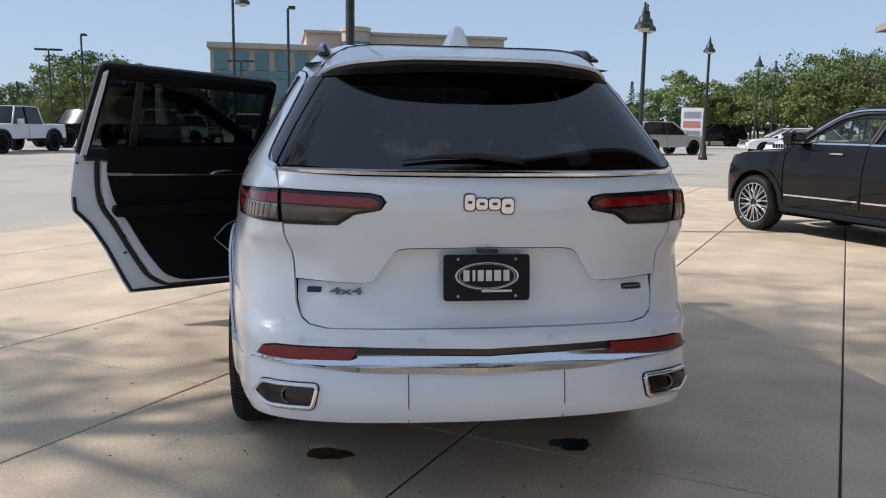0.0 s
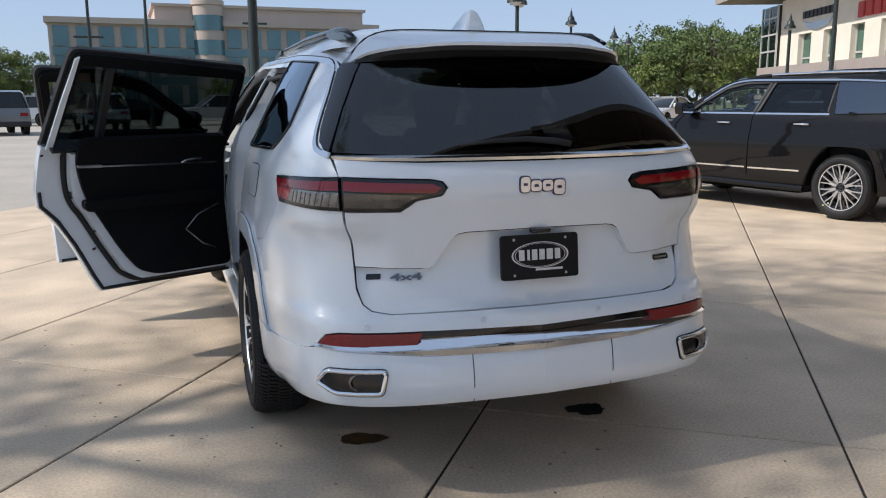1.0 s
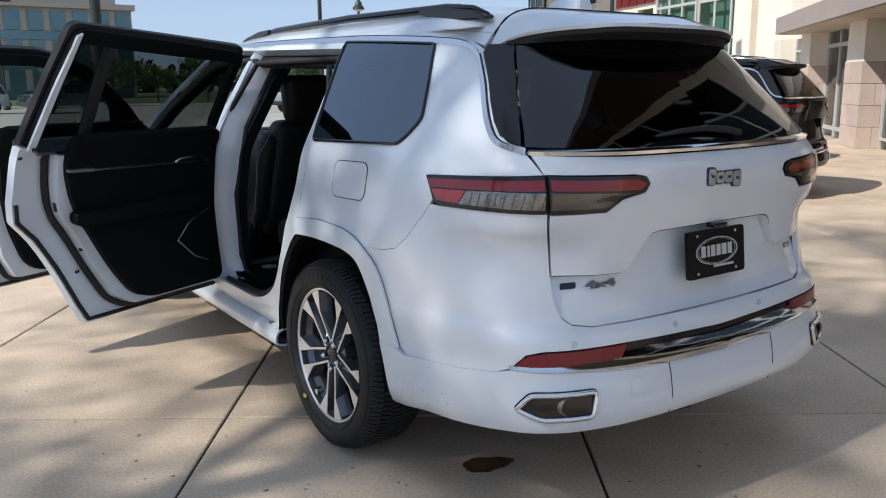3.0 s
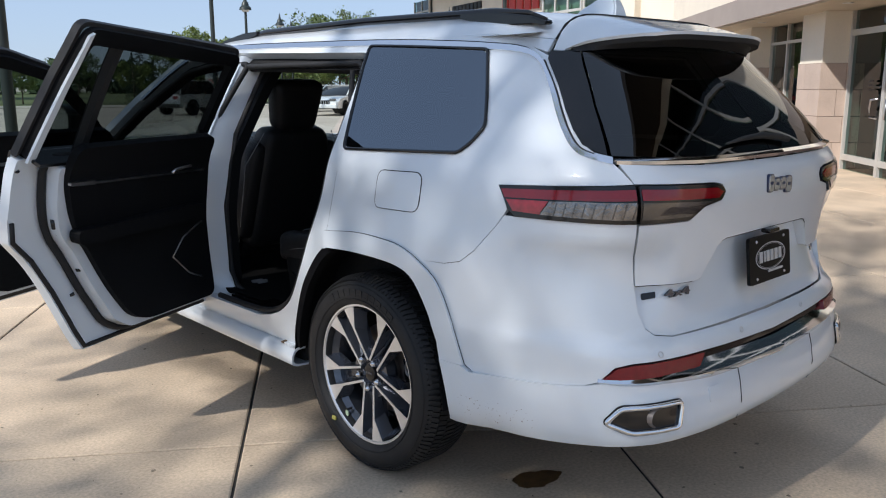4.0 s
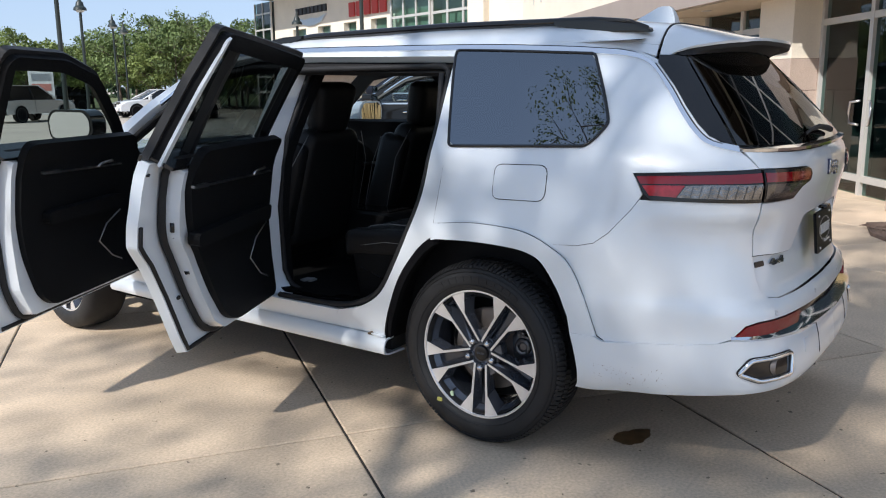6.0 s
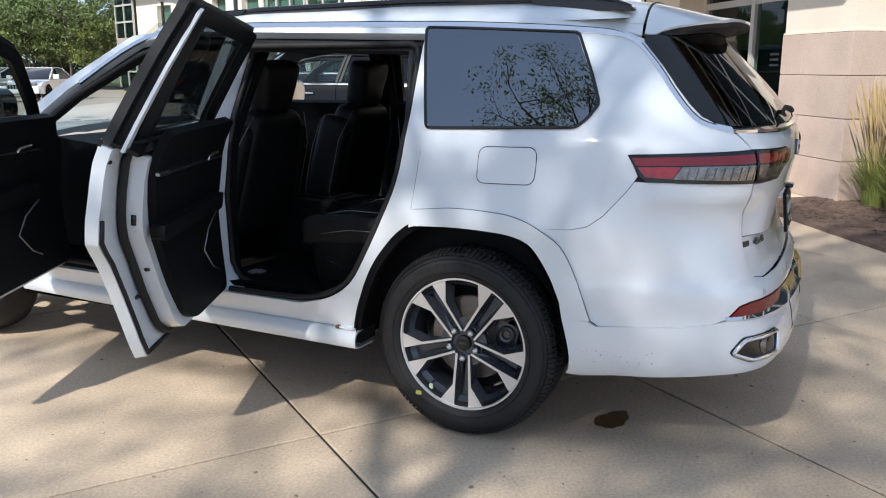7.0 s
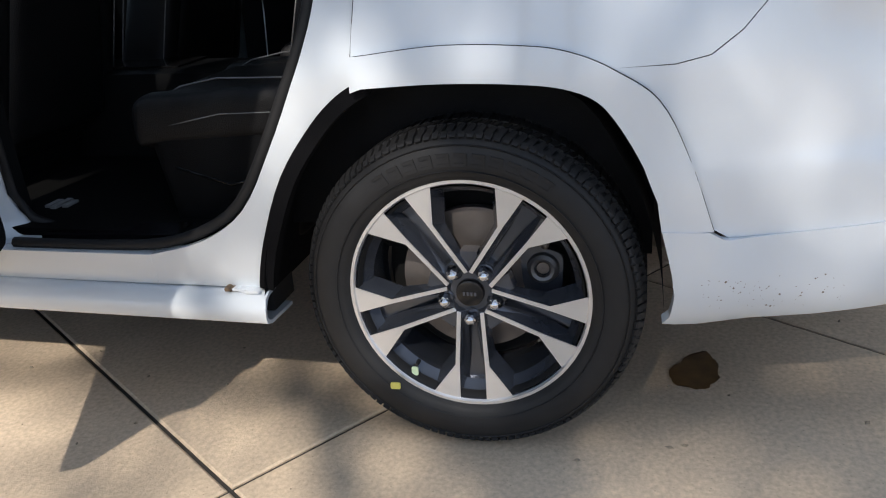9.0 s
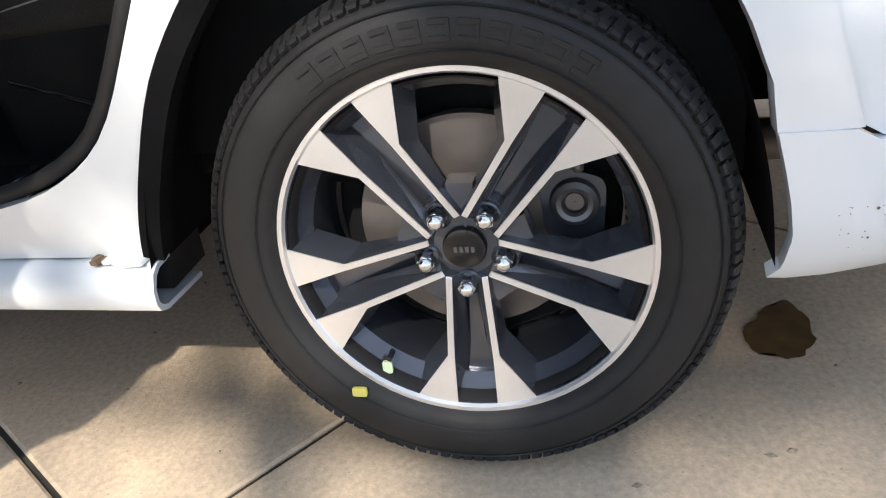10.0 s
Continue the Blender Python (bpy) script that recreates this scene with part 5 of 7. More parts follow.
def build_roof(car, paint, detail):
    """Roof skin, spoiler, fin, bonnet and windscreen."""
    wy = np.linspace(.56, 3.05, 50)
    wx = [abs(_surf(*SY(y, round(1.667 - max(0, y - 2.3) ** 2 * .10 - max(0, .8 - y) * .10, 3)))[0]) - .001 for y in wy]

    def roof(u, v, off):
        # u along the car, v across
        y = u
        w = float(np.interp(y, wy, wx)) - max(0, .56 - y) * .12
        s = min(1, max(0, .56 - y) / .26)
        e = 1.667 - max(0, y - 2.3) ** 2 * .10 - max(0, .8 - max(y, .56)) * .10 - max(0, .56 - y) * .08 - .030 * s
        crown = .092 - .010 * s
        x = v * w
        z = e + crown * (1 - abs(v) ** (9.0 - 4.2 * s))
        return np.array((x, y, z + off)), None

    def rf(u, v, off):
        p, _ = roof(u, v, 0)
        e = .01
        a = roof(u + e, v, 0)[0] - roof(u - e, v, 0)[0]
        b = roof(u, v + e, 0)[0] - roof(u, v - e, 0)[0]
        n = np.cross(a, b)
        n /= np.linalg.norm(n)
        if n[2] < 0:
            n = -n
        return p + n * off, n
    panel("roof", [(.565, -1), (2.98, -1), (3.02, -.5), (3.03, 0), (3.02, .5), (2.98, 1), (.565, 1)], paint, car, "roof skin", fn=rf, res=.12, thick=.03)
    # spoiler: curved blade past the rear glass
    tail = fair([(.515, 1.036), (.455, .985), (.395, .925), (.338, .82), (.285, .62), (.257, .33), (.25, 0), (.257, -.33), (.285, -.62), (.338, -.82), (.395, -.925), (.455, -.985), (.515, -1.036)], 5)
    sp = [(.555, -1.04), (.555, 1.04)] + tail
    panel("spoiler", sp, paint, car, "roof spoiler above the rear glass", fn=rf, res=.08, thick=.011)
    # black lip under the trailing edge, hollow underside back to the glass, closed ends
    vs, fs = [], []
    for y, v in tail:
        a = Vector(rf(y, v * .994, -.011)[0])
        b = surf(*RX(min(abs(a.x), .575), 1.598 + .022 * (1 - v * v)), .005)[0]
        b = Vector((math.copysign(abs(b[0]), a.x), b[1], b[2]))
        lip = a + Vector((0, .004, -.017))
        deep = Vector((a.x, max(lip.y, lip.y + (b.y - lip.y) * .45), max(lip.z + .004, b.z + .02)))
        vs += [a, lip, deep, b]
    for i in range(len(tail) - 1):
        for q in range(3):
            fs.append((4 * i + q, 4 * i + q + 1, 4 * i + q + 5, 4 * i + q + 4))
    n0 = len(vs)
    for k, sg in ((0, 1), (len(tail) - 1, -1)):
        c = surf(*SY(.555, 1.602), .004)[0]
        vs += [Vector(rf(.552, sg * 1.035, -.011)[0]), Vector((abs(c[0]) * sg, c[1], c[2]))]
        fs.append((4 * k, n0, n0 + 1, 4 * k + 3))
        n0 += 2
    obj("spoiler_underside", vs, fs, SEAL, car, "black spoiler underside")
    tube("spoiler_seam", [Vector(rf(.560, v, .0)[0]) for v in np.linspace(-1, 1, 25)], .004, SEAL, car, n=6)
    if detail:
        # shark fin
        prof = [(0, -.105, .0), (0, -.092, .062), (0, -.070, .098), (0, -.02, .100), (0, .06, .055), (0, .15, .0)]
        vs, fs = [], []
        for x, y, z in prof:
            w = .036 * (1 - z / .11) + .014
            vs += [(-w, .80 + y, 1.738 + z), (w, .80 + y, 1.738 + z)]
        k = len(prof)
        bm = bmesh.new()
        bv = [bm.verts.new(v) for v in vs]
        for i in range(k - 1):
            bm.faces.new((bv[2 * i], bv[2 * i + 1], bv[2 * i + 3], bv[2 * i + 2]))
        bm.faces.new([bv[2 * i] for i in range(k)])
        bm.faces.new([bv[2 * i + 1] for i in range(k)][::-1])
        bmesh.ops.bevel(bm, geom=bm.edges[:], offset=.007, segments=2, affect='EDGES')
        part("antenna_fin", bm, paint, car, "antenna fin", smooth=50)
        # rear wiper
        pw = [Vector((surf(*RX(abs(x), z), .02)[0][0] * (-1 if x > 0 else 1), *surf(*RX(abs(x), z), .02)[0][1:])) for x, z in ((-.30, 1.288), (-.18, 1.300), (-.04, 1.304), (.08, 1.294), (.13, 1.284))]
        tube("rear_wiper", pw, [.004, .008, .011, .013, .012], SEAL, car, "black rear wiper", n=8)
    # bonnet
    def hood(u, v, off):
        y = u
        e = 1.13 - (y - 3.8) * .045 - max(0, y - 4.55) ** 2 * .35
        w = .80 - max(0, y - 4.3) * .10
        p = np.array((v * w, y, e + .045 * (1 - abs(v) ** 2.5) + off))
        return p, np.array((v * .12, .06, 1.0)) / np.linalg.norm((v * .12, .06, 1.0))
    panel("bonnet", [(3.72, -1), (4.3, -1.04), (4.75, -1), (4.95, -.8), (5.02, 0), (4.95, .8), (4.75, 1), (4.3, 1.04), (3.72, 1)], paint, car, "bonnet", fn=hood, res=.12, thick=.03)
    # windscreen
    def ws(u, v, off):
        y = 3.78 - .80 * u
        w = .80 - .17 * u
        p = np.array((v * w, y + .10 * (1 - v * v) * (1 - u * .4), 1.135 + .565 * u + .03 * (1 - v * v) * u))
        n = np.array((v * .25, .57, .80))
        n /= np.linalg.norm(n)
        return p + n * off, n
    panel("windscreen", [(0, -1), (1, -1), (1, 1), (0, 1)], CLEAR, car, "clear windscreen", fn=ws, res=.15, thick=0)


def seat(name, parent, x, y, w=.50, back_h=.66, tilt=14, base_z=.62, armrest=False):
    """A leather car seat: cushion, bolsters, backrest, headrest."""
    s = new(name)
    s.parent = parent
    s.matrix_local = pose(x, y, 0)
    bm = bmesh.new()
    box(bm, -w / 2, w / 2, -.26, .27, base_z - .15, base_z, bevel=.072, seg=7)
    for v in bm.verts:
        v.co.z -= .04 * max(0, (v.co.y - .02) / .24) ** 2
    part("cushion", bm, LEATHER, s, smooth=50)
    for sg in (-1, 1):
        bm = bmesh.new()
        box(bm, sg * w / 2 - .05, sg * w / 2 + .05, -.27, .265, base_z - .125, base_z + .012, bevel=.049, seg=6)
        for v in bm.verts:
            v.co.z -= .04 * max(0, (v.co.y - .02) / .24) ** 2
        part("cushion_bolster", bm, LEATHER, s, smooth=50)
        tube("cushion_piping", [Vector((sg * (w / 2 - .035), -.24, base_z + .012)), Vector((sg * (w / 2 - .035), .04, base_z + .014)), Vector((sg * (w / 2 - .037), .15, base_z - .006)), Vector((sg * (w / 2 - .04), .22, base_z - .045))], .0022, STITCH, s, "pale seat piping", n=6)
        tube("cushion_seam", [Vector((sg * (w / 2 + .049), -.22, base_z - .055)), Vector((sg * (w / 2 + .051), .0, base_z - .060)), Vector((sg * (w / 2 + .048), .18, base_z - .095))], .0016, STITCH, s, n=6)
    bm = bmesh.new()
    box(bm, -w / 2 - .044, w / 2 + .044, -.24, .235, base_z - .40, base_z - .06, bevel=.06, seg=5)
    for v in bm.verts:
        v.co.y *= 1 - .26 * max(0, (base_z - .10 - v.co.z) / .30)
    part("seat_base", bm, TRIMPANEL, s, smooth=50)
    for sg in (-1, 1):
        tube("shield_edge", [Vector((sg * (w / 2 + .044), -.20, base_z - .20)), Vector((sg * (w / 2 + .044), .0, base_z - .245)), Vector((sg * (w / 2 + .042), .15, base_z - .20))], .005, GLOSSBLK, s, n=6)
    M = Matrix.Translation((0, -.24, base_z - .06)) @ Matrix.Rotation(radians(tilt), 4, 'X')
    bm = bmesh.new()
    box(bm, -w / 2 + .03, w / 2 - .03, -.11, .05, 0, back_h, bevel=.075, seg=5)
    for v in bm.verts:
        v.co.x *= 1 - .24 * max(0, v.co.z / back_h) ** 3
        v.co = M @ v.co
    part("backrest", bm, LEATHER, s, smooth=50)
    for sg in (-1, 1):
        bm = bmesh.new()
        box(bm, sg * (w / 2 - .02) - .055, sg * (w / 2 - .02) + .055, -.10, .085, .06, back_h - .07, bevel=.052, seg=4)
        for v in bm.verts:
            v.co.x *= 1 - .24 * max(0, v.co.z / back_h) ** 3
            v.co = M @ v.co
        part("back_bolster", bm, LEATHER, s, smooth=50)
        P = [M @ Vector((sg * (w / 2 + .02), -.085, t)) for t in (.05, .3, back_h - .18)] + [M @ Vector((sg * (w / 2 - .07), -.09, back_h - .01))] 
        tube("bolster_piping", [M @ Vector((sg * (w / 2 + .030), .070, t)) for t in (.10, .25, .40)] + [M @ Vector((sg * (w / 2 - .02), .078, back_h - .10))], .0022, STITCH, s, "pale seat piping", n=6)
        tube("piping", P, .0022, STITCH, s, "pale seat piping", n=6)
    bm = bmesh.new()
    box(bm, -.14, .14, -.085, .04, back_h - .02, back_h + .25, bevel=.06, seg=4)
    for v in bm.verts:
        v.co.x *= 1 + .16 * (v.co.z - back_h - .12) / .14
        v.co = M @ v.co
    part("headrest", bm, LEATHER, s, "black leather headrest", smooth=50)
    for sg in (-1, 1):
        tube("headrest_post", [M @ Vector((sg * .06, -.03, back_h - .03)), M @ Vector((sg * .06, -.03, back_h + .06))], .007, SATIN, s, n=6)
    return s


def build_interior(car, is_open):
    """Floor, pillars, headliner, dashboard and seats."""
    bm = bmesh.new()
    box(bm, -.86, .86, 1.76, 3.90, .26, .49)
    part("floor_pan", bm, CARPET, car, "black carpeted floor")
    bm = bmesh.new()
    box(bm, -.55, .55, .55, 1.76, .46, .62, bevel=.03)
    part("cargo_floor", bm, CARPET, car)
    def head(u, v, off):
        return np.array((v * .64, u, 1.66 + .045 * (1 - v * v) + off)), np.array((0, 0, -1.0))
    panel("headliner", [(.62, -1), (2.95, -1), (2.95, 1), (.62, 1)], HEADLINER, car, "dark headliner", fn=head, res=.3, thick=0)
    # rear cabin lining behind the tinted glass
    bm = bmesh.new()
    box(bm, -.82, -.78, .75, 1.40, .45, 1.22)
    part("cargo_side_trim", bm, TRIMPANEL, car)
    bm = bmesh.new()
    box(bm, .78, .82, .75, 1.40, .45, 1.22)
    part("cargo_side_trim", bm, TRIMPANEL, car)
    if not is_open:
        return
    # dashboard
    bm = bmesh.new()
    prism(bm, rounded([(3.15, .72), (3.12, .98), (3.20, 1.09), (3.60, 1.13), (3.86, 1.10), (3.86, .55), (3.40, .55)], .05, 4), -.80, .80, axis='X')
    dash = part("dashboard", bm, TRIMPANEL, car, "black dashboard", smooth=50)
    bm = bmesh.new()
    box(bm, -.78, .78, 3.115, 3.15, .955, .972)
    part("dash_strip", bm, SATIN, dash, "satin dash strip")
    bm = bmesh.new()
    box(bm, -.15, .17, 3.08, 3.12, .90, 1.07, bevel=.015)
    part("screen", bm, GLOSSBLK, dash, "dark centre screen")
    P = [Vector((-.40 + .185 * math.cos(t), 3.06 - .06 * math.sin(t), 1.02 + .175 * math.sin(t))) for t in [i * math.pi / 16 for i in range(32)]]
    sw = tube("steering_wheel", P, .016, LEATHER, car, "black steering wheel", n=10, closed=True)
    bm = bmesh.new()
    box(bm, -.49, -.31, 3.05, 3.11, .95, 1.07, bevel=.03)
    box(bm, -.57, -.23, 3.055, 3.08, 1.005, 1.03, bevel=.008)
    part("steering_hub", bm, TRIMBLK, sw, smooth=40)
    bm = bmesh.new()
    box(bm, -.15, .15, 1.9, 3.3, .40, .78, bevel=.05)
    part("centre_console", bm, TRIMPANEL, car, "black centre console", smooth=40)
    bm = bmesh.new()
    box(bm, -.10, .10, 2.3, 2.9, .782, .788)
    part("console_trim", bm, GLOSSBLK, car)
    seat("front_seat", car, -.37, 2.93, base_z=.70, w=.56)
    seat("front_seat", car, .37, 2.82, base_z=.70, w=.56)
    seat("second_row_seat", car, -.47, 1.80, base_z=.83, w=.50, back_h=.60)
    seat("second_row_seat", car, .47, 1.80, base_z=.83, w=.50, back_h=.60)
    for sg in (-1, 1):
        bm = bmesh.new()
        prism(bm, rounded([(1.16, .60), (1.34, .60), (1.30, 1.20), (1.20, 1.20)], .03, 3), sg * .42 - .22, sg * .42 + .22)
        part("third_row_back", bm, LEATHER, car, smooth=40)
    # opening lining and seals
    op = [(2.42, 1.60), (1.52, 1.60), (1.475, 1.57), (1.447, 1.30), (1.452, 1.15), (1.477, 1.02), (1.522, .90), (1.607, .73), (1.70, .585), (1.82, .51), (1.97, .475), (2.36, .47)]
    bead("opening_seal", [SY(*op[0])] + [SY(*p) for p in fair(op[1:], 3)], .014, SEAL, car, "black rubber door opening seal", off=-.038, n=8)
    opf = [(3.60, .50), (3.68, 1.06), (3.58, 1.20), (3.38, 1.365), (3.02, 1.575), (2.74, 1.62), (2.41, 1.61), (2.51, 1.25), (2.55, .49)]
    bead("opening_seal", rounded([SY(*p) for p in opf], .03, 3), .014, SEAL, car, "black rubber door opening seal", off=-.035, closed=True, n=8)
    for a, b in ((1.80, 2.62), (2.62, 3.75)):
        panel("sill_step", [SY(a + .1, .455), SY(b - .12, .455), SY(b - .12, .462), SY(a + .1, .462)], WHITE if a < 2 else TRIMBLK, car, off=-.045, thick=.06, res=.3)
    bm = bmesh.new()
    prism(bm, rounded([(1.985, .455), (2.295, .447), (2.30, .484), (1.90, .494)], .008, 2), -.893, -.80)
    part("scuff_plate", bm, GLOSSBLK, car, "black sill scuff plate")
    bm = bmesh.new()
    for y, a in ((2.425, .030), (2.40, .040), (2.372, .026)):
        box(bm, -.672 - a, -.672 + a, y - .009, y + .009, .488, .497)
    part("mat_mark", bm, STITCH, car, "pale mark on the floor mat")
    # inner panel behind the quarter so that the flank is closed
    bm = bmesh.new()
    prism(bm, [(1.47, 1.24), (1.50, 1.02), (1.66, .70), (1.84, .50), (1.30, .50), (1.20, 1.24)], -.80, -.78)
    part("pillar_lining", bm, TRIMPANEL, car, "black pillar lining")
    # seat belt buckle and tongue
    tube("seat_belt", [Vector((-.74, 1.48, 1.55)), Vector((-.76, 1.50, 1.2)), Vector((-.78, 1.56, .80))], .012, SEAL, car, "black seat belt", n=6)
    bm = bmesh.new()
    rows = []
    for y in np.linspace(1.47, 2.47, 12):
        rows.append([bm.verts.new((-(_w(z) + dx), y, z)) for z, dx in ((1.652, -.012), (1.632, -.03), (1.612, -.07))])
    for a, b in zip(rows, rows[1:]):
        for q in range(2):
            bm.faces.new((a[q], b[q], b[q + 1], a[q + 1]))
    part("header_jamb", bm, WHITE, car, "painted upper door jamb", smooth=50)
    # striker
    bm = bmesh.new()
    box(bm, -.892, -.868, 1.512, 1.530, .924, .944, bevel=.004)
    part("striker", bm, CHROME, car, "metal door striker")

# ---- plants ----
BARK = mat("grey_brown_bark", (0.12, 0.09, 0.07), 0.95, vary=0.25, vscale=6, grain=0.2, gscale=60, bump=0.8, bscale=40)
LEAF = mat("green_leaves", (0.165, 0.21, 0.06), 0.6, spec=0.3, vary=0.35, vscale=0.9, island=0.12)
LEAFD = mat("deep_green_leaves", (0.12, 0.165, 0.055), 0.6, spec=0.3, vary=0.35, vscale=0.8, island=0.12)
NEEDLE = mat("conifer_needles", (0.022, 0.046, 0.024), 0.7, vary=0.3, vscale=0.8)
GRASS = mat("lawn_grass", (0.11, 0.13, 0.045), 0.95, vary=0.3, vscale=0.25, grain=0.25, gscale=20)
MULCH = mat("brown_bark_mulch", (0.15, 0.10, 0.075), 0.98, vary=0.3, vscale=5, grain=0.35, gscale=60, bump=1.0, bscale=50)
BLADE = mat("green_grass_blades", (0.20, 0.24, 0.06), 0.7, vary=0.3, vscale=4)
PLUME = mat("straw_plumes", (0.46, 0.34, 0.17), 0.8, vary=0.2, vscale=6)


def leaf_cloud(rng, clumps, per, size, spread, flat=0.7):
    """Leaf faces scattered round clump centres."""
    vs, fs = [], []
    for c, r in clumps:
        for _ in range(per):
            d = rng.normal(size=3)
            d = d / np.linalg.norm(d) * r * rng.random() ** 0.45
            d[2] *= flat
            p = np.array(c) + d
            a = rng.normal(size=3)
            a /= np.linalg.norm(a)
            b = np.cross(a, rng.normal(size=3))
            b /= np.linalg.norm(b) or 1
            s = size * (0.6 + 0.8 * rng.random())
            k = len(vs)
            vs += [p - a * s * .5, p + b * s * .28, p + a * s * .5, p - b * s * .28]
            fs.append((k, k + 1, k + 2, k + 3))
    return vs, fs


def build_tree(name, label, seed, height, trunk_h, crown, per, leaf, size, material, limbs=9, trunk_r=0.14, clump_r=0.55, sub=5, droop=0.0, bare=0.0):
    """A broadleaf tree: tapered trunk, forked limbs and clumps of leaves at their ends."""
    rng = np.random.default_rng(seed)
    tree = new(name)
    tagged(tree, label, "tree")
    vs, fs = [], []

    def add(path, r):
        a, b = tube_mesh(path, r, 6)
        k = len(vs)
        vs.extend(a)
        fs.extend([tuple(i + k for i in f) for f in b])
    top = Vector((rng.normal() * .2, rng.normal() * .2, height * .88))
    pts = [Vector((0, 0, -.05)), Vector((rng.normal() * .05, rng.normal() * .05, trunk_h * .5)), Vector((rng.normal() * .08, rng.normal() * .08, trunk_h)), (top + Vector((0, 0, trunk_h))) / 2 + Vector((rng.normal() * .2, rng.normal() * .2, 0)), top]
    add(pts, [trunk_r * 1.25, trunk_r, trunk_r * .85, trunk_r * .5, trunk_r * .15])
    clumps = [(tuple(top), clump_r)]
    cx, cz = crown
    for i in range(limbs):
        t = trunk_h + (height * .8 - trunk_h) * (i / limbs) ** 0.9
        ang = i * 2.4 + rng.normal() * .3
        f = (t - trunk_h) / (height - trunk_h)
        reach = cx * math.sin(math.pi * min(1, .28 + f * .72)) * (.8 + .35 * rng.random())
        rise = cz * (.25 + .35 * rng.random()) * (1 - f * .4) - droop
        a = Vector((pts[2].x, pts[2].y, t))
        b = a + Vector((math.cos(ang) * reach * .5, math.sin(ang) * reach * .5, rise * .7))
        c = a + Vector((math.cos(ang) * reach, math.sin(ang) * reach, rise))
        add([a, b, c], [trunk_r * .45, trunk_r * .28, trunk_r * .08])
        for j in range(sub):
            u = .35 + .65 * (j + rng.random()) / sub
            q = a.lerp(b, u * 2) if u < .5 else b.lerp(c, u * 2 - 1)
            off = Vector(rng.normal(size=3)) * reach * .22
            off.z = abs(off.z) * .6
            e = q + off
            add([q, q.lerp(e, .5) + Vector((0, 0, .05)), e], [trunk_r * .14, trunk_r * .09, trunk_r * .03])
            if rng.random() >= bare:
                clumps.append((tuple(e), clump_r * (.7 + .6 * rng.random())))
        if rng.random() >= bare:
            clumps.append((tuple(c), clump_r))
    obj("trunk", vs, fs, BARK, tree, "grey-brown trunk and limbs", smooth=True)
    v2, f2 = leaf_cloud(rng, clumps, per, size, 0)
    cr = obj("crown", v2, f2, material, tree, "loose leafy crown")
    cr["kind"] = "stuff"
    return tree


def build_conifer(name, label, seed, height, radius):
    rng = np.random.default_rng(seed)
    t = new(name)
    tagged(t, label, "tree")
    a, b = tube_mesh([Vector((0, 0, -.05)), Vector((0, 0, height * .5)), Vector((0, 0, height))], [.16, .10, .02], 7)
    obj("trunk", a, b, BARK, t, "straight conifer trunk", smooth=True)
    cl = []
    n = 70
    for i in range(n):
        f = i / n
        z = .6 + f * (height - .6)
        r = radius * (1 - f) ** .9 * (.65 + .5 * rng.random())
        ang = i * 2.4
        for q in (.45, .85):
            cl.append(((math.cos(ang) * r * q, math.sin(ang) * r * q, z - .12 * q), .22 + .30 * (1 - f)))
    v2, f2 = leaf_cloud(rng, cl, 16, .22, 0, .5)
    obj("crown", v2, f2, NEEDLE, t, "dark needled crown")["kind"] = "stuff"
    return t


# ---- dealership building ----
STUCCO = mat("cream_stucco", (0.74, 0.67, 0.56), 0.9, vary=0.06, vscale=1.2, grain=0.06, gscale=60, bump=0.25, bscale=140)
BLOCK = mat("tan_split_block", (0.50, 0.395, 0.33), 0.92, vary=0.10, vscale=2.5, grain=0.12, gscale=70, bump=0.5, bscale=120, island=0.05)
MORTAR = mat("mortar", (0.22, 0.17, 0.14), 0.95, vary=0.1)
FASCIA = mat("taupe_metal_fascia", (0.34, 0.285, 0.25), 0.6, vary=0.06, vscale=2)
# overhang coloured dark to match its near-black image in the rear glass
ROOFDARK = mat("dark_roof_edge", (0.06, 0.052, 0.047), 0.6, vary=0.1, vscale=2)
SOFFIT = mat("cream_soffit", (0.5, 0.43, 0.34), 0.85, vary=0.06, vscale=2)
ALU = mat("pale_aluminium_frame", (0.55, 0.54, 0.51), 0.42, metal=0.25, vary=0.05)
# the shade of unlit rooms, put into a dark mottled colour
ROOMSHADE = mat("room_shade", (0.035, 0.045, 0.043), 0.9, vary=0.4, vscale=0.9)
GREENGLASS = glass("green_store_glass", (0.30, 0.46, 0.43))
SIGNRED = mat("red_sign_letters", (0.50, 0.045, 0.035), 0.5, vary=0.08)
SIGNBLK = mat("black_sign_letters", (0.02, 0.02, 0.022), 0.5, vary=0.1)
D = Vector((0.81, 0.586, 0)).normalized()


def axes(org, d):
    n = Vector((-d.y, d.x, 0))
    return Matrix(((d.x, n.x, 0, org[0]), (d.y, n.y, 0, org[1]), (0, 0, 1, 0), (0, 0, 0, 1)))


BM = axes((6.06, -0.17), D)


def blk(name, material, parent, m, s0, s1, n0, n1, z0, z1, bevel=0.0, label=""):
    bm = bmesh.new()
    box(bm, s0, s1, n0, n1, z0, z1, bevel, m=m)
    return part(name, bm, material, parent, label)


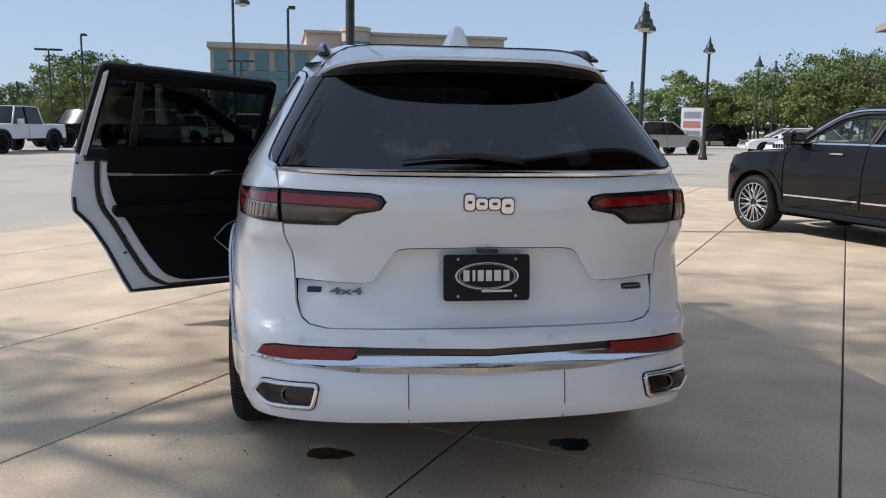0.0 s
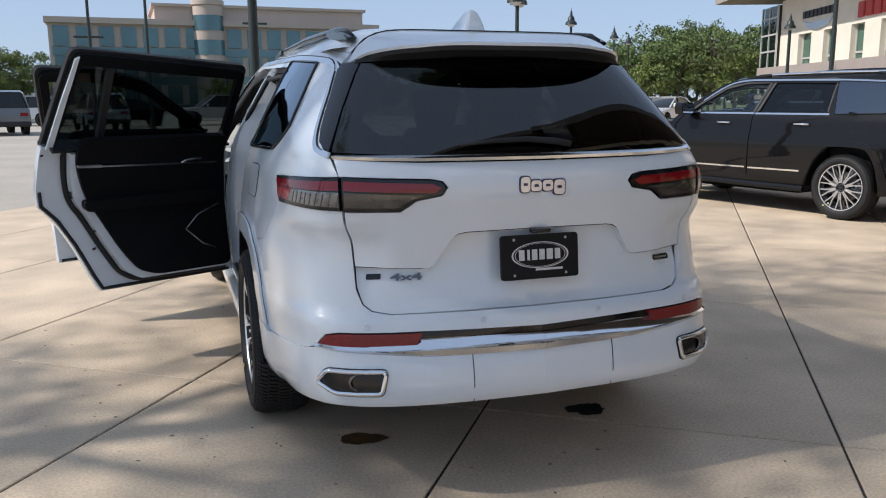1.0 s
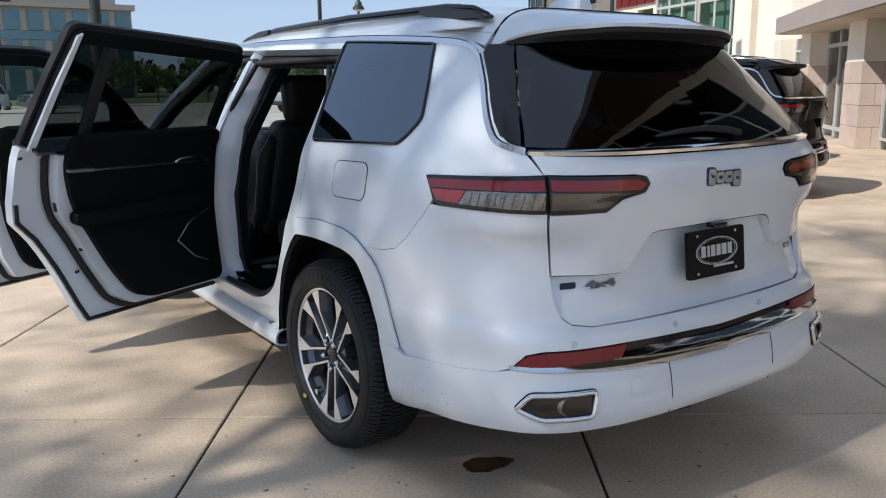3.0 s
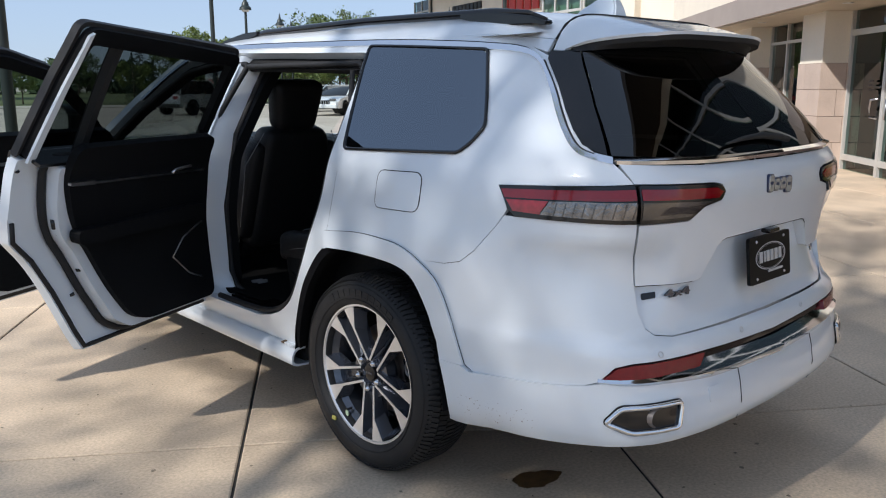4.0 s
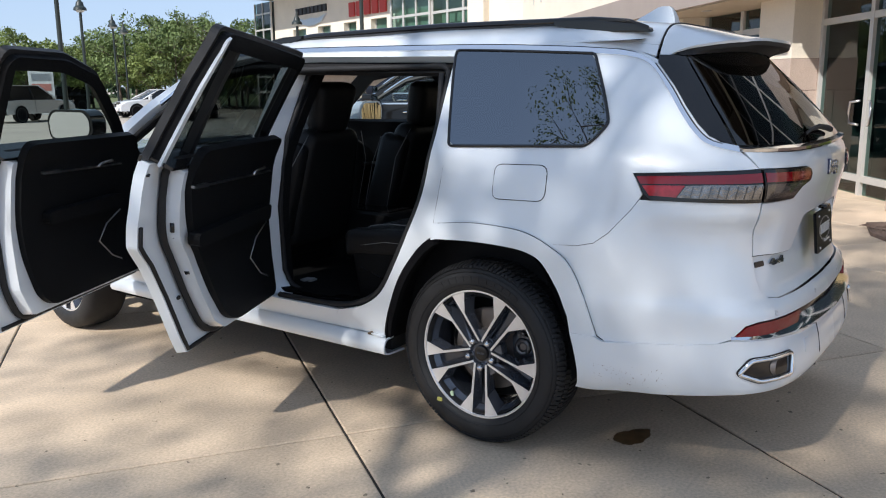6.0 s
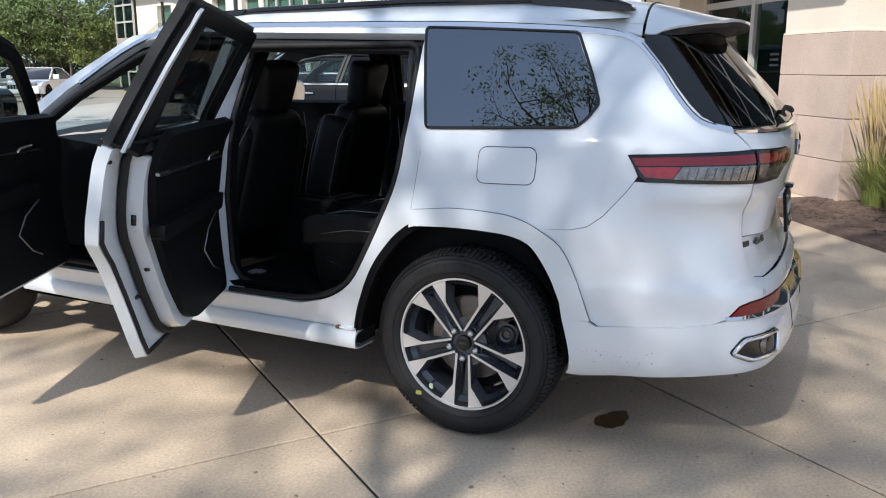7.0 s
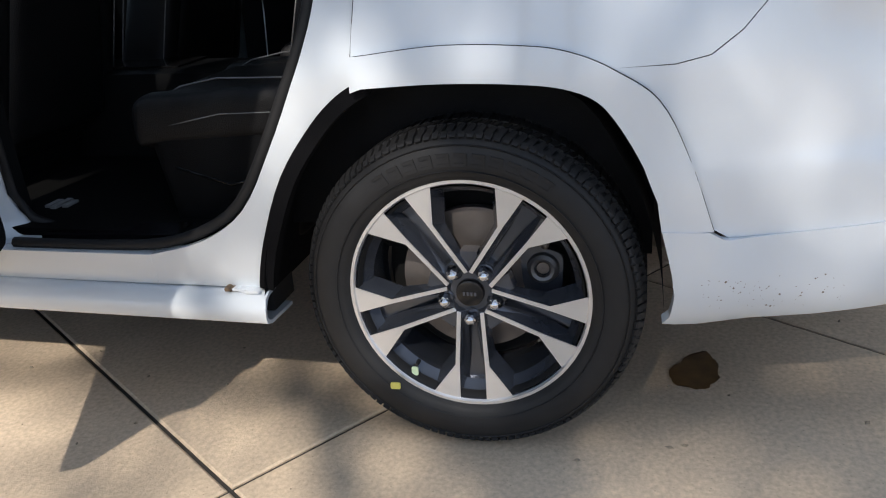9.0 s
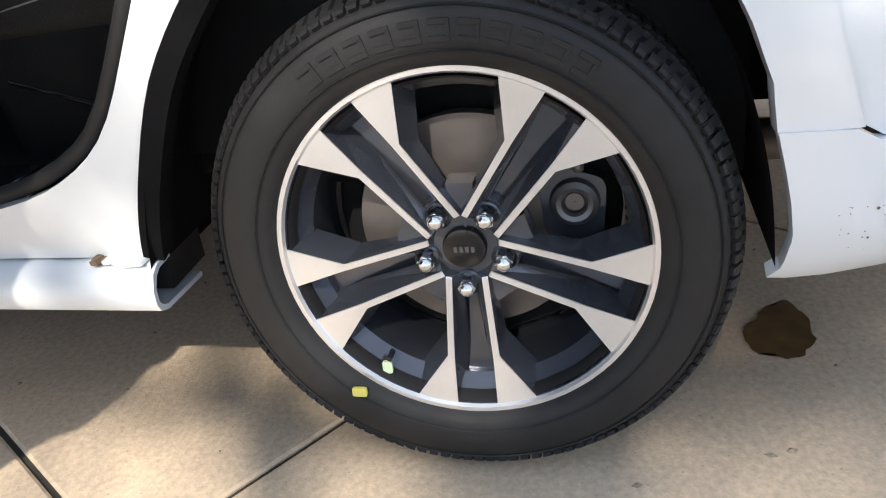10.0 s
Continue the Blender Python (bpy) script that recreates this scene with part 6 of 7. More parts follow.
def glazing(parent, m, s0, s1, n, z0, z1, cols, rows, name="window", room=True, fw=.06, depth=.08):
    """A framed window: frame bars, panes and a shallow room box coloured dark for shade."""
    w = new(name)
    w.parent = parent
    w["label"] = "aluminium framed green-tinted window"
    bm = bmesh.new()
    for i in range(cols + 1):
        c = s0 + (s1 - s0) * i / cols
        box(bm, c - fw / 2, c + fw / 2, n - depth, n + .02, z0, z1, m=m)
    for j in rows:
        box(bm, s0, s1, n - depth + .01, n + .015, j - fw / 2, j + fw / 2, m=m)
    part("window_frame", bm, ALU, w)
    for i in range(cols):
        a, b = s0 + (s1 - s0) * i / cols, s0 + (s1 - s0) * (i + 1) / cols
        rr = [z0] + list(rows) + [z1]
        rr = sorted(set(rr))
        for j in range(len(rr) - 1):
            if rr[j + 1] - rr[j] < .08:
                continue
            bm = bmesh.new()
            bm.faces.new([bm.verts.new(m @ Vector((s, n - .03, z))) for s, z in ((a, rr[j]), (b, rr[j]), (b, rr[j + 1]), (a, rr[j + 1]))])
            part("pane", bm, GREENGLASS, w)
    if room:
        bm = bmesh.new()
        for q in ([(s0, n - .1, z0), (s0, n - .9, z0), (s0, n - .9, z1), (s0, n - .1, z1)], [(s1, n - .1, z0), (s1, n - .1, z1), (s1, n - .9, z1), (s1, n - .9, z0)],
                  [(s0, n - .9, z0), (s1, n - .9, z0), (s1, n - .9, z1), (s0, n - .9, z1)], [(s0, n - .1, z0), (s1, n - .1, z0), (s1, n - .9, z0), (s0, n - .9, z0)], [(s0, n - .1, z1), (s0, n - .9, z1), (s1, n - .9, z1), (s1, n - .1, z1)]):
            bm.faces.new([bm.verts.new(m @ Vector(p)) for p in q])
        part("room", bm, ROOMSHADE, w)
    return w


dealer = new("dealership_wing")
tagged(dealer, "cream and tan dealership wing with glazed entrances", "building", kind="structure")
# bays between the piers: piers, glazed doors and windows
BM2 = axes((9.26, 2.23), Vector((0.7317, 0.6817, 0)))


def pier(m, s0, s1, back=-.75):
    """A pier: split-face blocks below, cream stucco above."""
    blk("pier", STUCCO, dealer, m, s0 + .02, s1 - .02, back, -.02, 1.865, 2.74)
    blk("pier_cap", STUCCO, dealer, m, s0 + .005, s1 - .005, back, -.005, 1.845, 1.865)
    blk("mortar_core", MORTAR, dealer, m, s0 + .012, s1 - .012, back, -.012, 0, 1.845)
    w = s1 - s0
    for k in range(4):
        cuts = [0, .42 + .25 * (k % 2), 1.0] if w < 1.45 else [0, .3 + .12 * (k % 2), .68 + .08 * (k % 2), 1]
        for i in range(len(cuts) - 1):
            blk("block", BLOCK, dealer, m, s0 + w * cuts[i] + (.004 if i else 0), s0 + w * cuts[i + 1] - .004, -.30 - .14 * (k % 2), 0, k * .461 + .004, k * .461 + .457, bevel=.006)
            blk("block", BLOCK, dealer, m, s0 + w * cuts[i] + (.004 if i else 0), s0 + w * cuts[i + 1] - .004, back, -.308 - .14 * (k % 2), k * .461 + .004, k * .461 + .457, bevel=.006)


pier(BM, 0, 1.3)
pier(BM, -5.6, -4.6)
for s0, s1 in ((0, 1.0), (3.8, 4.9), (8.0, 9.4), (13.2, 14.4), (17.4, 18.7)):
    pier(BM2, s0, s1)
# main wall above and the roof overhang
blk("upper_wall", STUCCO, dealer, BM, 1.6, 4.2, -1.6, -.62, 2.74, 7.2)
blk("upper_wall", STUCCO, dealer, BM2, .05, 18.7, -1.6, -.50, 2.74, 7.2)
blk("upper_band", STUCCO, dealer, BM, -5.6, 1.6, -1.6, -.62, 6.8, 7.2)
blk("side_wall", STUCCO, dealer, BM, -5.8, -5.6, -14, -.62, 0, 7.2)
blk("roof_overhang", ROOFDARK, dealer, BM, -6.2, 4.4, -14, 1.0, 7.2, 7.65)
blk("roof_overhang", ROOFDARK, dealer, BM2, 0.2, 19.2, -14, 1.0, 7.21, 7.66)
blk("canopy", FASCIA, dealer, BM2, -.5, 14.4, -.49, .70, 2.745, 3.19, label="taupe canopy fascia")
blk("canopy_soffit", SOFFIT, dealer, BM2, -.45, 14.3, -.60, .62, 2.725, 2.745)
for s0 in (2.4, 6.6, 11.2):
    lathe("soffit_lamp", [(.001, 2.722), (.07, 2.722), (.085, 2.716), (.09, 2.724)], SATIN, dealer, "round recessed soffit lamp", n=20, axis='Z', m=BM2 @ Matrix.Translation((s0, .2, 0)))
blk("canopy", FASCIA, dealer, BM, -.3, 3.4, -.60, .45, 2.75, 3.19, label="taupe canopy fascia")
glazing(dealer, BM, -5.2, 1.6, -.60, 2.74, 6.8, 4, (4.1, 5.5), fw=.09)
for s0 in (1.6, 5.6, 10.0, 15.2):
    glazing(dealer, BM2, s0, s0 + 1.9, -.49, 4.2, 6.2, 2, (5.2,), room=False)
# glazed bays and doors at ground level
glazing(dealer, BM, 1.3, 4.05, -.40, .0, 2.74, 2, (.22, 2.35), name="entrance_door", fw=.09)
glazing(dealer, BM2, 1.0, 3.8, -.48, .0, 2.72, 2, (.22, 2.35), name="entrance_door", fw=.10)
glazing(dealer, BM2, 4.9, 8.0, -.48, .0, 2.72, 3, (.22, 2.35))
glazing(dealer, BM2, 9.4, 13.2, -.48, .0, 2.72, 3, (.22, 2.35), name="entrance_door", fw=.10)
glazing(dealer, BM2, 14.4, 17.4, -.48, .0, 2.72, 3, (.22, 1.2, 2.35))
glazing(dealer, BM, -4.6, 0, -.60, .35, 2.74, 3, (.95, 2.25))
blk("window_curb", BLOCK, dealer, BM, -4.6, 0, -.9, -.55, 0, .35)
for m, s, n, q in ((BM, 2.55, -.38, -.16), (BM, 2.80, -.38, .16), (BM2, 2.27, -.46, -.16), (BM2, 2.53, -.46, .16), (BM2, 10.55, -.46, -.16), (BM2, 10.79, -.46, .16)):
    P = [m @ Vector((s, n, .93)), m @ Vector((s + q * .8, n + .06, .95)), m @ Vector((s + q, n + .06, 1.09)), m @ Vector((s + q * .8, n + .06, 1.23)), m @ Vector((s, n, 1.25))]
    tube("pull_handle", P, .017, SATIN, dealer, "curved steel pull handle", n=8)
bm = bmesh.new()
for z in (1.62, 1.55, 1.48):
    box(bm, 1.95, 2.15, -.375, -.37, z, z + .03, m=BM)
    box(bm, 2.75, 2.90, -.455, -.45, z - .1, z - .075, m=BM2)
part("door_notice", bm, SIGNBLK, dealer, "small dark notice bars on the door glass")
# far wing with the signs
D2 = Vector((0.35, 0.937, 0)).normalized()
BF = axes((25.1, 13.6), D2)
far = new("showroom_wing")
tagged(far, "cream showroom wing with glass bays and sign letters", "building", kind="structure")
blk("wall", STUCCO, far, BF, 0, 28.2, -6, -.35, 0, 7.2)
blk("parapet_face", STUCCO, far, BF, 12.0, 27.4, -.35, 0, 4.95, 7.1)
for a, b in ((12.0, 13.4), (15.0, 16.6), (18.0, 19.6), (21.2, 22.8), (24.6, 27.4)):
    blk("wall_pier", STUCCO, far, BF, a, b, -.35, 0, 3.0, 4.95)
blk("awning", FASCIA, far, BF, 11.5, 27.4, 0, 1.3, 2.4, 3.15)
blk("ground_wall", BLOCK, far, BF, 11.5, 27.4, -.35, 0, 0, 2.4)
for a, b in ((13.4, 15.0), (16.6, 18.0), (19.6, 21.2), (22.8, 24.6)):
    glazing(far, BF, a, b, -.30, 3.15, 4.95, 1, (3.6,), room=False, fw=.1)
blk("wall_between", STUCCO, far, BF, 9.0, 12.0, -.35, .1, 0, 7.2)
glazing(far, BF, 8.9 - 3.6, 8.9, .25, .3, 7.0, 3, (1.8, 3.2, 4.8), room=False, fw=.12)
glazing(far, BF, 9.0, 12.4, .35, .3, 7.0, 3, (1.8, 3.2, 4.8), room=False, fw=.12)
blk("tower_pier", STUCCO, far, BF, 4.2, 5.3, -.35, .9, 0, 7.2)
blk("tower_wall", STUCCO, far, BF, 0, 4.2, -.35, .6, 0, 7.2)
glazing(far, BF, 27.4, 30.0, .25, .2, 6.9, 2, (1.2, 2.2, 3.2, 4.2, 5.2, 6.2), room=False, fw=.10)
# solid core in the room shade colour stands for an unlit interior
blk("corner_core", ROOMSHADE, far, BF, 27.4, 30.0, -5, .1, 0, 6.9)
blk("roof_overhang", FASCIA, far, BF, -1, 32.4, -8, 2.6, 7.45, 7.85)
# sign letters as plain shapes: a row of red blocks, a row of dark blocks over a winged shape
for i in range(5):
    L0 = 16.6 - i * .82
    blk("sign_block", SIGNRED, far, BF, L0, L0 + .62, 0, .12, 5.2, 5.95, bevel=.05, label="red sign block")
for i in range(8):
    L0 = 23.6 - i * .52
    blk("sign_block", SIGNBLK, far, BF, L0, L0 + .38, 0, .10, 5.75, 6.15, bevel=.03, label="dark sign block")
bm = bmesh.new()
prism(bm, [(20.0, 5.62), (20.6, 5.2), (21.6, 5.05), (22.2, 5.05), (23.2, 5.2), (23.9, 5.62), (22.8, 5.42), (21.9, 5.5), (21.0, 5.42)], 0, .10, axis='Y', m=BF)
part("winged_emblem", bm, SATIN, far, "silver winged emblem shape")

# ---- planting bed by the near windows ----
bm = bmesh.new()
prism(bm, [(-6.0, -.55), (-.15, -.55), (.35, .0), (.3, .75), (-.3, 1.02), (-6.0, 1.35)], -.02, .035, axis='Z', m=BM)
bed = part("mulch_bed", bm, MULCH, None)
tagged(bed, "brown bark mulch bed along the wall", "planting bed", kind="structure")
_r = np.random.default_rng(11)
vs, fs = [], []
for _ in range(1500):
    s, n = -6 + 6.2 * _r.random(), -.5 + 1.45 * _r.random()
    c = BM @ Vector((s, n, .035))
    a = _r.random() * 6.28
    l, w = .012 + .03 * _r.random(), .006 + .01 * _r.random()
    u, v = Vector((math.cos(a), math.sin(a), (_r.random() - .5) * .5)) * l, Vector((-math.sin(a), math.cos(a), 0)) * w
    k = len(vs)
    vs += [c - u - v, c + u - v, c + u + v, c - u + v]
    vs += [p + Vector((0, 0, .008)) for p in vs[-4:]]
    fs += [(k + 4, k + 5, k + 6, k + 7), (k, k + 1, k + 5, k + 4), (k + 1, k + 2, k + 6, k + 5), (k + 2, k + 3, k + 7, k + 6), (k + 3, k, k + 4, k + 7)]
ch = obj("bark_chips", vs, fs, MULCH, None)
tagged(ch, "loose brown bark chips on the bed", "mulch", kind="stuff")


def reed_clump(seed, n=150):
    """A clump of reed grass: arching blades and upright straw plumes."""
    r = np.random.default_rng(seed)
    g = new("feather_reed_grass")
    tagged(g, "clump of green reed grass with straw plumes", "ornamental grass", group="reed grass clumps")
    vs, fs = [], []
    for i in range(n * 3):
        a = r.random() * 6.28
        b0 = Vector((math.cos(a), math.sin(a), 0)) * .13 * r.random()
        ln, out = .45 + .4 * r.random(), .12 + .38 * r.random()
        p = [b0 + Vector((math.cos(a) * out * t * t, math.sin(a) * out * t * t, ln * (t - .35 * t * t * out * 2))) for t in (0, .35, .7, 1)]
        w = Vector((-math.sin(a), math.cos(a), 0)) * .0045
        k = len(vs)
        for j, q in enumerate(p):
            f = (1, .9, .6, .1)[j]
            vs += [q - w * f, q + w * f]
        fs += [(k + 2 * j, k + 2 * j + 1, k + 2 * j + 3, k + 2 * j + 2) for j in range(3)]
    obj("blades", vs, fs, BLADE, g)["kind"] = "stuff"
    vs, fs = [], []
    for i in range(n // 2):
        a = r.random() * 6.28
        b0 = Vector((math.cos(a), math.sin(a), 0)) * .10 * r.random()
        ln, out = 1.05 + .35 * r.random(), .06 + .22 * r.random()
        P = [b0 + Vector((math.cos(a) * out * t * t, math.sin(a) * out * t * t, ln * t)) for t in (0, .4, .68, .80, .92, 1)]
        x, y = tube_mesh(P, [.002, .002, .002, .009, .008, .001], 5)
        k = len(vs)
        vs += x
        fs += [tuple(q + k for q in f) for f in y]
    obj("plumes", vs, fs, PLUME, g)["kind"] = "stuff"
    return g


_c = reed_clump(3)
_c.matrix_world = Matrix.Translation(BM @ Vector((-1.05, .05, .03)))
for i, (s, n) in enumerate(((-2.0, .1), (-2.9, .0), (-3.9, .1), (-.35, -.2))):
    g = copy_thing(_c, Matrix.Translation(BM @ Vector((s, n, .03))) @ Matrix.Rotation(i * 1.3 + .6, 4, 'Z'))

# ---- near tree that shades the flank of the car ----
shade = build_tree("honey_locust", "tall honey locust tree with small leaves", 21, 13.2, 5.3, (3.5, 3.0), 104, 0, .10, LEAF, limbs=25, trunk_r=.15, clump_r=.62, sub=6)
shade.matrix_world = Matrix.Translation((-8.4, 1.6, 0)) @ Matrix.Rotation(2.6, 4, 'Z')
copy_thing(shade, Matrix.Translation((-13.0, 0.5, 0)) @ Matrix.Rotation(2.1, 4, 'Z') @ Matrix.Scale(.86, 4))

# ---- far lot: grass strip, trees, lamps, office block ----
bm = bmesh.new()
for poly in ([(-90, 58), (14, 58), (30, 50), (62, 44), (140, 30), (140, 200), (-90, 200)],):
    bm.faces.new([bm.verts.new((x, y, .0)) for x, y in poly])
lawn = part("lawn", bm, GRASS, None)
tagged(lawn, "dry green lawn beyond the lot", "lawn", kind="structure")
KERB = mat("concrete_kerb", (0.45, 0.42, 0.37), 0.9, vary=0.1)
vs, fs = tube_mesh([Vector((-90, 57.9, .0)), Vector((14, 57.9, .0)), Vector((30, 49.9, .0)), Vector((62, 43.9, .0)), Vector((140, 29.9, .0))], .16, 6)
kb = obj("kerb", vs, fs, KERB)
tagged(kb, "pale concrete kerb at the lawn edge", "kerb", kind="structure")
t1 = build_tree("maple_tree", "full green maple tree behind the lot", 5, 9.5, 2.3, (3.9, 3.2), 64, 0, .34, LEAF, limbs=13, trunk_r=.17, clump_r=1.0, sub=5)
t2 = build_tree("locust_tree", "airy green locust tree behind the lot", 6, 10.5, 2.8, (4.2, 3.4), 56, 0, .32, LEAFD, limbs=14, trunk_r=.17, clump_r=1.0, sub=5)
t3 = build_tree("thin_tree", "half bare tree with thin grey twigs", 7, 11.5, 3.0, (3.6, 3.6), 26, 0, .28, LEAFD, limbs=15, trunk_r=.16, clump_r=.8, sub=7, bare=.45)
c1 = build_conifer("spruce_tree", "dark spruce tree behind the lot", 8, 11.0, 2.8)
def far_spot(az, r, s):
    return Matrix.Translation((r * math.sin(radians(az)), r * math.cos(radians(az)), 0)) @ Matrix.Rotation(az * 1.7, 4, 'Z') @ Matrix.Scale(s, 4)


t1.matrix_world = far_spot(26, 66, .62)
t2.matrix_world = far_spot(34, 66, .72)
t3.matrix_world = far_spot(35.6, 64, .68)
c1.matrix_world = far_spot(22, 74, .5)
for src, az, rr, s in ((t2, 24, 68, .50), (t1, 28.5, 66, .66), (t2, 30.5, 67, .58), (t1, 32, 66, .66), (t1, 37, 61, .70), (t3, 38.6, 66, .66), (t2, 39.6, 68, .76), (t1, 41.2, 64, .68), (t2, 43.6, 64, .70), (t1, 36.5, 76, .80),
                       (t2, 33, 78, .72), (t1, 29.6, 80, .66), (t1, 40.2, 78, .80), (t2, 45.5, 70, .72), (t1, 47.5, 66, .66), (t1, 26.8, 78, .52),
                       (t1, 3, 62, .46), (t1, 8.5, 65, .42), (t1, -4.4, 63, .44), (t1, -15.3, 54, .42), (t2, -14.5, 64, .52), (t1, -18.6, 58, .42), (t1, -11.6, 61, .55), (c1, -23.3, 63, .62), (c1, -9, 71, .62), (t2, -17.5, 73, .5),
                       (t1, -9.5, 64, .74), (c1, -7.8, 70, .66), (c1, -6.6, 73, .60), (t1, -17, 60, .78), (t2, -15.4, 62, .76), (t1, -13.8, 60, .84), (c1, -12.2, 66, .76), (t1, -10.9, 64, .84), (c1, -19.6, 60, .62), (t1, 30, 70, .70), (t2, 31.4, 62, .62), (t1, 34.6, 70, .74), (t2, 36.2, 62, .70), (t1, 38, 70, .76), (t1, 27.4, 70, .60), (t2, 12.5, 70, .46), (t1, 14.8, 72, .48), (t2, 18, 69, .50), (t1, -25, 68, .6), (t1, 21.5, 66, .5), (t1, -21, 66, .40), (t1, -22.4, 62, .34), (t2, -19.2, 68, .5), (t1, -24.4, 60, .36), (c1, 21.2, 62, .62), (c1, 22.6, 66, .55), (t1, 33.4, 60, .62), (t2, 35, 60, .60), (t1, 38.8, 58, .62), (t2, 40.6, 60, .66), (t1, 42.4, 60, .60), (t2, 44.6, 62, .64), (t3, 46.4, 64, .7), (t3, 37.4, 58, .66)):
    copy_thing(src, far_spot(az, rr, s * (1.28 if az > 23 else 1.12)))
# low hedge bank that closes the horizon
HEDGE = mat("far_woodland", (0.045, 0.075, 0.035), 0.9, vary=0.5, vscale=0.12, grain=0.3, gscale=1.2)
vs, fs = [], []
_r = np.random.default_rng(9)
cl = []
for i in range(170):
    a = radians(-35 + 130 * i / 170)
    rr = 150 + 12 * _r.random()
    for q in range(3):
        cl.append(((math.sin(a) * rr + _r.normal() * 2, math.cos(a) * rr + _r.normal() * 2, .8 + q * 1.9 * (.7 + .5 * _r.random())), 1.9))
v2, f2 = leaf_cloud(_r, cl, 30, 1.5, 0, .8)
hd = obj("far_woodland", v2, f2, HEDGE)
tagged(hd, "distant green belt of trees", "woodland", kind="stuff")

POST = mat("dark_green_post_paint", (0.018, 0.026, 0.024), 0.45, vary=0.15, vscale=4)
LAMPGL = mat("frosted_lamp_glass", (0.5, 0.5, 0.47), 0.4, vary=0.05)


def lamp_post(name, label, x, y, h, r=.06, style="bell", heads=1, turn=0.0):
    p = new(name)
    tagged(p, label, "lamp post", group="lot lamp posts")
    p.matrix_world = Matrix.Translation((x, y, 0)) @ Matrix.Rotation(turn, 4, 'Z')
    lathe("base", [(.001, .0), (.20, .0), (.20, .12), (.15, .2), (.13, .55), (r * 1.3, .7), (.001, .7)], POST, p, n=16, axis='Z')
    lathe("pole", [(r, .6), (r * .8, h), (.001, h)], POST, p, n=12, axis='Z')
    if style == "bell":
        for i in range(heads):
            dx = .0 if heads == 1 else (-.32 + .64 * i)
            if heads == 1 and turn:
                dx = .35
            M = Matrix.Translation((dx, 0, h - (0 if dx == 0 else .55)))
            lathe("shade", [(.001, .75), (.02, .62), (.05, .55), (.07, .40), (.14, .32), (.17, .18), (.25, .10), (.27, .0), (.20, .0)], POST, p, "bell shaped lamp shade", n=20, axis='Z', m=M)
            lathe("lamp_glass", [(.001, -.10), (.12, -.08), (.19, .0)], LAMPGL, p, n=16, axis='Z', m=M)
            if dx:
                tube("arm", [Vector((0, 0, h - .2)), Vector((dx * .5, 0, h + .22)), Vector((dx, 0, h + .18))], .022, POST, p, n=6)
    elif style == "flat":
        for sg in ((-1, 1) if heads == 2 else (.4,)):
            bm = bmesh.new()
            box(bm, min(sg * .05, sg * .8), max(sg * .05, sg * .8), -.18, .18, h - .02, h + .10, bevel=.03)
            part("lamp_head", bm, POST, p, "flat lamp head")
    return p


lamp_post("lot_lamp_post", "thick dark post of a lot lamp", -.13, 8.2, 7.5, r=.062, style="flat", heads=2)
lamp_post("lot_lamp_post", "dark green post with twin bell lamps", 9.24, 21.2, 4.85, r=.07, heads=2, turn=1.0)
lamp_post("lot_lamp_post", "dark green post with a bell lamp", 16.8, 32.2, 4.75, r=.07)
lamp_post("lot_lamp_post", "dark green post with a bell lamp", 27.9, 45.5, 4.9, r=.06)
lamp_post("lot_lamp_post", "dark green post with a bell lamp", 24.5, 41.5, 4.9, r=.06)
lamp_post("lot_lamp_post", "dark green post with a bell lamp", 27.0, 29.7, 4.6, r=.09)
lamp_post("lot_lamp_post", "tall dark lot lamp post", 19.4, 19.0, 8.0, r=.08, style="flat", heads=2)
lamp_post("lot_lamp_post", "dark post with a hanging bell lamp", -3.5, 29.0, 6.2, r=.06, turn=.01)
lamp_post("lot_lamp_post", "dark post with a flat lamp head", -1.66, 34.0, 6.2, r=.07, style="flat")
lamp_post("lot_lamp_post", "dark post with a flat lamp head", -14.0, 49.0, 6.2, r=.07, style="flat")
lamp_post("lot_lamp_post", "dark post with twin flat lamp heads", -17.0, 53.0, 5.6, r=.06, style="flat", heads=2)
lamp_post("lot_lamp_post", "dark post with twin flat lamp heads", -5.0, 50.0, 5.0, r=.06, style="flat", heads=2)
lamp_post("lot_lamp_post", "dark post with twin flat lamp heads", 5.0, 55.0, 6.4, r=.06, style="flat", heads=2)

# office block
OFFWALL = mat("pink_beige_precast", (0.52, 0.42, 0.36), 0.85, vary=0.06, vscale=0.4)
OFFGLASS = mat("blue_green_office_glass", (0.10, 0.18, 0.20), 0.12, metal=0.35, spec=0.8, vary=0.25, vscale=0.25)
office = new("office_block")
tagged(office, "three storey office block with blue-green glass bands", "building")
OX = axes((-11.8, 92), Vector((37.5, 1.5, 0)).normalized())
OW = 35.0
def ob_(name, material, s0, s1, n0, n1, z0, z1, label=""):
    return blk(name, material, office, OX, s0, s1, n0, n1, z0, z1, label=label)
ob_("wall", OFFWALL, 0, OW, .3, 16, 0, 9.6)
ob_("parapet", OFFWALL, -.3, OW + .3, -.2, 16, 9.3, 9.9, "beige parapet")
ob_("roof_box", OFFWALL, 10.5, 33.5, .6, 14, 9.9, 11.3, "set back upper storey")
ob_("roof_box_cornice", OFFWALL, 10.2, 33.8, .3, 14.3, 11.3, 11.6)
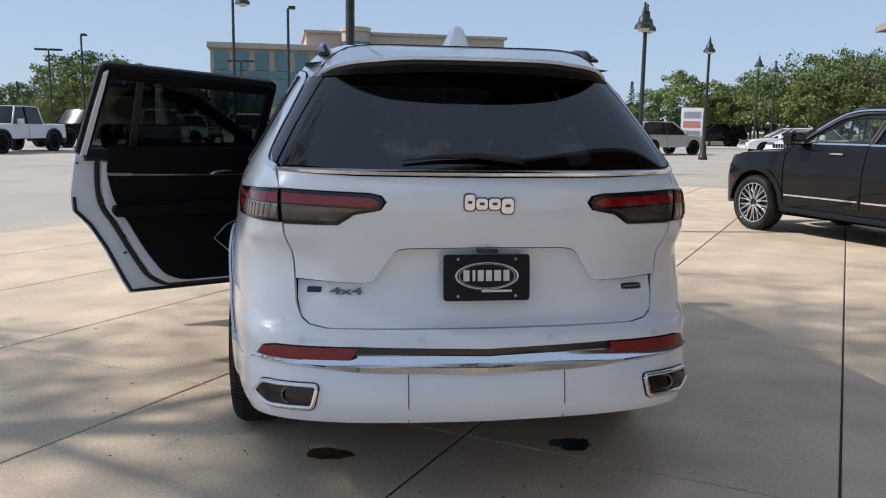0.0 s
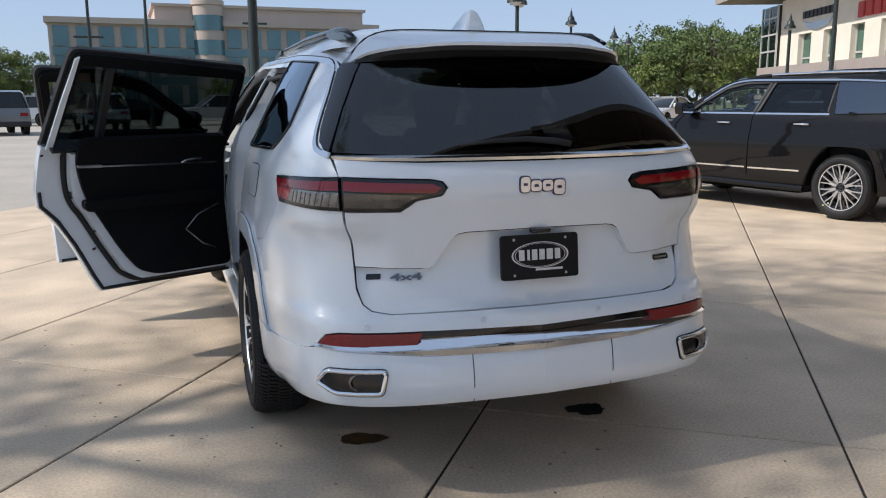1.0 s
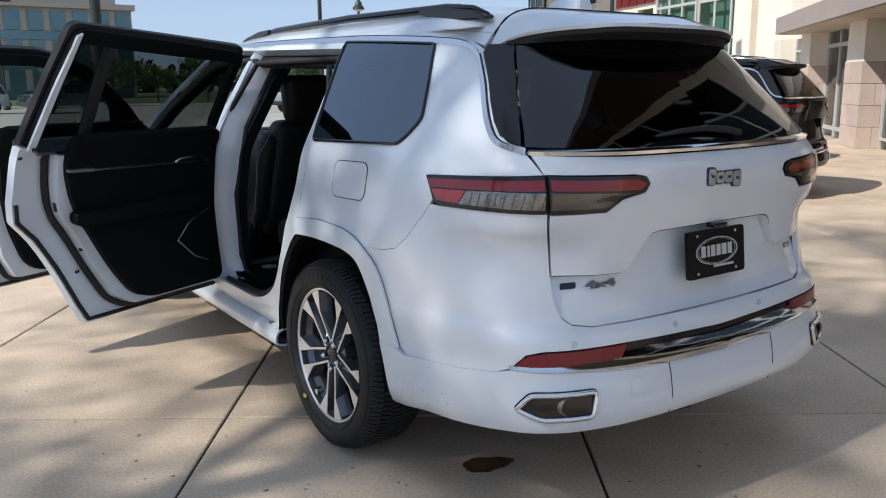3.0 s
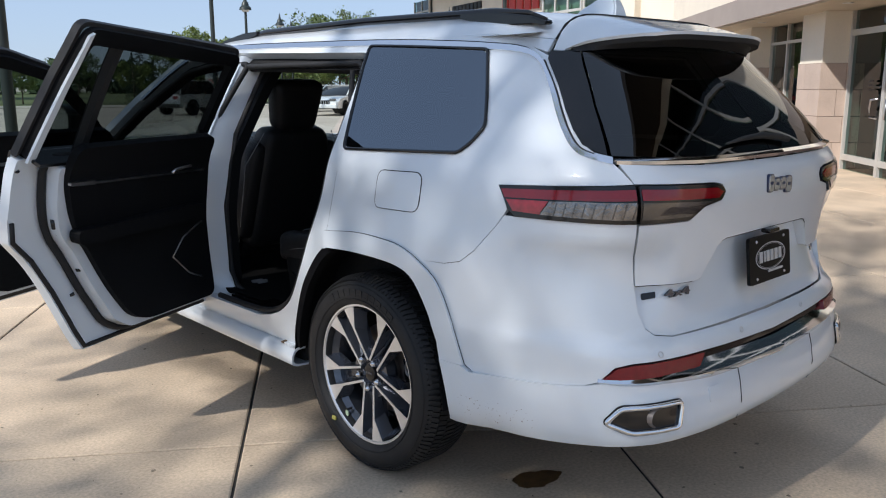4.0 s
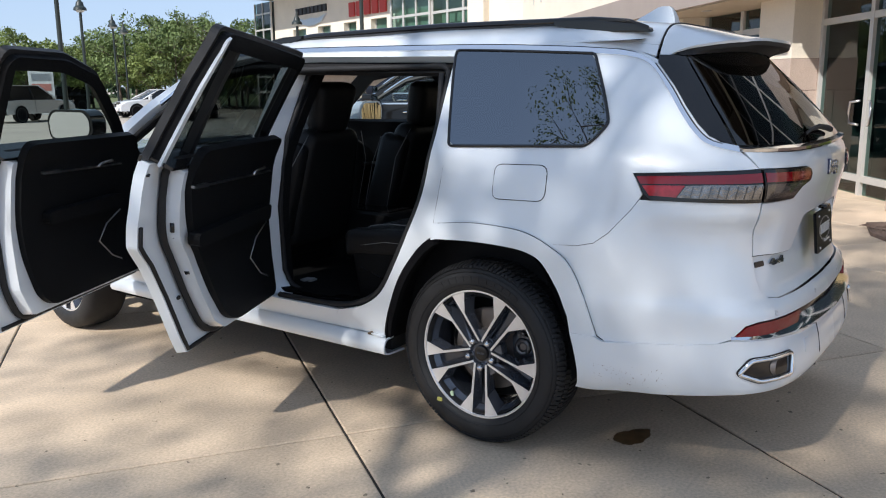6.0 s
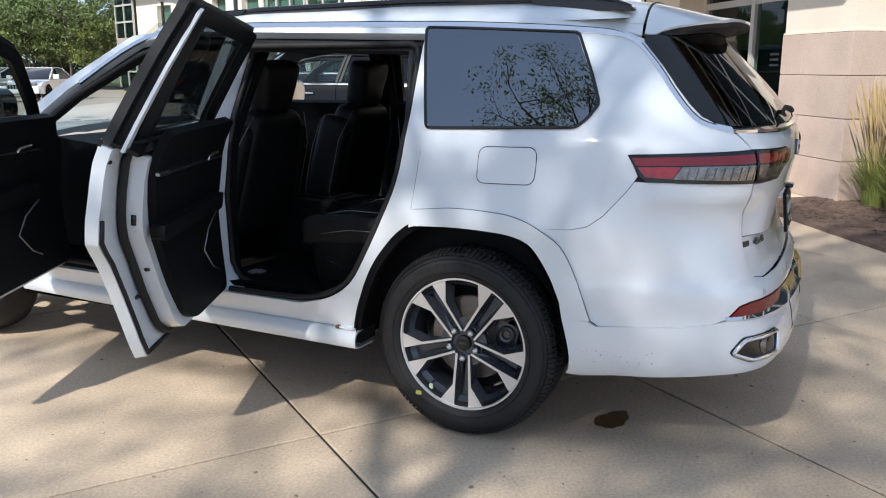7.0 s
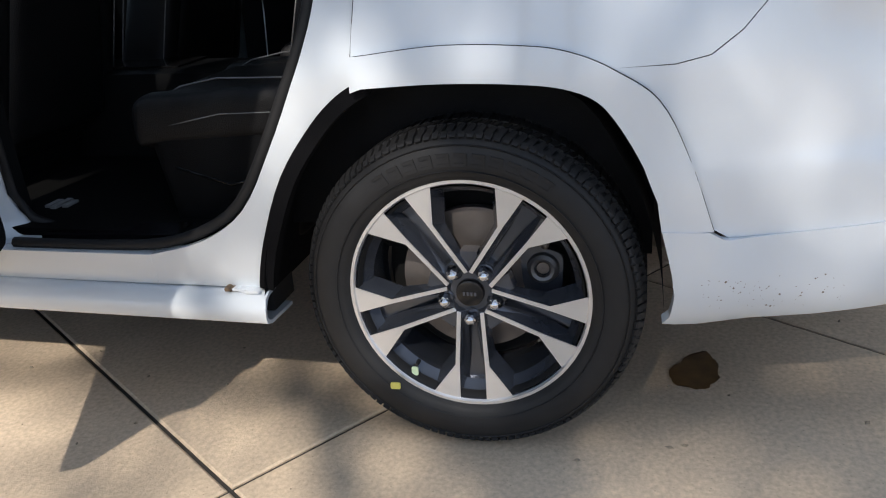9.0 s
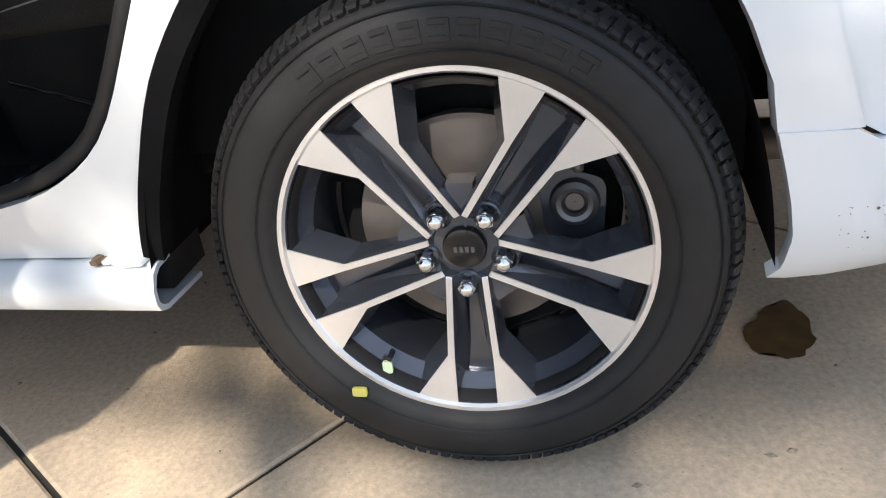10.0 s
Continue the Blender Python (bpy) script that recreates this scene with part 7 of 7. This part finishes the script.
for z in (1.0, 4.0, 7.0):
    n = 16
    for i in range(n):
        a, b = OW * i / n + .45, OW * (i + 1) / n - .25
        ob_("window", OFFGLASS, a, b, .1, .5, z, z + 2.0)
    ob_("spandrel_glass", OFFGLASS, .3, OW - .3, .18, .5, z - .95, z - .1)
lathe("stair_drum", [(.001, 0), (1.6, 0), (1.6, 11.4), (1.75, 11.5), (1.75, 12.0), (.001, 12.0)], OFFWALL, office, "round beige corner drum", n=32, axis='Z', m=OX @ Matrix.Translation((16.0, .4, 0)))
for z in (6.2, 8.8):
    lathe("drum_glass", [(1.64, z), (1.64, z + 1.6)], OFFGLASS, office, n=32, axis='Z', m=OX @ Matrix.Translation((16.0, .4, 0)))

# ---- parked cars far off ----
def prof_car(name, label, kind, paint, x, y, yaw, rails=False):
    """A far parked car: lofted body, glasshouse, wheels, lamps."""
    car = new(name)
    tagged(car, label, "car", group="parked cars in the lot")
    car.matrix_world = Matrix.Translation((x, y, 0)) @ Matrix.Rotation(radians(yaw), 4, 'Z')
    P = dict(
        sedan=dict(L=4.9, W=.92, body=[(0, .38), (.02, .80), (.10, .93), (.9, .98), (1.5, .96), (3.4, .96), (4.4, .86), (4.85, .70), (4.9, .38)], roof=[(.75, .96), (1.5, 1.40), (2.0, 1.46), (2.6, 1.45), (3.55, .97)], ax=(.95, 3.95), r=.34),
        suv=dict(L=4.7, W=.93, body=[(0, .42), (.0, .80), (.06, 1.02), (.9, 1.06), (3.3, 1.04), (4.3, .98), (4.65, .80), (4.7, .42)], roof=[(.12, 1.04), (.42, 1.62), (.8, 1.70), (2.4, 1.69), (3.3, 1.05)], ax=(.9, 3.75), r=.36),
        van=dict(L=5.1, W=.98, body=[(0, .36), (.0, .80), (.04, 1.04), (.9, 1.08), (3.7, 1.04), (4.6, .94), (5.05, .72), (5.1, .36)], roof=[(.10, 1.06), (.36, 1.68), (.8, 1.76), (2.9, 1.72), (4.0, 1.05)], ax=(1.0, 4.05), r=.35),
        boxy=dict(L=4.7, W=.92, body=[(0, .52), (.0, 1.02), (.05, 1.14), (3.0, 1.16), (4.4, 1.12), (4.62, 1.05), (4.7, .55)], roof=[(.06, 1.14), (.14, 1.80), (.5, 1.85), (2.4, 1.84), (2.85, 1.16)], ax=(.95, 3.85), r=.42),
        pickup=dict(L=5.5, W=.92, body=[(0, .58), (.0, 1.14), (1.6, 1.16), (3.8, 1.18), (5.2, 1.14), (5.42, 1.05), (5.5, .60)], roof=[(1.65, 1.16), (1.72, 1.82), (2.0, 1.87), (3.3, 1.86), (3.75, 1.18)], ax=(1.0, 4.55), r=.43))[kind]
    def loft(prof, w0, w1, z0, z1, nm, material, lb=""):
        bm = bmesh.new()
        secs = []
        for sx in (-1, -.9, .9, 1):
            row = []
            for (yy, zz) in prof:
                t = (zz - z0) / (z1 - z0)
                w = w0 + (w1 - w0) * t
                row.append(bm.verts.new((sx * w, yy + (.04 if abs(sx) == 1 and yy < .2 else (-.10 if abs(sx) == 1 and yy > P["L"] - .5 else 0)), zz - (.03 if abs(sx) == 1 else 0))))
            secs.append(row)
        n = len(prof)
        for a, b in zip(secs, secs[1:]):
            for i in range(n):
                bm.faces.new((a[i], a[(i + 1) % n], b[(i + 1) % n], b[i]))
        bm.faces.new(secs[0][::-1])
        bm.faces.new(secs[-1])
        return part(nm, bm, material, car, lb, smooth=35)
    loft(P["body"], P["W"], P["W"] * .96, .4, 1.05, "body", paint)
    rf = P["roof"]
    zt = max(z for _, z in rf)
    zb = rf[0][1]
    loft(rf, P["W"] * .92, P["W"] * .70, zb, zt, "glasshouse", GLOSSBLK, "dark glasshouse")
    top = [(a, b) for a, b in rf if b > zb + (zt - zb) * .8]
    bm = bmesh.new()
    prism(bm, [(a, b - .02) for a, b in top] + [(a, b + .025) for a, b in top[::-1]], -P["W"] * .74, P["W"] * .74)
    part("roof", bm, paint, car, smooth=40)
    for sg in (-1, 1):
        for (y0, z0), (y1, z1) in ((rf[0], rf[1]), (rf[-1], rf[-2])):
            tube("pillar", [Vector((sg * P["W"] * .92, y0, z0)), Vector((sg * P["W"] * .735, y1, z1))], .035, paint, car, n=6)
        ym = (rf[1][0] + rf[-1][0]) / 2
        tube("pillar", [Vector((sg * P["W"] * .925, ym, zb)), Vector((sg * P["W"] * .735, ym - .1, zt - .05))], .03, GLOSSBLK, car, n=6)
        for a in P["ax"]:
            w = new("wheel")
            w.parent = car
            w.matrix_local = pose(sg * (P["W"] - .10), a, P["r"], 0, 0, 0 if sg < 0 else 180)
            r = P["r"]
            lathe("tyre", [(r * .66, -.10), (r * .8, -.125), (r * .96, -.11), (r, -.08), (r, .1), (r * .6, .1)], RUBBER, w, n=28)
            lathe("rim", [(.001, -.07), (r * .2, -.085), (r * .55, -.07), (r * .66, -.105)], SATIN if kind != "boxy" else RIMDARK, w, n=20)
            # black plates on the rim paint the shaded gaps between its spokes
            for q in range(5):
                bm = bmesh.new()
                prism(bm, [(-.03, .25 * r), (.03, .25 * r), (.075, .60 * r), (-.075, .60 * r)], -.082, -.07, m=Matrix.Rotation(radians(72 * q + 36), 4, 'X'))
                part("rim_opening", bm, GLOSSBLK, w)
            # flat black disc on the flank stands for the shade in the arch
            bm = bmesh.new()
            bmesh.ops.create_circle(bm, cap_ends=True, segments=28, radius=r * 1.15, matrix=Matrix.Translation((-.115, 0, .02)) @ Matrix.Rotation(radians(90), 4, 'Y'))
            part("wheel_well", bm, LINER, w)
        if kind in ("boxy", "pickup"):
            for a in P["ax"]:
                bm = bmesh.new()
                ang = [math.pi * i / 10 for i in range(11)]
                prism(bm, [(a + P["r"] * 1.38 * math.cos(t), P["r"] + P["r"] * 1.25 * math.sin(t)) for t in ang] + [(a + P["r"] * 1.18 * math.cos(t), P["r"] + P["r"] * 1.08 * math.sin(t)) for t in ang[::-1]], min(sg * (P["W"] - .03), sg * (P["W"] + .06)), max(sg * (P["W"] - .03), sg * (P["W"] + .06)))
                part("wheel_flare", bm, TRIMBLK, car, "black wheel flare")
        bm = bmesh.new()
        box(bm, sg * P["W"] * .70 - .16, sg * P["W"] * .70 + .16, -.015, .06, .80, .95, bevel=.02)
        part("tail_lamp", bm, RED, car, "red tail lamp")
        bm = bmesh.new()
        box(bm, sg * P["W"] * .68 - .15, sg * P["W"] * .68 + .15, P["L"] - .16, P["L"] - .02, .70 if kind in ("sedan", "van") else .82, .83 if kind in ("sedan", "van") else .98, bevel=.03)
        part("head_lamp", bm, SMOKE, car, "head lamp")
        bm = bmesh.new()
        box(bm, sg * (P["W"] + .02), sg * (P["W"] + .2), rf[-1][0] - .35, rf[-1][0] - .25, zb + .02, zb + .17, bevel=.03)
        part("mirror", bm, paint, car, "door mirror")
        tube("door_line", [Vector((sg * (P["W"] * .985), ym, zb - .03)), Vector((sg * (P["W"] + .004), ym, .5))], .006, SEAL, car, n=4)
    bm = bmesh.new()
    zg = .62 if kind in ("sedan", "van") else .80
    box(bm, -.48, .48, P["L"] - .06, P["L"] + .01, zg - .16, zg + .12, bevel=.02)
    grille = part("grille", bm, GLOSSBLK, car, "dark grille")
    for i in range(8):
        bm = bmesh.new()
        x0 = -.45 + i * .125
        box(bm, x0, x0 + .035, P["L"] - .02, P["L"] + .022, zg - .13, zg + .09, bevel=.006)
        part("grille_bar", bm, paint if kind in ("boxy", "pickup") else SATIN, grille)
    bm = bmesh.new()
    box(bm, -P["W"] * .96, P["W"] * .96, P["L"] - .25, P["L"] + .05, .36, .56, bevel=.05)
    part("front_bumper", bm, TRIMBLK if kind in ("boxy", "pickup") else paint, car, smooth=40)
    bm = bmesh.new()
    box(bm, -P["W"] * .96, P["W"] * .96, -.06, .2, .36, .58, bevel=.05)
    part("rear_bumper", bm, TRIMBLK if kind != "sedan" else paint, car, smooth=40)
    return car


WHITE2 = mat("plain_white_paint", (0.72, 0.73, 0.74), 0.3, coat=1.0, vary=0.02)
prof_car("pickup_truck", "white pickup truck with dark wheels parked in the lot", "pickup", WHITE2, -12.4, 36.5, 165)
prof_car("off_road_car", "black boxy off-road car parked behind", "boxy", BLACK, -11.3, 43.5, 150)
prof_car("off_road_car", "dark boxy off-road car parked in the lot", "boxy", GREYP, -7.4, 36.0, 20)
prof_car("small_suv", "silver compact car parked across the lot", "suv", SILVER, -6.6, 50.0, 70)
prof_car("minivan", "silver minivan seen from behind", "van", SILVER, -3.6, 38.5, 12)
prof_car("small_suv", "black sport utility car on the far road", "suv", BLACK, 33.0, 58.0, 80)
prof_car("small_suv", "silver sport utility car parked side on", "suv", SILVER, 15.5, 38.0, -70)
prof_car("sedan", "white sedan parked near the trees", "sedan", WHITE2, 27.0, 37.5, 75)
prof_car("sedan", "white sedan with dark grille parked in front", "sedan", WHITE2, 24.8, 34.5, 120)
prof_car("small_suv", "dark blue car parked by the showroom", "suv", NAVY, 23.2, 24.5, -30)
prof_car("sedan", "dark car parked beyond the lamp", "sedan", GREYP, 30.5, 42.0, 80)
prof_car("small_suv", "silver car parked in the row behind", "suv", SILVER, 4.0, 48.0, 100)
prof_car("small_suv", "grey car parked in the row behind", "suv", GREYP, 9.2, 47.0, 100)
prof_car("sedan", "dark car parked in the row behind", "sedan", BLACK, -.8, 47.5, 95)
# dealer sign by the road
sg_ = new("monument_sign")
tagged(sg_, "white roadside sign with plain panels", "sign")
sg_.matrix_world = Matrix.Translation((24.0, 48.5, 0)) @ Matrix.Rotation(radians(-28), 4, 'Z') @ Matrix.Scale(.82, 4)
bm = bmesh.new()
box(bm, -.85, .85, -.2, .2, 0, 3.3, bevel=.03)
part("cabinet", bm, WHITE2, sg_)
for z, c in ((2.5, SATIN), (1.75, mat("faded_red_panel", (0.5, 0.2, 0.17), 0.5, vary=0.1)), (1.0, SATIN)):
    bm = bmesh.new()
    box(bm, -.65, .65, -.23, -.2, z, z + .5)
    part("sign_panel", bm, c, sg_)

# ---- wet stains under the tail ----
STAIN = mat("wet_rusty_stain", (0.12, 0.068, 0.028), 0.3, vary=0.45, vscale=18)
STAIND = mat("dark_damp_stain", (0.022, 0.021, 0.020), 0.35, vary=0.4, vscale=18)
_r = np.random.default_rng(2)
for x, y, rx, ry, m_ in ((-.555, .62, .115, .055, STAIN), (.53, .60, .105, .065, STAIND)):
    pts = []
    for i in range(40):
        t = 2 * math.pi * i / 40
        q = 1 + .14 * math.sin(3 * t + x * 9) + .08 * math.sin(7 * t + 1) + .05 * _r.normal()
        pts.append((x + rx * q * math.cos(t) * .82 + ry * .5 * math.sin(t), y + ry * q * math.sin(t) - rx * .3 * math.cos(t)))
    bm = bmesh.new()
    bm.faces.new([bm.verts.new((a, b, .0025)) for a, b in pts])
    bmesh.ops.triangulate(bm, faces=bm.faces)
    st = part("wet_stain", bm, m_, None)
    tagged(st, "small dark wet stain on the concrete", "stain")

# ---- small leaf bits and grit on the concrete ----
DEBRIS = mat("dry_leaf_bits", (0.26, 0.21, 0.15), 0.9, vary=0.5, vscale=30)
_r = np.random.default_rng(31)
vs, fs = [], []
for _ in range(420):
    x, y = -4.6 + 6.4 * _r.random(), -2.6 + 6.2 * _r.random()
    a, l = _r.random() * 6.28, .003 + .012 * _r.random() ** 2.2
    w, h = l * (.35 + .5 * _r.random()), .001 + .25 * l
    u, v = Vector((math.cos(a), math.sin(a), 0)) * l, Vector((-math.sin(a), math.cos(a), 0)) * w
    c = Vector((x, y, .0005))
    k = len(vs)
    vs += [c - u, c - v * .9, c + u * .9, c + v, c + Vector((u.x * .2, u.y * .2, h + .0015))]
    fs += [(k, k + 1, k + 4), (k + 1, k + 2, k + 4), (k + 2, k + 3, k + 4), (k + 3, k, k + 4)]
db = obj("leaf_bits", vs, fs, DEBRIS)
tagged(db, "dry leaf bits and grit on the concrete", "debris", kind="stuff")

# ---- the near cars ----
build_suv("white_sport_utility_car", WHITE, "white three-row car with both driver side doors open")
black = build_suv("black_sport_utility_car", BLACK, "glossy black three-row car parked with doors closed", open_left=False, detail=False, roof_rail=CHROME)
black.matrix_world = Matrix.Translation((7.25, 5.24, 0)) @ Matrix.Rotation(radians(14.1), 4, 'Z') @ Matrix.Translation((0, -1.15, 0))
navy = build_suv("dark_blue_sport_utility_car", NAVY, "dark blue large car parked beyond the black one", open_left=False, detail=False)
navy.matrix_world = Matrix.Translation((11.2, 6.9, 0)) @ Matrix.Rotation(radians(14.1), 4, 'Z') @ Matrix.Diagonal((1.05, 1.05, 1.09, 1))
